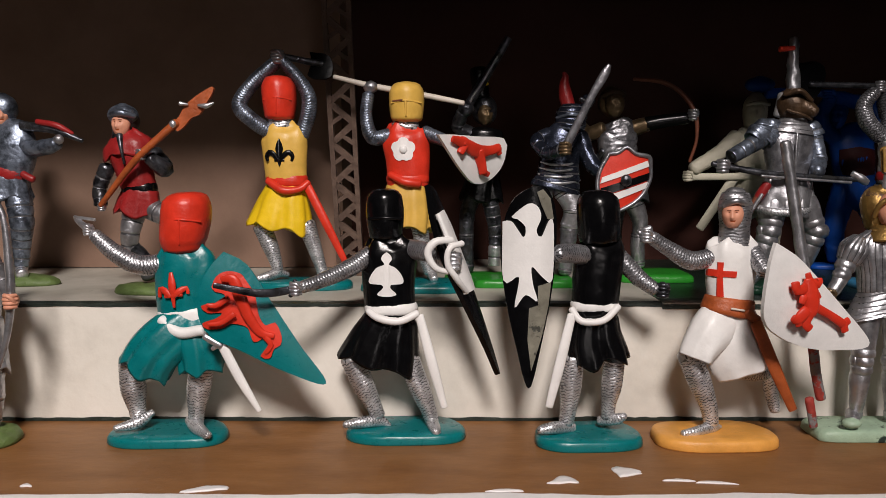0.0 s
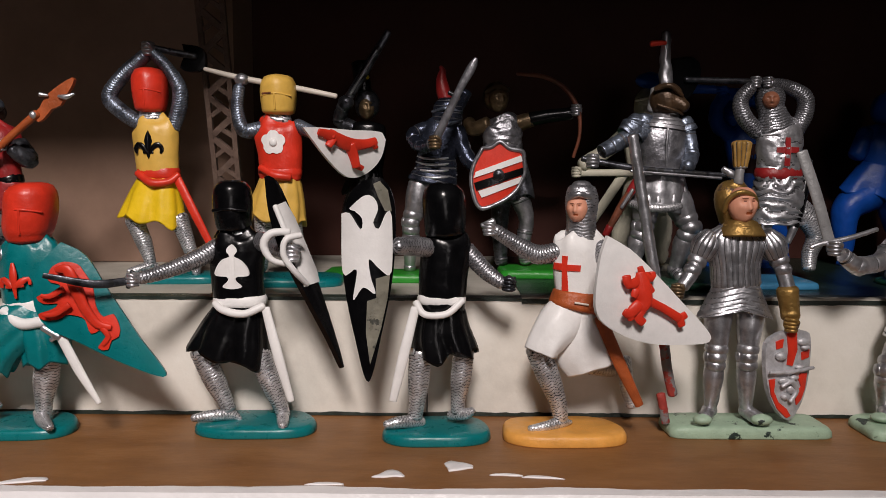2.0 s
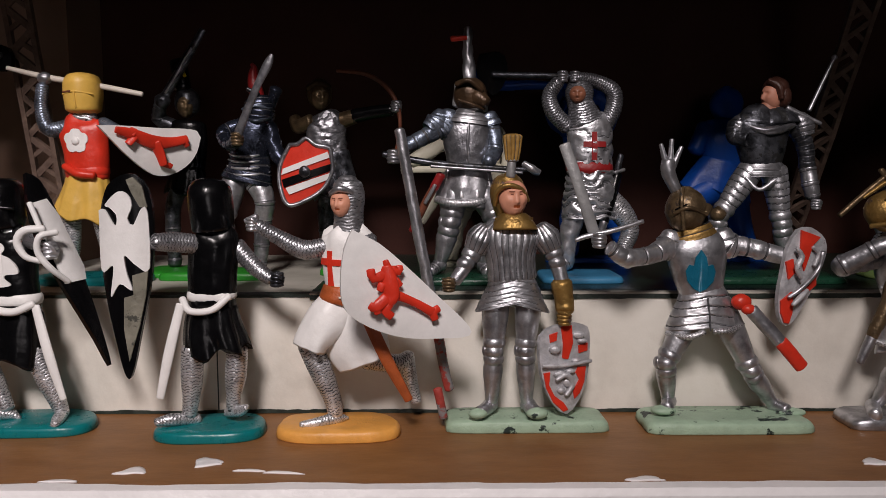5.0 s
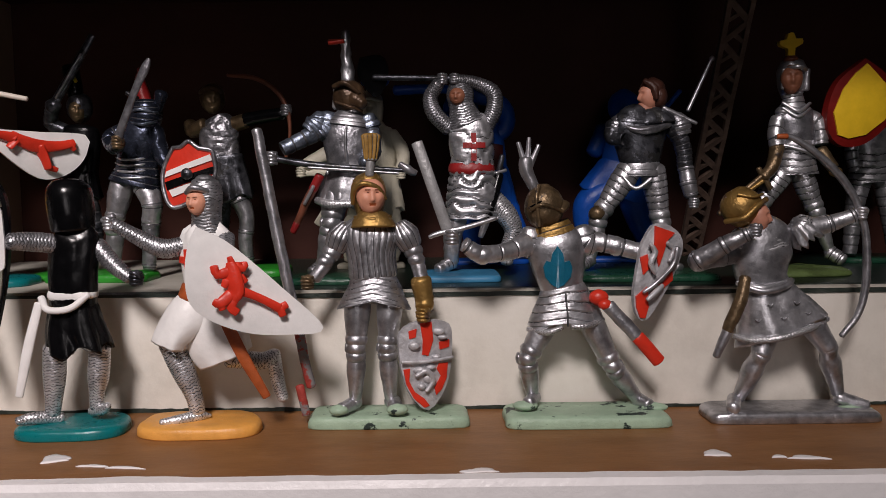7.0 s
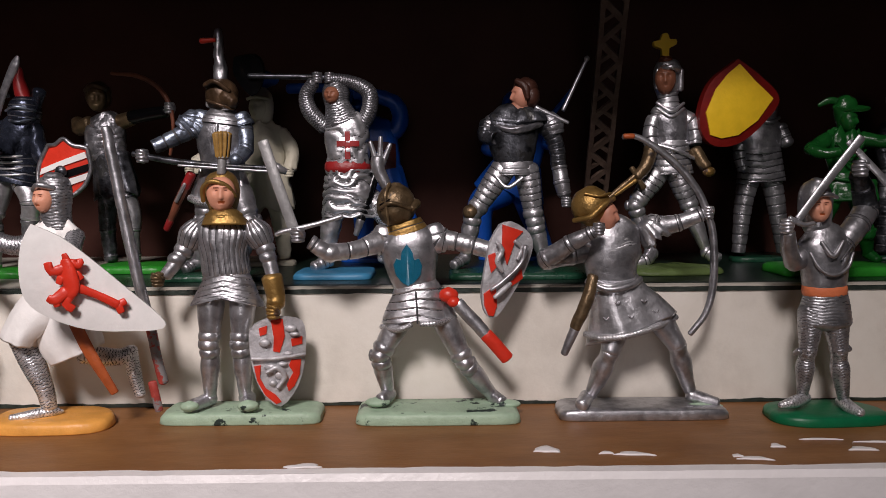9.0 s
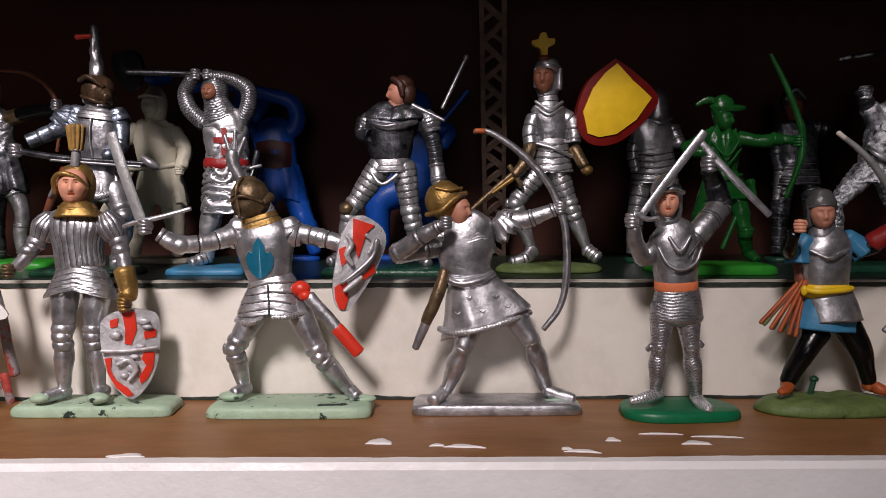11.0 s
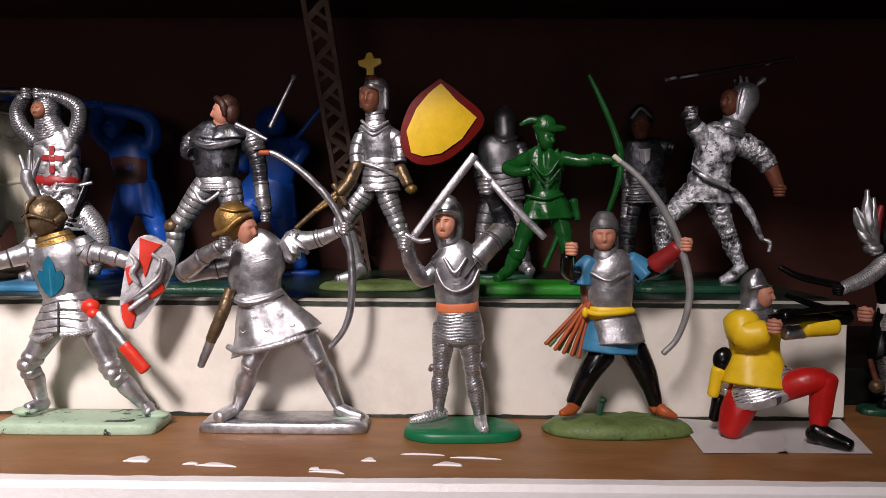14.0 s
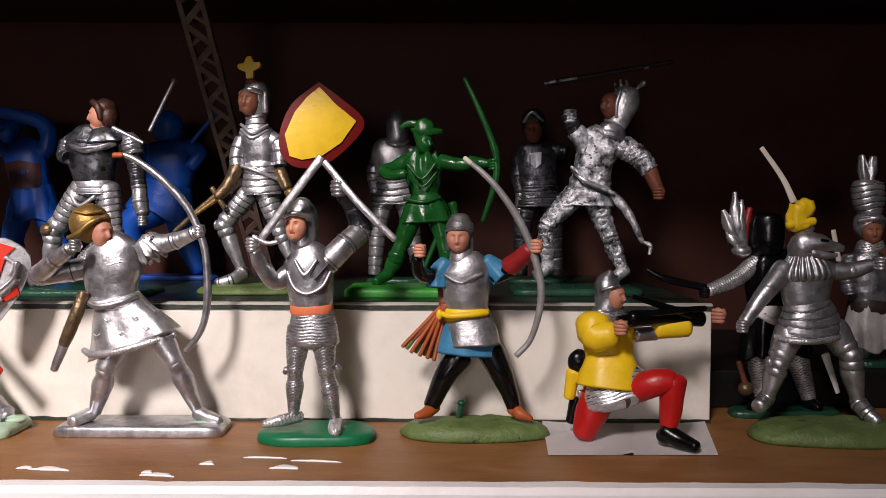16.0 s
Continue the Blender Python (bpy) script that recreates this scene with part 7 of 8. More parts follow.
k.limb("brown", [(-6.1, -3, 59.9, 0.5), (2.1, -4, 58.9, 0.7), (8.3, -4, 55.3, 0.7), (11.9, -5, 49.3, 0.7), (12.5, -5, 42, 0.5), (11, -4, 35.4, 0.5)])
k.limb("dark_steel", [(-16.7, 2, 33.8, 0.9), (-14.5, -2, 38.8, 1.2)])
k.done("toy_archer", 0.0631, 0.2360, 0.0306, "dark toy archer with bronze head drawing a dark bow", "toy figurine", "rear row of toy figures on the step")

k = Figure()
k.stand("dark_green", 0, -2.9, 14.1, 7.9, 1.8, "rect")
k.leg("dull_silver", (-1.7, 0, 24), (-2.7, -1, 16.2), (-5.7, 0, 4.5), 3.9, "plate")
k.leg("dull_silver", (6.3, 0, 24), (9.8, -2, 16.2), (6.5, 0, 4.1), 3.9, "plate")
k.limb("dull_silver", [(-5.7, 0, 4.5, 1.9), (-8.1, -3, 2.7, 1.5)])
k.limb("dull_silver", [(6.5, 0, 4.1, 1.9), (7.4, -3, 2.5, 1.5)])
k.body("dull_silver", [(2.2, 0, 31.6, 5.6, 3.7), (2, 0, 26.3, 7.3, 4.5), (1.6, 0, 21.4, 8.4, 4.8)], "fold:4,0.5")
k.limb("mail", [(-6.4, -2, 22.5, 1.1), (-2.8, -4.6, 21.6, 1.2), (4, -4.6, 21.6, 1.2), (8.7, -2, 23, 1.1)], "mail")
# darker metal from the waist up also carries the upper shelf's shade
k.body("gun_grey", [(2.5, 0, 31.1, 5.6, 3.7), (2, 0, 37.6, 6.5, 4.2), (2.5, 0, 43.6, 6.1, 3.5), (2.8, 0, 45.8, 3.4, 2.3)])
k.body("blue_steel", [(-2.7, 0, 45.8, 2.5, 2.3), (-3.6, 0, 42.5, 3.7, 3.2), (-5.9, -1, 40.5, 2.6, 2.4)], "lame:1.5,0.4")
k.body("blue_steel", [(7.4, 0, 45.2, 2.3, 2.1), (8.4, 0, 42.2, 3.1, 2.9)], "lame:1.5,0.4")
k.limb("blue_steel", [(-4.2, 0, 42.5, 2.6), (-10, -2, 39.2, 2.2), (-15.4, -4, 36.4, 1.9)], "lame:3.4,0.26")
k.fist("dull_silver", -17.9, -5, 34, 2.4)
k.limb("blue_steel", [(8.4, 0, 42.1, 2.4), (9.3, -2, 36, 2.1), (7.2, -6, 32.3, 1.8)])
k.limb("dark_steel", [(-20.5, -5, 34.6, 0.8), (-7.8, -6, 32.3, 0.9), (5.8, -6, 31.1, 0.8), (18.1, -6, 30.4, 0.6)])
k.limb("dull_silver", [(-7.9, -6.6, 31.4, 0.4), (16.2, -6.4, 29.6, 0.4)])
k.body("dull_silver", [(2.8, 0, 46.4, 3.6, 2.8), (2.6, 0, 44.4, 5.6, 3.8), (2.4, 0, 42.8, 6.2, 4.2)], "lame:1.3,0.4")
k.limb("dull_silver", [(2.2, -4.3, 42.6, 0.35), (1.9, -4.6, 37.6, 0.4), (2.3, -4.1, 32, 0.35)])
k.limb("dull_silver", [(-3.6, -2.6, 32, 0.6), (2.3, -4.2, 31, 0.7), (8, -2.6, 32, 0.6)])
for x in (-3.4, 0.4, 4.2, 7.4):
    k.limb("silver", [(x, -3.6 + 0.06 * abs(x - 2) ** 2, 30.4, 0.5), (x * 1.12 - 0.2, -4.8 + 0.07 * abs(x - 2) ** 2, 23, 0.9)], flat=0.6)
k.body("blue_steel", [(-5.2, 0, 46, 1.8, 1.8), (-6, -0.4, 43.4, 3.4, 3.1), (-8.4, -1, 41, 2.7, 2.6)], "lame:1.3,0.45")
k.ball("old_bronze", 2.7, 0, 50.6, 4.6, 4.1, 5)
k.limb("old_bronze", [(-0.6, -3.6, 49, 0.4), (3.4, -4.6, 47.6, 0.4), (6.4, -3, 46.6, 0.4)])
k.limb("old_bronze", [(4.7, -2, 49.8, 2.7), (6.7, -4, 48.4, 1.5)])
k.limb("old_bronze", [(-1, -3, 53.2, 0.8), (2.2, -5, 53.9, 0.7), (5.7, -4, 51.4, 0.6)])
k.limb("grey", [(-0.1, 0, 53.2, 1.5), (-0.8, 1, 48.1, 1.4)])
k.limb("dull_silver", [(2.6, 0, 55, 1.8), (2.1, 0, 61.3, 1.4), (2, 0, 68.2, 1.1)], "rough:0.6")
k.limb("red", [(1.5, -1.4, 65.6, 0.6), (-2.2, -1.5, 65.3, 0.8)])
k.limb("deep_red", [(-5.3, -4, 29, 1.3), (-7.2, -3.6, 25.6, 1.2)])
k.limb("brown", [(-7, -3.6, 26, 1.1), (-9.4, -3, 21.8, 1.1), (-12.2, -2.2, 16, 0.9)])
k.limb("deep_red", [(-12.1, -2.2, 16.2, 1), (-13.3, -2, 13.9, 0.9)])
k.limb("silver", [(16.8, -6, 32, 0.8), (18.8, -6.4, 30.6, 1.1), (20.8, -6, 29.6, 0.7)], "rough:0.4")
k.limb("dull_silver", [(-6.9, -5, 26.4, 0.5), (-9.6, -4.4, 21.6, 0.5)])
k.done("toy_knight", 0.0930, 0.2125, 0.0306, "dull silver toy knight with bronze beast helmet, plume and levelled lance", "toy figurine", "rear row of toy figures on the step")

k = Figure()
k.stand("cream", 0, 0, 11.2, 5, 1.6, "oval")
k.limb("cream", [(-2.4, 0, 21.6, 4), (-5.6, -1, 13.4, 3.1), (-6.4, 0, 8, 2.7), (-7, 0, 3, 2)], "rough:0.5")
k.limb("cream", [(5.4, 0, 21.6, 4), (6.9, -1, 13.2, 3.1), (7, 0, 8, 2.7), (7, 0, 3, 2)], "rough:0.5")
k.body("cream", [(2, 0, 32.2, 6.4, 4.4), (2.2, 0, 26, 7.4, 4.8), (2.4, 0, 18.6, 8.4, 5.2)], "fold:7,0.7")
k.body("cream", [(2, 0, 30.4, 6.2, 4.3), (1.6, 0, 38, 7, 4.6), (0.8, 0, 43.4, 6.8, 3.8), (0.8, 0, 46, 3.6, 2.6)], "fold:5,0.35")
k.limb("cream", [(-4.4, -2.5, 31.6, 0.7), (2, -4.9, 30.6, 0.8), (8.2, -2.5, 31.8, 0.7)])
k.face(0.2, -1, 50.4, 3.1, 3, 4.2, -15, "cream")
k.body("cream", [(0.9, 0.6, 46.8, 3.2, 3), (0.9, 0.6, 51, 3.7, 3.5), (0.9, 0.4, 54.6, 3.3, 3), (0.8, 0.2, 56.6, 1.8, 1.6)])
k.limb("cream", [(-3, -2.6, 53.2, 0.5), (0.4, -4.2, 53.8, 0.6), (4, -2.6, 53.2, 0.5)])
k.limb("cream", [(6.8, 0, 42.4, 2.7), (10.6, -1, 36.8, 2.3), (10.4, -4, 31.2, 2)], "rough:0.4")
k.fist("cream", 10.2, -5, 30, 2)
k.limb("cream", [(-4.8, 0, 43, 2.8), (-11.6, -2, 37.8, 2.4), (-19.4, -4, 33.2, 2.1)], "rough:0.4")
k.fist("cream", -21.3, -4, 31, 2.1)
k.limb("cream", [(-22.5, -4, 30.7, 1.1), (-1.2, -4, 30.9, 1.1)], flat=0.6)
k.limb("cream", [(-6.2, -3, 30.5, 1.6), (-16.6, -3, 14.4, 1.4)], flat=0.5)
k.ball("blue", 2, 0.5, 59.7, 4.6, 3.6, 2.5)
k.done("toy_swordsman", 0.0981, 0.2460, 0.0306, "unpainted cream plastic toy swordsman on the step", "toy figurine", "rear row of toy figures on the step")

k = Figure()
k.stand("sky_blue", 0, -4.5, 11, 9.5, 1.8, "rect")
k.limb("silver", [(-0.6, 0, 18.8, 3.3), (-2.2, 0, 11, 2.6), (-2.5, 0, 4.2, 1.9)], "rough:0.5")
k.limb("silver", [(-2.5, 0, 4.2, 1.9), (-6.2, -3, 2.5, 1.6)])
k.limb("mail", [(8.1, 2, 22.9, 3.7), (13.2, 1, 17.9, 3.3), (15.4, 1, 13.2, 2.7), (14, 1, 8.4, 2.3), (13.4, 0, 4.2, 1.9)], "mail")
k.body("silver", [(3.6, 0, 30.6, 6.2, 4), (3.6, 0, 24.2, 7, 4.5), (3.4, 0, 16.6, 7.4, 4.6)], "crease:2.6,0.9,0.24")
k.body("deep_red", [(3.4, 0, 31.7, 6.5, 4.3), (3.4, 0, 30.4, 6.6, 4.5)])
k.body("silver", [(3.6, 0, 31.1, 6, 4), (3.6, 0, 36.4, 6.1, 4.2), (3, 0, 42, 6.2, 3.7), (2, 0, 45.2, 4.6, 2.9)], "crease:4.6,0.45,0.1")
k.badge("deep_red", [(3.2, 40.8), (4.6, 40.8), (4.7, 38.2), (7.2, 38.1), (7.2, 36.6), (4.7, 36.6), (4.7, 33), (3.2, 33), (3.2, 36.6), (0.9, 36.6), (0.9, 38.1), (3.2, 38.2)])
k.body("gun_grey", [(2.2, 0, 43.4, 5.6, 3.9), (1.4, 0, 46.2, 4.4, 3.3), (0.8, 0, 48.6, 3.6, 3)], "mail:0.58")
k.body("gun_grey", [(0.6, 0.6, 48, 3.4, 3.2), (0.4, 0.6, 52, 4, 3.7), (0.4, 0.6, 55, 3, 2.8)], "mail:0.6")
k.face(-0.5, -2.1, 51, 2.3, 2.0, 2.5, -12, "tan")
k.limb("gun_grey", [(-3, 0, 42.4, 2.3), (-6.9, 0, 46.6, 2.4), (-8, 0, 51, 2.2), (-5.8, -1, 54.7, 1.9)], "mail:0.58")
k.limb("gun_grey", [(7.6, 0, 42.4, 2.3), (9.9, 0, 47.4, 2.4), (9.6, 0, 52.2, 2.3), (4.7, 0, 55, 1.9), (-0.6, -1, 55.6, 1.8)], "mail:0.58")
k.fist("dull_silver", -4.6, -1, 56, 2)
k.fist("dull_silver", -1.2, -1, 56, 1.9)
k.limb("dark_steel", [(-23.9, -1, 56.6, 0.8), (-12.9, -1, 56.4, 0.8), (0, -1, 56, 0.8)])
k.plate("black", [(-27.7, -2.6, 61.5), (-22.1, -2.8, 62.1), (-19.9, -1.8, 59.4), (-20.4, -0.2, 54.8), (-23.7, 1, 51.2), (-28.2, -0.9, 56.9)], 2.4, 0.4)
k.limb("black", [(11.3, 0, 29.1, 1.3), (8.9, -2, 21.2, 1.5), (7.2, -3, 16.2, 1.3)])
k.limb("dull_silver", [(7.2, -3, 16.2, 1.2), (5.8, -3, 11.8, 0.8)])
k.limb("dark_steel", [(12.2, 0, 34.4, 0.8), (11.4, 0, 30.6, 0.9)])
k.limb("silver", [(10.4, -1, 29.6, 0.5), (13.2, 0, 30.4, 0.5)])
k.done("toy_axeman", 0.1260, 0.2180, 0.0306, "silver mail-clad toy knight with red cross swinging a black axe", "toy figurine", "rear row of toy figures on the step")

k = Figure()
k.stand("blue", 0, 0, 13.6, 5, 1.6, "oval")
k.limb("blue", [(-2.4, 0, 25.9, 4.4), (-5.4, -1, 15.2, 3.4), (-5, 0, 9, 3), (-4.6, 0, 3.2, 2.3)], "rough:0.5")
k.limb("blue", [(4.5, 0, 25, 4.4), (8.6, -1, 15, 3.5), (11.2, 0, 9, 3), (12.4, 0, 3.1, 2.3)], "rough:0.5")
k.body("blue", [(0.8, 0, 31.3, 6.6, 4.4), (1.2, 0, 26, 7.6, 4.8), (1.4, 0, 20.3, 8.6, 5.2)], "fold:6,0.7")
k.body("blue", [(0.6, 0, 30.4, 6.4, 4.4), (-0.4, 0, 37.5, 6.8, 4.7), (-1.6, 0, 43.5, 6.8, 3.8), (-3, 0, 46.4, 4, 2.8)])
k.badge("maroon", [(-6.4, 39.4), (-1, 40.4), (5.4, 39.4), (5.6, 35), (5.4, 31.4), (0, 30.8), (-4.8, 31.2), (-6, 35)])
k.face(-6.6, -0.8, 50.2, 3, 2.9, 4.2, -30, "blue")
k.ball("blue", -6.2, 0.6, 52.2, 3.7, 3.4, 3.6)
k.limb("blue", [(-6.6, 0, 43.4, 2.8), (-11.2, -1, 47.2, 2.5), (-11.8, -2, 52, 2.3), (-10, -3, 56, 2.1)], "rough:0.4")
k.limb("blue", [(1.6, 0, 42.4, 3), (5.6, 0, 44.4, 2.9), (7, 0, 48.8, 2.7), (4.6, 0, 53.4, 2.5), (-2.6, -1, 55.6, 2.3), (-8.6, -2, 56.4, 2)], "rough:0.4")
k.fist("blue", -11, -3, 57, 2.3)
k.limb("blue", [(-29.8, -1, 57.8, 1.7), (-18.6, -1, 58.1, 1.5), (-9, -3, 57.4, 1.2)])
k.done("toy_axeman", 0.1360, 0.2560, 0.0306, "unpainted blue plastic toy axeman with arms raised", "toy figurine", "rear row of toy figures on the step")

k = Figure()
k.stand("dark_green", 0, -4.5, 19, 9.5, 1.8, "rect")
k.leg("silver", (-3.4, 0, 30), (-11.8, -1, 17.6), (-14.3, 0, 4.8), 3.5, "cuisse")
k.leg("silver", (3.3, 0, 30), (5.4, -1, 15.2), (8.6, 0, 3.9), 3.5, "cuisse")
k.ball("bronze", -12.7, -2.4, 18.1, 2.2, 1.9, 2.1)
k.limb("dull_silver", [(-14.3, 0, 4.8, 1.8), (-17.5, -3, 3, 1.4)])
k.limb("dull_silver", [(8.6, 0, 3.9, 1.8), (10.1, -3, 2.4, 1.4)])
k.body("dull_silver", [(-0.2, 0, 31.5, 5.7, 4), (-0.2, 0, 28.2, 6.7, 4.3)], "lame:1.5,0.3")
k.limb("silver", [(-5.8, -3, 28.2, 0.6), (-2.6, -4.6, 24.9, 0.6), (1.7, -4.6, 27.5, 0.6)])
# dark steel on torso and shoulders, with the shelf's shade put in
k.body("dark_steel", [(-0.2, 0, 30.9, 5.2, 3.7), (-0.6, 0, 36.7, 6.7, 4.3), (-0.9, 0, 42.2, 7.9, 4.3), (-0.3, 0, 45.2, 5.4, 2.8)])
k.body("dark_steel", [(1.6, 0, 46, 3.6, 3), (2, 0, 44.4, 6.4, 3.8), (2.2, 0, 42.6, 8.2, 4.4)], "fold:9,0.4")
k.body("gun_grey", [(9.4, 0, 45, 1.8, 1.8), (10.4, 0, 42.6, 3.2, 3), (11.2, 0, 39.6, 2.6, 2.5)], "lame:1.5,0.35")
k.body("gun_grey", [(-5.6, 0, 44.6, 1.8, 1.8), (-6.8, 0, 42.2, 3, 2.9), (-7.6, 0, 39.6, 2.4, 2.4)], "lame:1.5,0.35")
k.limb("gun_grey", [(-6.2, -2.4, 42.8, 0.7), (-2.6, -4.4, 41, 0.9), (2.4, -4.6, 41, 0.9), (7, -2.6, 42.6, 0.7)], "rough:0.6")
k.body("flesh", [(1, 0, 45.5, 2.8, 2.4), (1.6, 0, 48.2, 2.5, 2.2)])
k.face(1.7, -0.4, 50.2, 2.8, 2.7, 3.9, -74, "flesh")
k.ball("hair_brown", 3, 0.2, 52.6, 3.5, 3.4, 3)
k.ball("hair_brown", 4.4, -0.2, 50.2, 2.6, 3.1, 3.4)
k.limb("hair_brown", [(0.4, -1.6, 54.4, 0.9), (2.6, -3, 52.6, 1), (3.2, -3, 49.6, 0.8)], "rough:0.4")
k.limb("dark_steel", [(-7.7, 0, 42.8, 2.4), (-8.4, -1, 39.3, 2.1), (-5.7, -4, 38.4, 1.8)], "lame:1.6,0.3")
k.limb("dark_steel", [(8.6, 0, 42.7, 2.6), (11.5, 0, 37.2, 2.3), (12.5, 0, 30.8, 2.1)], "lame:1.6,0.3")
k.limb("dull_silver", [(12.5, 0, 30.8, 2.1), (13.3, -1, 25.4, 2.1), (13.9, -1, 22.8, 1.9)])
k.fist("dull_silver", 14.3, -2, 20.7, 1.9)
k.limb("dull_silver", [(5.8, -1, 47.1, 0.8), (14.7, -2, 42.8, 0.5)])
k.limb("dull_silver", [(14.3, 4, 46.9, 0.6), (21.2, 5, 61.6, 0.5)])
k.body("dark_steel", [(-0.6, 0, 42.8, 7.8, 4.3), (-0.3, 0, 45.2, 5.7, 3.2), (0.3, 0, 46.4, 3.5, 2.4)], "rough:0.3")
k.ball("dull_silver", 21.2, 5, 61.6, 0.8, 0.8, 0.8)
k.done("toy_knight", 0.1771, 0.2155, 0.0306, "bareheaded silver toy knight in ribbed armour with a sword", "toy figurine", "rear row of toy figures on the step")

k = Figure()
k.stand("blue", 0, 0, 15.2, 5, 1.6, "oval")
k.limb("blue", [(-6, 0, 24.2, 5.8), (-13.5, -1, 18.7, 4.7), (-13.1, 0, 5.7, 3.1)])
k.limb("blue", [(1.8, 0, 22.4, 5.1), (4.6, 0, 13.2, 3.9), (8.8, 0, 3, 2.5)])
k.body("blue", [(-1, 0, 32.5, 8.2, 5.1), (-4, 0, 22.4, 12.1, 5.8)], "fold:4,0.5")
k.body("blue", [(-1, 0, 31.6, 7.4, 4.7), (-0.5, 0, 38.9, 8.6, 5.1), (-0.8, 0, 45.9, 8.5, 3.9)])
k.ball("blue", -1.1, 0, 52.1, 5.4, 4.7, 5.8)
k.limb("blue", [(6, 0, 45.3, 2.9), (10.5, -2, 43.4, 2.3), (8.2, -4, 38.7, 2.1)])
k.limb("blue", [(8.3, -4, 46.8, 0.8), (16.5, -4, 56.7, 0.8)])
k.limb("blue", [(-7.6, 0, 44.4, 3.1), (-11.2, -1, 37, 2.7)])
k.done("toy_archer", 0.1836, 0.2590, 0.0306, "unpainted blue plastic toy archer with one knee bent", "toy figurine", "rear row of toy figures on the step")

k = Figure()
k.stand("moss_green", 0, -4.5, 15.7, 9.5, 2.2, "rough")
k.leg("silver", (-2.6, 0, 28.3), (-9.1, -1, 19.4), (-3.9, 0, 5.9), 3.3, "cuisse")
k.leg("silver", (3.5, 0, 28.4), (7.5, -1, 17.6), (12.4, 0, 6), 3.2, "cuisse")
k.body("silver", [(1.7, 0, 37.8, 4.9, 3.7), (1.7, 0, 33.2, 5.2, 4), (1.9, 0, 28.3, 6.2, 4.5)], "tasset:1.9,0.3")
k.body("silver", [(0.4, 1, 50.9, 2.8, 2.5), (0.5, 1.2, 54, 3.8, 3.5), (0.5, 1.2, 58.1, 4, 3.7), (0.4, 1, 60.3, 3.2, 2.8)])
k.face(-1.1, -2.2, 55.2, 3, 2.6, 4.2, -14, "tan")
k.limb("silver", [(-3, -2, 58, 0.7), (-0.2, -4.6, 58.5, 0.7), (2.7, -2.6, 57.9, 0.7)])
k.limb("silver", [(-3.3, -2, 58, 0.7), (-3.3, -1.6, 52.9, 0.7)])
k.limb("silver", [(3.6, -1.6, 58, 0.8), (3.5, -1, 52.6, 1)])
k.ball("brown", -0.5, 0, 61.2, 2, 1.8, 1.3)
k.limb("silver", [(-3.6, 0, 5.6, 2), (-6.2, -3, 3.5, 1.8), (-10.4, -4, 2.6, 1.2)])
k.limb("silver", [(12.5, 0, 5.7, 2), (15, -2, 3.7, 1.7)])
# chest greyer than the legs, toned down for shade from above
k.body("gun_grey", [(1.6, 0, 36.8, 5, 3.5), (1.5, 0, 41.4, 5.4, 3.8), (1.2, 0, 45, 5.6, 3.5), (1, 0, 47.3, 4.1, 2.7)])
k.body("silver", [(0.1, 0, 45.8, 4.7, 3.2), (0.5, 0, 48.6, 3.2, 2.5), (0.1, 0, 51.5, 2.7, 2.3)], "lame:1.6,0.4")
k.plate("bright_yellow", [(-2, -1.6, 62.2), (-2.1, -1.6, 64), (-4.1, -1.6, 64.8), (-4.3, -1.6, 66.2), (-2.5, -1.6, 66.6), (-1.9, -1.6, 68.3), (-0.4, -1.6, 68.4), (0.2, -1.6, 66.8), (2, -1.6, 66.8), (2.1, -1.6, 65.3), (0.1, -1.6, 64.2), (0.1, -1.6, 62.2)], 1.8, 0.3)
for drop in (0, 1.5):
    k.limb("silver", [(-3.4, -2, 48.8 - drop, 0.45), (0.3, -3.9, 46.2 - drop, 0.55), (4.4, -2, 48.6 - drop, 0.45)])
k.limb("silver", [(-3.6, -3, 36.8, 0.5), (2, -4.6, 35, 0.55), (7.4, -3, 32.8, 0.5)])
k.limb("silver", [(-3.5, 0, 44, 2.4), (-4.8, -1, 40.3, 2.2), (-4.6, -2, 36.4, 2.1)], "lame:3.0,0.26")
k.limb("bronze", [(-4.6, -2, 36.4, 2), (-6.7, -4, 31, 1.8), (-9.5, -5, 27.7, 1.5)])
k.limb("bronze", [(-11.1, -5, 30.1, 0.8), (-7.6, -5, 24.5, 0.8)])
k.limb("bronze", [(-8.5, -5, 29.3, 0.8), (-16.1, -5, 22.9, 0.8), (-22, -5, 17.5, 0.8)])
k.limb("gold", [(-10.1, -5.6, 26.6, 0.7), (-16, -5.6, 22.4, 0.5)])
k.limb("silver", [(4.4, 0, 44.7, 2.7), (7.5, -1, 42.5, 2.4), (7.9, -2, 36.8, 1.9)], "lame:3.0,0.26")
k.limb("bronze", [(7.9, -2, 35.1, 1.8), (10.4, -4, 30.3, 1.6)])
k.ball("gold", 11.3, -4, 29, 1.8, 1.5, 1.5)
k.plate("dark_red", [(19.6, -4, 60.9), (25.6, -3, 56.4), (32.6, -2, 49.6), (27.6, -2, 42.2), (20.6, -3, 37), (13.2, -4, 36.2), (9, -5, 39.6), (8.4, -5, 46), (11.8, -4.5, 54.4)], 2.6, 1.4)
k.emblem("bright_yellow", [(19.8, 59.4), (24.2, 54.6), (30.2, 49.8), (25.9, 43.6), (20, 39.4), (14.6, 38.4), (11.2, 39.4), (9.9, 45.6), (12.8, 52.2), (16.4, 56.6)])
k.done("toy_knight", 0.2216, 0.2210, 0.0306, "silver toy knight with yellow crest and yellow shield rimmed dark red", "toy figurine", "rear row of toy figures on the step")

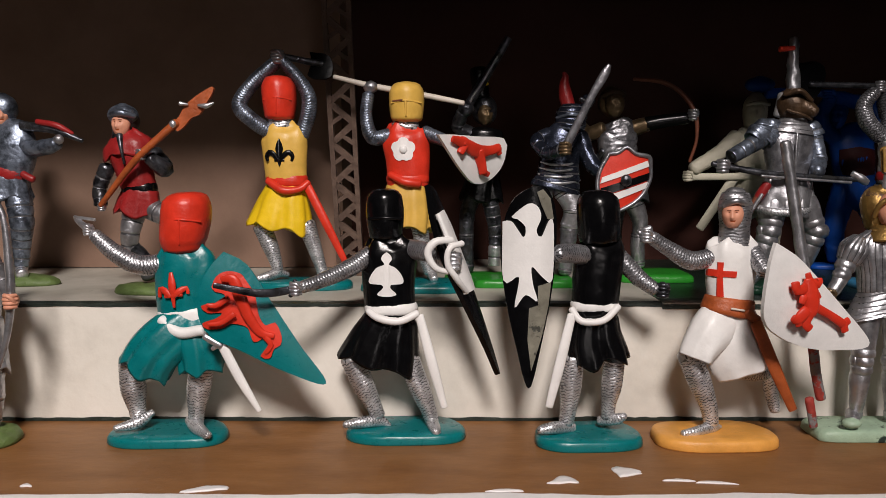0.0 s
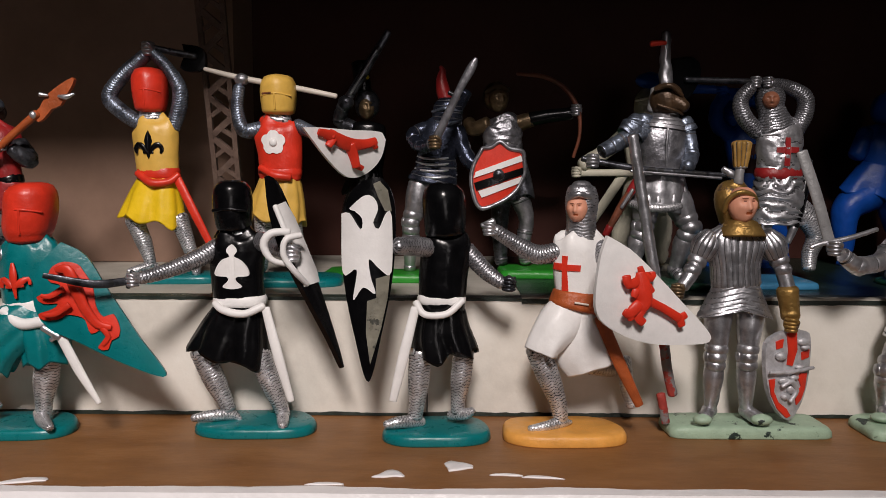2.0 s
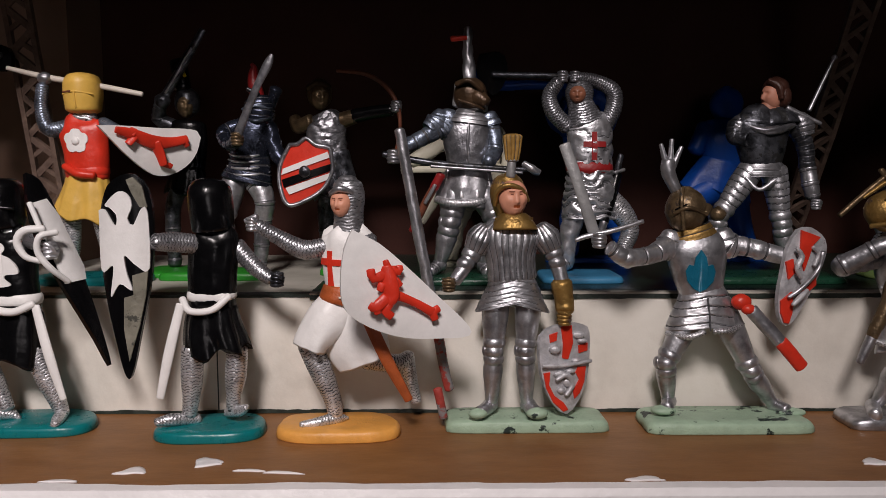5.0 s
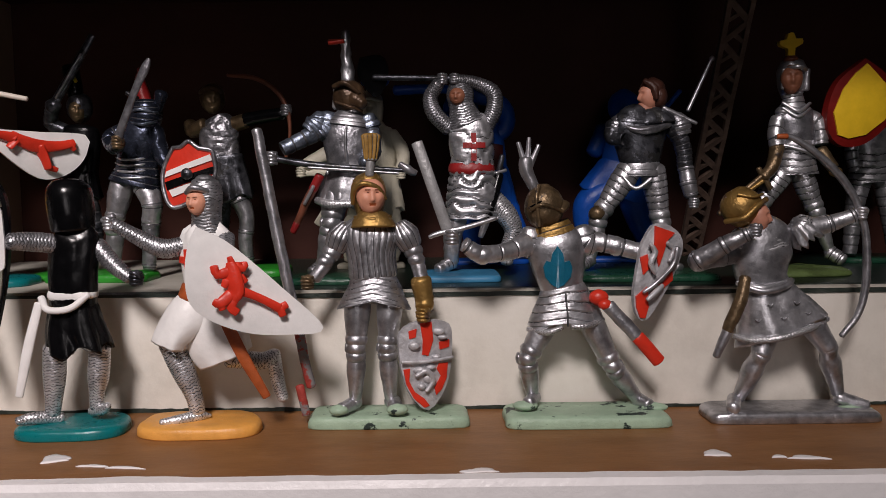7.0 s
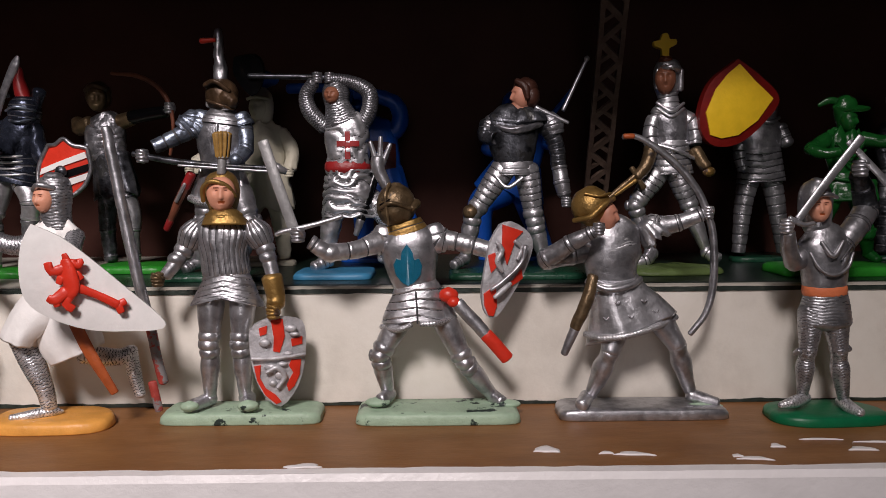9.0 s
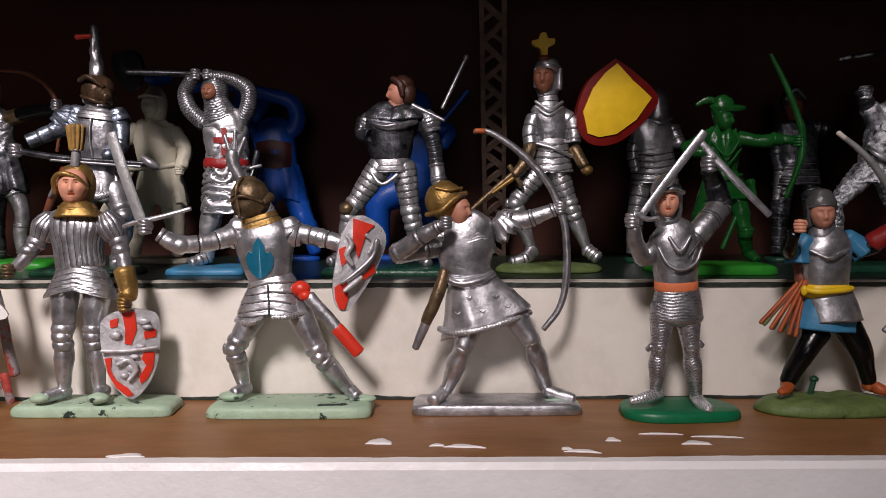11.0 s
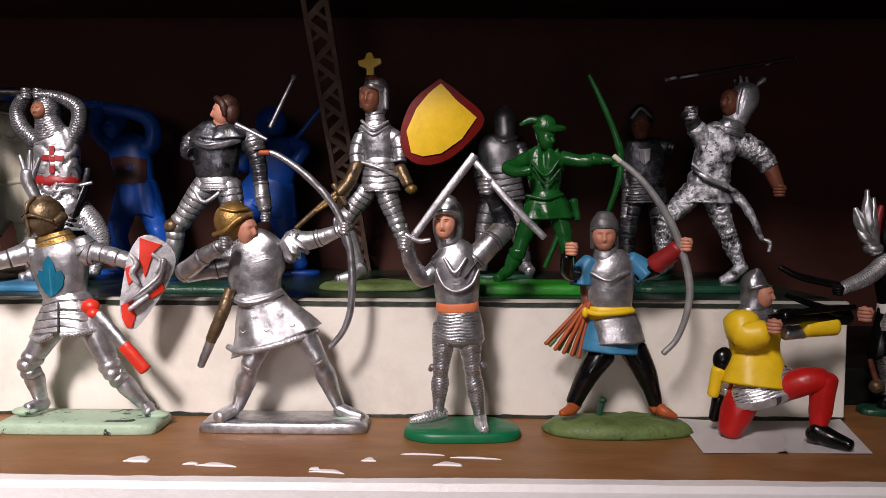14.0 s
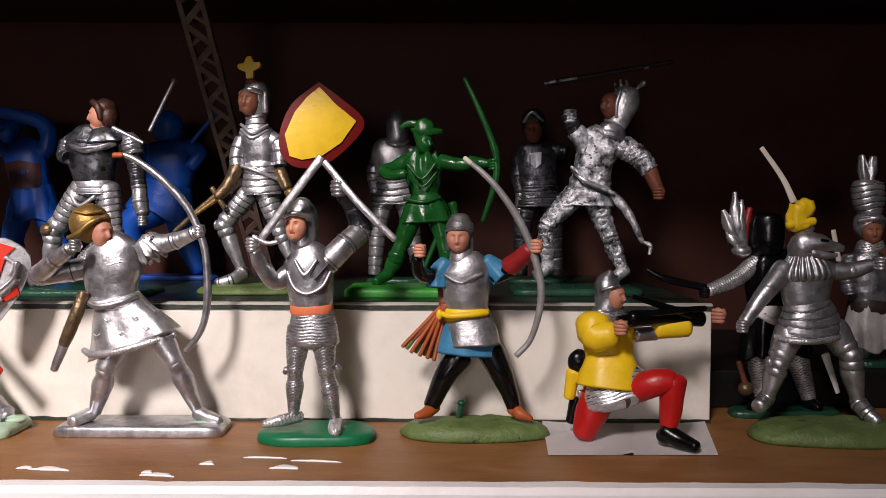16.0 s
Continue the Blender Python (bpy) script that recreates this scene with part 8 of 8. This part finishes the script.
k = Figure()
k.stand("dark_green", 0, 0, 10.3, 5, 1.6, "oval")
k.limb("dull_silver", [(-4.4, 0, 27.7, 3.4), (-6.2, 0, 18.8, 2.9), (-7.5, 0, 2.7, 2.1)], "lame:3.2,0.26")
k.limb("dull_silver", [(2.5, 0, 27.8, 3.4), (4.5, 0, 18.9, 2.9), (7.5, 0, 2.8, 2.1)], "lame:3.2,0.26")
k.limb("silver", [(7.1, 0, 4.6, 1.9), (8.7, -3, 2.7, 1.7)])
k.body("dull_silver", [(-1.1, 0, 36.6, 6.3, 4.1), (-0.6, 0, 26, 7.8, 4.7)], "tasset:2.1,0.6")
k.body("dull_silver", [(-1.1, 0, 35.2, 6, 3.9), (-1.5, 0, 41.9, 7.1, 4.3), (-0.8, 0, 45.8, 5.9, 3.3)])
k.body("dull_silver", [(0, 0, 46.8, 3.4, 3.2), (0, 0, 49.6, 3.6, 3.5), (0, 0, 53.4, 3.4, 3.4), (0, 0, 55.6, 2.2, 2.2), (0, 0, 56.6, 0.9, 0.9)])
k.limb("dull_silver", [(-4.2, -2, 46.6, 0.6), (-0.2, -4.2, 45, 0.7), (3.8, -2, 46.6, 0.6)])
k.limb("dull_silver", [(-5.3, 0, 43.3, 2.3), (-7.8, 0, 36.6, 2.2), (-6.7, -1, 29.5, 2)], "lame:2.6,0.35")
k.limb("dull_silver", [(4.8, 0, 43.4, 2.5), (7, -1, 38.4, 2.2)])
k.done("toy_knight", 0.2618, 0.2480, 0.0306, "dull silver toy knight in a banded hauberk on the step", "toy figurine", "rear row of toy figures on the step")

k = Figure()
k.stand("bright_green", 0, -4.5, 16.9, 9.5, 2.6, "rect")
k.leg("green", (2.5, 0, 24.7), (-2.7, -1, 11.6), (-5.8, 0, 4.5), 3.1, "boot")
k.leg("green", (8.4, 0, 24.7), (11, -2, 12.4), (13.6, 2, 4.8), 2.9, "boot")
k.body("green", [(5.1, 0, 28.2, 4.2, 3), (5.4, 0, 24.2, 6.3, 4), (5.6, 0, 20.4, 7.6, 4.7)], "skirt:8,0.4")
k.body("green", [(5.1, 0, 27.6, 3.8, 2.8), (4.7, 0, 33.1, 4.8, 3.2), (4.6, 0, 37.8, 5.3, 3.2), (4.9, 0, 40.5, 3.1, 2.1)], "fold:6,0.5")
k.limb("green", [(-0.7, -2.5, 27.2, 0.5), (4.6, -4.2, 26.3, 0.6), (9.6, -2.5, 27.6, 0.5)])
k.limb("green", [(0.3, -4.2, 36.8, 0.4), (4.4, -5, 32.8, 0.4), (8.3, -4.2, 37.2, 0.4)])
k.limb("green", [(0.9, -4.4, 35, 0.3), (4.4, -5, 30.6, 0.3), (8.6, -4.2, 34.7, 0.3)])
k.limb("green", [(4, 0.5, 48.4, 0.9), (0.6, 1, 49, 1), (-2.4, 1.4, 47.6, 0.5)], flat=0.5)
k.face(5.1, -1, 43, 2.4, 2.3, 3.2, 40, "green")
k.body("green", [(5, 0.6, 41.5, 2.1, 2), (4.8, 0.6, 45.6, 3, 2.6), (4.6, 0.4, 47.8, 3.3, 2.6), (4, 0, 49.4, 2, 1.6)])
k.plate("green", [(1, -0.5, 47.6), (3.4, -2.6, 46.4), (7, -3.6, 46), (10.2, -3, 46.6), (8.6, -1.6, 47.6), (4, 0.6, 47.8)], 0.8, 0.1)
k.limb("green", [(-0.3, 0, 38, 2.2), (-3.2, -1, 36, 2.1), (-6.5, -3, 35.1, 1.8)])
k.limb("green", [(-6.5, -3, 35.1, 1.7), (-3.6, -6, 33.6, 1.4), (-0.3, -7, 34.2, 1.2)])
k.limb("green", [(9.8, 0, 38, 2.1), (15, -2, 37, 1.9), (19.3, -3, 37.6, 1.5), (23, -4, 37.2, 1.2)])
k.limb("green", [(18, -3, 37.7, 1.8), (20, -3, 37.4, 1.8)])
k.limb("green", [(-5.8, 0, 5.2, 1.7), (-8.9, -3, 3.2, 1.4)])
k.limb("green", [(13.9, 2, 5.1, 1.6), (15.1, -1, 3.3, 1.3)])
k.fist("green", 24.6, -4, 36.9, 2.1)
k.limb("green", [(16.4, -4, 60.9, 0.6), (20.3, -5, 52.5, 0.8), (23.9, -5, 43.9, 0.9), (25.5, -5, 36.9, 1), (24.5, -5, 29.9, 0.9), (21.7, -4, 21, 0.6)])
k.limb("green", [(8.9, -2, 16.5, 0.8), (4.8, -2, 6.7, 0.7)])
k.limb("green", [(13.1, 0, 26, 1), (14.3, 0, 20.5, 1)])
k.done("toy_archer", 0.2667, 0.2165, 0.0306, "unpainted green plastic toy archer drawing a bow on green slab", "toy figurine", "rear row of toy figures on the step")

k = Figure()
k.stand("dark_green", 0, 0, 10.8, 5, 1.6, "oval")
k.limb("dark_steel", [(-4.8, 0, 27.2, 3.4), (-6.1, 0, 16.7, 2.9), (-6.5, 0, 2.6, 2.1)], "lame:3.2,0.26")
k.limb("dark_steel", [(3, 0, 27.3, 3.4), (4.4, 0, 16.8, 2.9), (5.4, 0, 2.7, 2.1)], "lame:3.2,0.26")
k.body("dark_steel", [(-1.2, 0, 34.2, 6.3, 4.1), (-1, 0, 25.2, 7.9, 4.7)], "lame:2.1,0.45")
k.body("dark_steel", [(-1.2, 0, 33.4, 6.2, 4.1), (-1.7, 0, 40.3, 7.1, 4.3), (-2.2, 0, 45.3, 6.3, 3.3)])
k.badge("dull_silver", [(-4.4, 42.7), (-0.4, 43), (-0.6, 39.3), (-2.4, 37.6), (-3.9, 39.3)])
k.face(-2.9, -1, 50.1, 3, 2.8, 4.8, -10, "brown")
k.ball("dark_steel", -2.6, 0.6, 52.6, 4.1, 3.7, 5.2)
k.limb("dull_silver", [(-6.2, -2, 53, 0.6), (-3.6, -3.4, 56, 0.5), (0.1, -2, 53.4, 0.6)])
k.limb("dark_steel", [(-6.6, 0, 42.9, 2.3), (-7.8, 0, 35.9, 2.2), (-6.6, -1, 29.8, 2)])
k.limb("dark_steel", [(2.7, 0, 44.3, 2.3), (7.6, -1, 43.2, 2.2)])
k.limb("dull_silver", [(-6.6, -1, 29.8, 1.9), (-7.5, -1, 20.3, 1.5)])
k.done("toy_knight", 0.3093, 0.2490, 0.0306, "dark grey toy knight with a brown face on the step", "toy figurine", "rear row of toy figures on the step")

k = Figure()
k.stand("dark_green", 0, -4.5, 18.6, 9.5, 2.0, "rect")
k.leg("worn_silver", (0.4, 0, 28.5), (-8.3, -1, 19.3), (-7.2, 0, 6.8), 3.3, "worn")
k.leg("worn_silver", (6.4, 0, 27.9), (10.8, -1, 16.2), (15, 0, 6.3), 3.3, "worn")
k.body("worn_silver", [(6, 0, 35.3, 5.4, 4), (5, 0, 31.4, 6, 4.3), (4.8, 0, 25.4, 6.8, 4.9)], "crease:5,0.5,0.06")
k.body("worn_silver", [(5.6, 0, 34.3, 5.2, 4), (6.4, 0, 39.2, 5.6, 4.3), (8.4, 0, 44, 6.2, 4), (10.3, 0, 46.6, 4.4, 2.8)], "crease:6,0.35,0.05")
k.limb("bright_silver", [(-0.6, -3, 35.7, 0.7), (2.7, -5, 32.6, 0.8), (9.7, -4, 29.8, 0.8)])
k.limb("dark_steel", [(-0.4, -3.4, 34.8, 0.4), (3, -5.2, 31.3, 0.4), (9.4, -4, 28.6, 0.4)])
k.limb("worn_silver", [(-7, 0, 7.1, 2.2), (-10.8, -3, 5.1, 1.8)])
k.limb("worn_silver", [(15.4, 0, 6.3, 2), (10.7, -3, 3.4, 1.5), (8.5, -3, 2.4, 1.2)])
k.body("gun_grey", [(11.2, 0, 48.9, 3.4, 2.8), (10.9, 0, 46.6, 4.4, 3.4), (10.5, 0, 45, 5, 3.7)], "lame:1.8,0.3")
k.face(10.6, -0.6, 54.6, 2.9, 2.8, 4.1, -60, "brown")
k.body("bright_silver", [(12.4, 0.6, 49.6, 3.4, 3.1), (13.8, 0.8, 53, 3.9, 3.8), (15.2, 0.8, 56.6, 4.2, 3.8), (16, 0.8, 59.2, 3.2, 3)])
k.limb("bright_silver", [(12, -2.6, 51.4, 0.5), (11.9, -3.2, 55, 0.5), (13, -2.6, 58.6, 0.5)])
for x, top in ((12.6, 61.4), (14.2, 62.4), (16, 62.2)):
    k.limb("worn_silver", [(x, 0, 59, 0.7), (x - 0.7, 0, top, 0.3)])
k.limb("worn_silver", [(18.4, 0.6, 60, 0.6), (20.8, 0.8, 61.6, 0.8)], "rough:0.4")
k.limb("worn_silver", [(14.4, 0, 42.9, 3.3), (19.1, -1, 39.7, 3), (22.1, -2, 35.6, 2.4)], "crease:1.9,0.4,0.14")
k.limb("brown", [(22.1, -2, 35.6, 2.3), (24.1, -3, 30.5, 1.8)])
k.fist("brown", 24.5, -3, 29, 2.3)
k.limb("worn_silver", [(4.5, 0, 42.2, 3.2), (0.7, -1, 47, 2.7)], "rough:0.4")
k.limb("dark_steel", [(0.7, -1, 46.5, 2.2), (-2, -2, 51.6, 2)])
k.fist("worn_silver", -1.4, -2, 51.4, 2.5)
k.limb("dark_brown", [(-7.4, -1, 61.2, 1), (9.8, -1, 64.2, 0.8), (28.5, -1, 67.5, 0.7)])
k.limb("worn_silver", [(-8.7, -1.6, 61.2, 0.6), (-5.8, -1.7, 61.7, 0.5)])
k.limb("worn_silver", [(-4.5, -1.9, 61.8, 0.4), (0.4, -1.9, 62.6, 0.4)])
k.limb("worn_silver", [(20.3, -1.4, 65.5, 0.3), (21.4, -1.4, 65.8, 0.3)])
k.limb("worn_silver", [(25, -1.3, 67.1, 0.3), (28.9, -1.3, 67.7, 0.3)])
k.limb("worn_silver", [(-1.4, -5, 36.6, 0.5), (4.4, -5, 32, 0.5), (11.3, -4, 28.9, 0.7)])
k.limb("worn_silver", [(11.4, -3, 28.6, 1.3), (16, -3, 22.7, 1.2), (20, -3, 14.8, 0.7)])
k.limb("worn_silver", [(20, -3, 14.8, 0.5), (22.3, -3, 13.9, 0.7), (22.1, -3, 11.3, 0.5)])
k.done("toy_knight", 0.3155, 0.2225, 0.0306, "toy knight, silver paint worn to dark plastic, swinging an axe", "toy figurine", "rear row of toy figures on the step")

k = Figure()
k.stand("dark_green", 0, -1, 15, 4.6, 1.8, "oval")
k.limb("mail", [(-6.2, 0, 19, 3.4), (-6.3, 0, 14, 3), (-5.4, 0, 8, 2.4), (-5.6, 0, 4, 1.9)], "mail")
k.limb("mail", [(2.6, 0, 19, 3.4), (4.8, 0, 13, 2.8), (6.6, 0, 7.4, 2.3), (7.5, 0, 4, 1.9)], "mail")
k.limb("black", [(7.3, 0, 3.6, 1.9), (8.8, -3, 2.4, 1.4)])
k.limb("black", [(-5.6, 0, 3.6, 1.9), (-9, -3, 2.4, 1.4)])
k.body("black", [(-3, 0, 29.4, 6, 4), (-2.4, 0, 23, 8, 4.6), (-1.8, 0, 16, 9.6, 5)], "fold:6,0.7")
k.body("black", [(-3, 0, 28.5, 5.8, 3.8), (-3.6, 0, 35, 6.4, 4), (-3.6, 0, 40.8, 6.6, 3.8), (-4, 0, 43.4, 4.4, 2.8)], "fold:4,0.2")
k.body("black", [(-5, 0, 43.6, 4, 3.8), (-5, 0, 46, 4.6, 4.6), (-5, 0, 50.5, 4.7, 4.6), (-5, 0, 53, 4.1, 4.2)], "helm")
k.badge("white", [(-6.6, 40), (-4, 40.4), (-3.4, 38.4), (-4.6, 37.2), (-3.6, 35), (-6, 34.2), (-8, 34.8), (-6.8, 37.4), (-7.4, 38.8)], round_=True)
k.body("white", [(-3, 0, 29, 6.2, 4.2), (-3, 0, 26.8, 6.4, 4.4)])
k.limb("white", [(-8, -3, 27.6, 0.8), (-3.4, -5, 25.6, 0.9), (2.6, -3.4, 28, 0.8)])
k.limb("white", [(8.6, -6, 17.4, 1.1), (12, -6.4, 7.4, 0.6)], flat=0.5)
for x, z, r in ((-13.5, 59.4, 0.9), (-16.4, 54.6, 1), (-11.6, 57.4, 0.9), (-15.2, 49, 0.9)):
    k.limb("silver", [(-11.4, 0, 45.4, 1.4), ((x - 11.4) / 2 - 0.6, 0, (z + 45.4) / 2, 1.6), (x, 0, z, r * 0.5)], "rough:0.5")
k.limb("deep_red", [(-10.4, 1, 46, 1.3), (-10, 1, 51, 1.4), (-9, 1, 55.2, 0.7)])
k.ball("dull_silver", -11.6, -0.5, 44, 2.6, 2.4, 1.8)
k.limb("mail", [(-7.6, 0, 40.8, 2.5), (-13.5, -2, 36.6, 2.2), (-21.2, -4, 33.6, 1.8)], "mail")
k.fist("black", -22.6, -4.5, 33.4, 1.8)
k.limb("black", [(-37.5, -4, 39.2, 0.7), (-32.6, -5, 36.8, 0.9), (-22.6, -5, 34.6, 1)])
k.ball("bronze", -10.6, -3, 7.6, 2, 1.7, 2)
k.limb("brown", [(-12.6, -3, 14.6, 0.7), (-10.8, -3, 9, 0.8)])
k.done("toy_knight", 0.3680, 0.1990, 0.0, "black toy knight with silver and red plume and mail sleeves", "toy figurine", "toy figures past the step's end")

k = Figure()
k.stand("dark_green", 0, 0, 12.2, 6, 1.8, "oval")
k.leg("dull_silver", (-5.4, 0, 8.6), (-5.9, -1, 5.5), (-6.1, 0, 2.6), 2.6, "hose")
k.leg("dull_silver", (1.6, 0, 8.6), (2.6, -1, 5.5), (3.3, 0, 2.7), 2.6, "hose")
k.body("pale_grey", [(-4.4, 0, 18, 6.4, 4.4), (-4.2, 0, 11, 7.8, 5), (-4, 0, 4.8, 8.2, 5.2)], "fold:6,0.7")
k.body("dark_brown", [(-4.4, 0, 18.2, 6.6, 4.6), (-4.4, 0, 15.8, 6.8, 4.7)])
k.body("gun_grey", [(-4.4, 0, 17.4, 6.4, 4.3), (-4.6, 0, 25, 7, 4.6), (-5, 0, 31, 7, 3.9), (-5.4, 0, 33.6, 4.4, 2.8)], "rough:0.4")
k.body("mail", [(-5.4, 0, 32, 4.6, 3.4), (-5.6, 0, 35, 3.6, 3)], "mail")
k.face(-6, -1.6, 38, 2.8, 2.5, 3.6, -12, "tan")
k.ball("silver", -5.6, 0.8, 40.4, 4.3, 3.9, 4.4)
k.limb("silver", [(-9.8, -1.6, 41.4, 0.7), (-6, -4, 42.2, 0.8), (-1.8, -1.6, 41.4, 0.7)])
k.body("silver", [(-5.8, 0, 43.6, 3, 2.8), (-6.4, 0, 47, 4.2, 3.6), (-6.8, 0, 51.6, 4.2, 3.4), (-6.8, 0, 53, 2.6, 2.2)], "tasset:1.7,0.5")
k.limb("silver", [(-7.2, 0, 52.4, 1.3), (-8.2, 0, 56, 1.4), (-8.6, 0, 59.8, 0.9)], "rough:0.4")
k.limb("silver", [(-6.4, 0, 52.4, 1.3), (-5.8, 0, 56, 1.4), (-5.4, 0, 59.4, 0.9)], "rough:0.4")
k.limb("gun_grey", [(-11, 0, 30.5, 2.3), (-13, -2, 25.3, 2.1), (-12.4, -3, 20.4, 1.8)], "lame:2.6,0.3")
k.limb("gun_grey", [(1, 0, 30.8, 2.3), (3.4, -2, 28.4, 2), (1.6, -5, 30.4, 1.8)], "lame:2.6,0.3")
k.plate("brown", [(-6, -6, 33), (0, -6, 34), (5, -6, 32), (4, -6, 27), (-1, -6, 27.6)], 1.2, 0.8)
k.limb("ivory", [(-15.2, 2, 38.6, 0.7), (-13, 2, 28, 0.8)], flat=0.5)
k.done("toy_knight", 0.4051, 0.2150, 0.0105, "silver toy knight with tall plume and pale grey tunic", "toy figurine", "toy figures past the step's end")
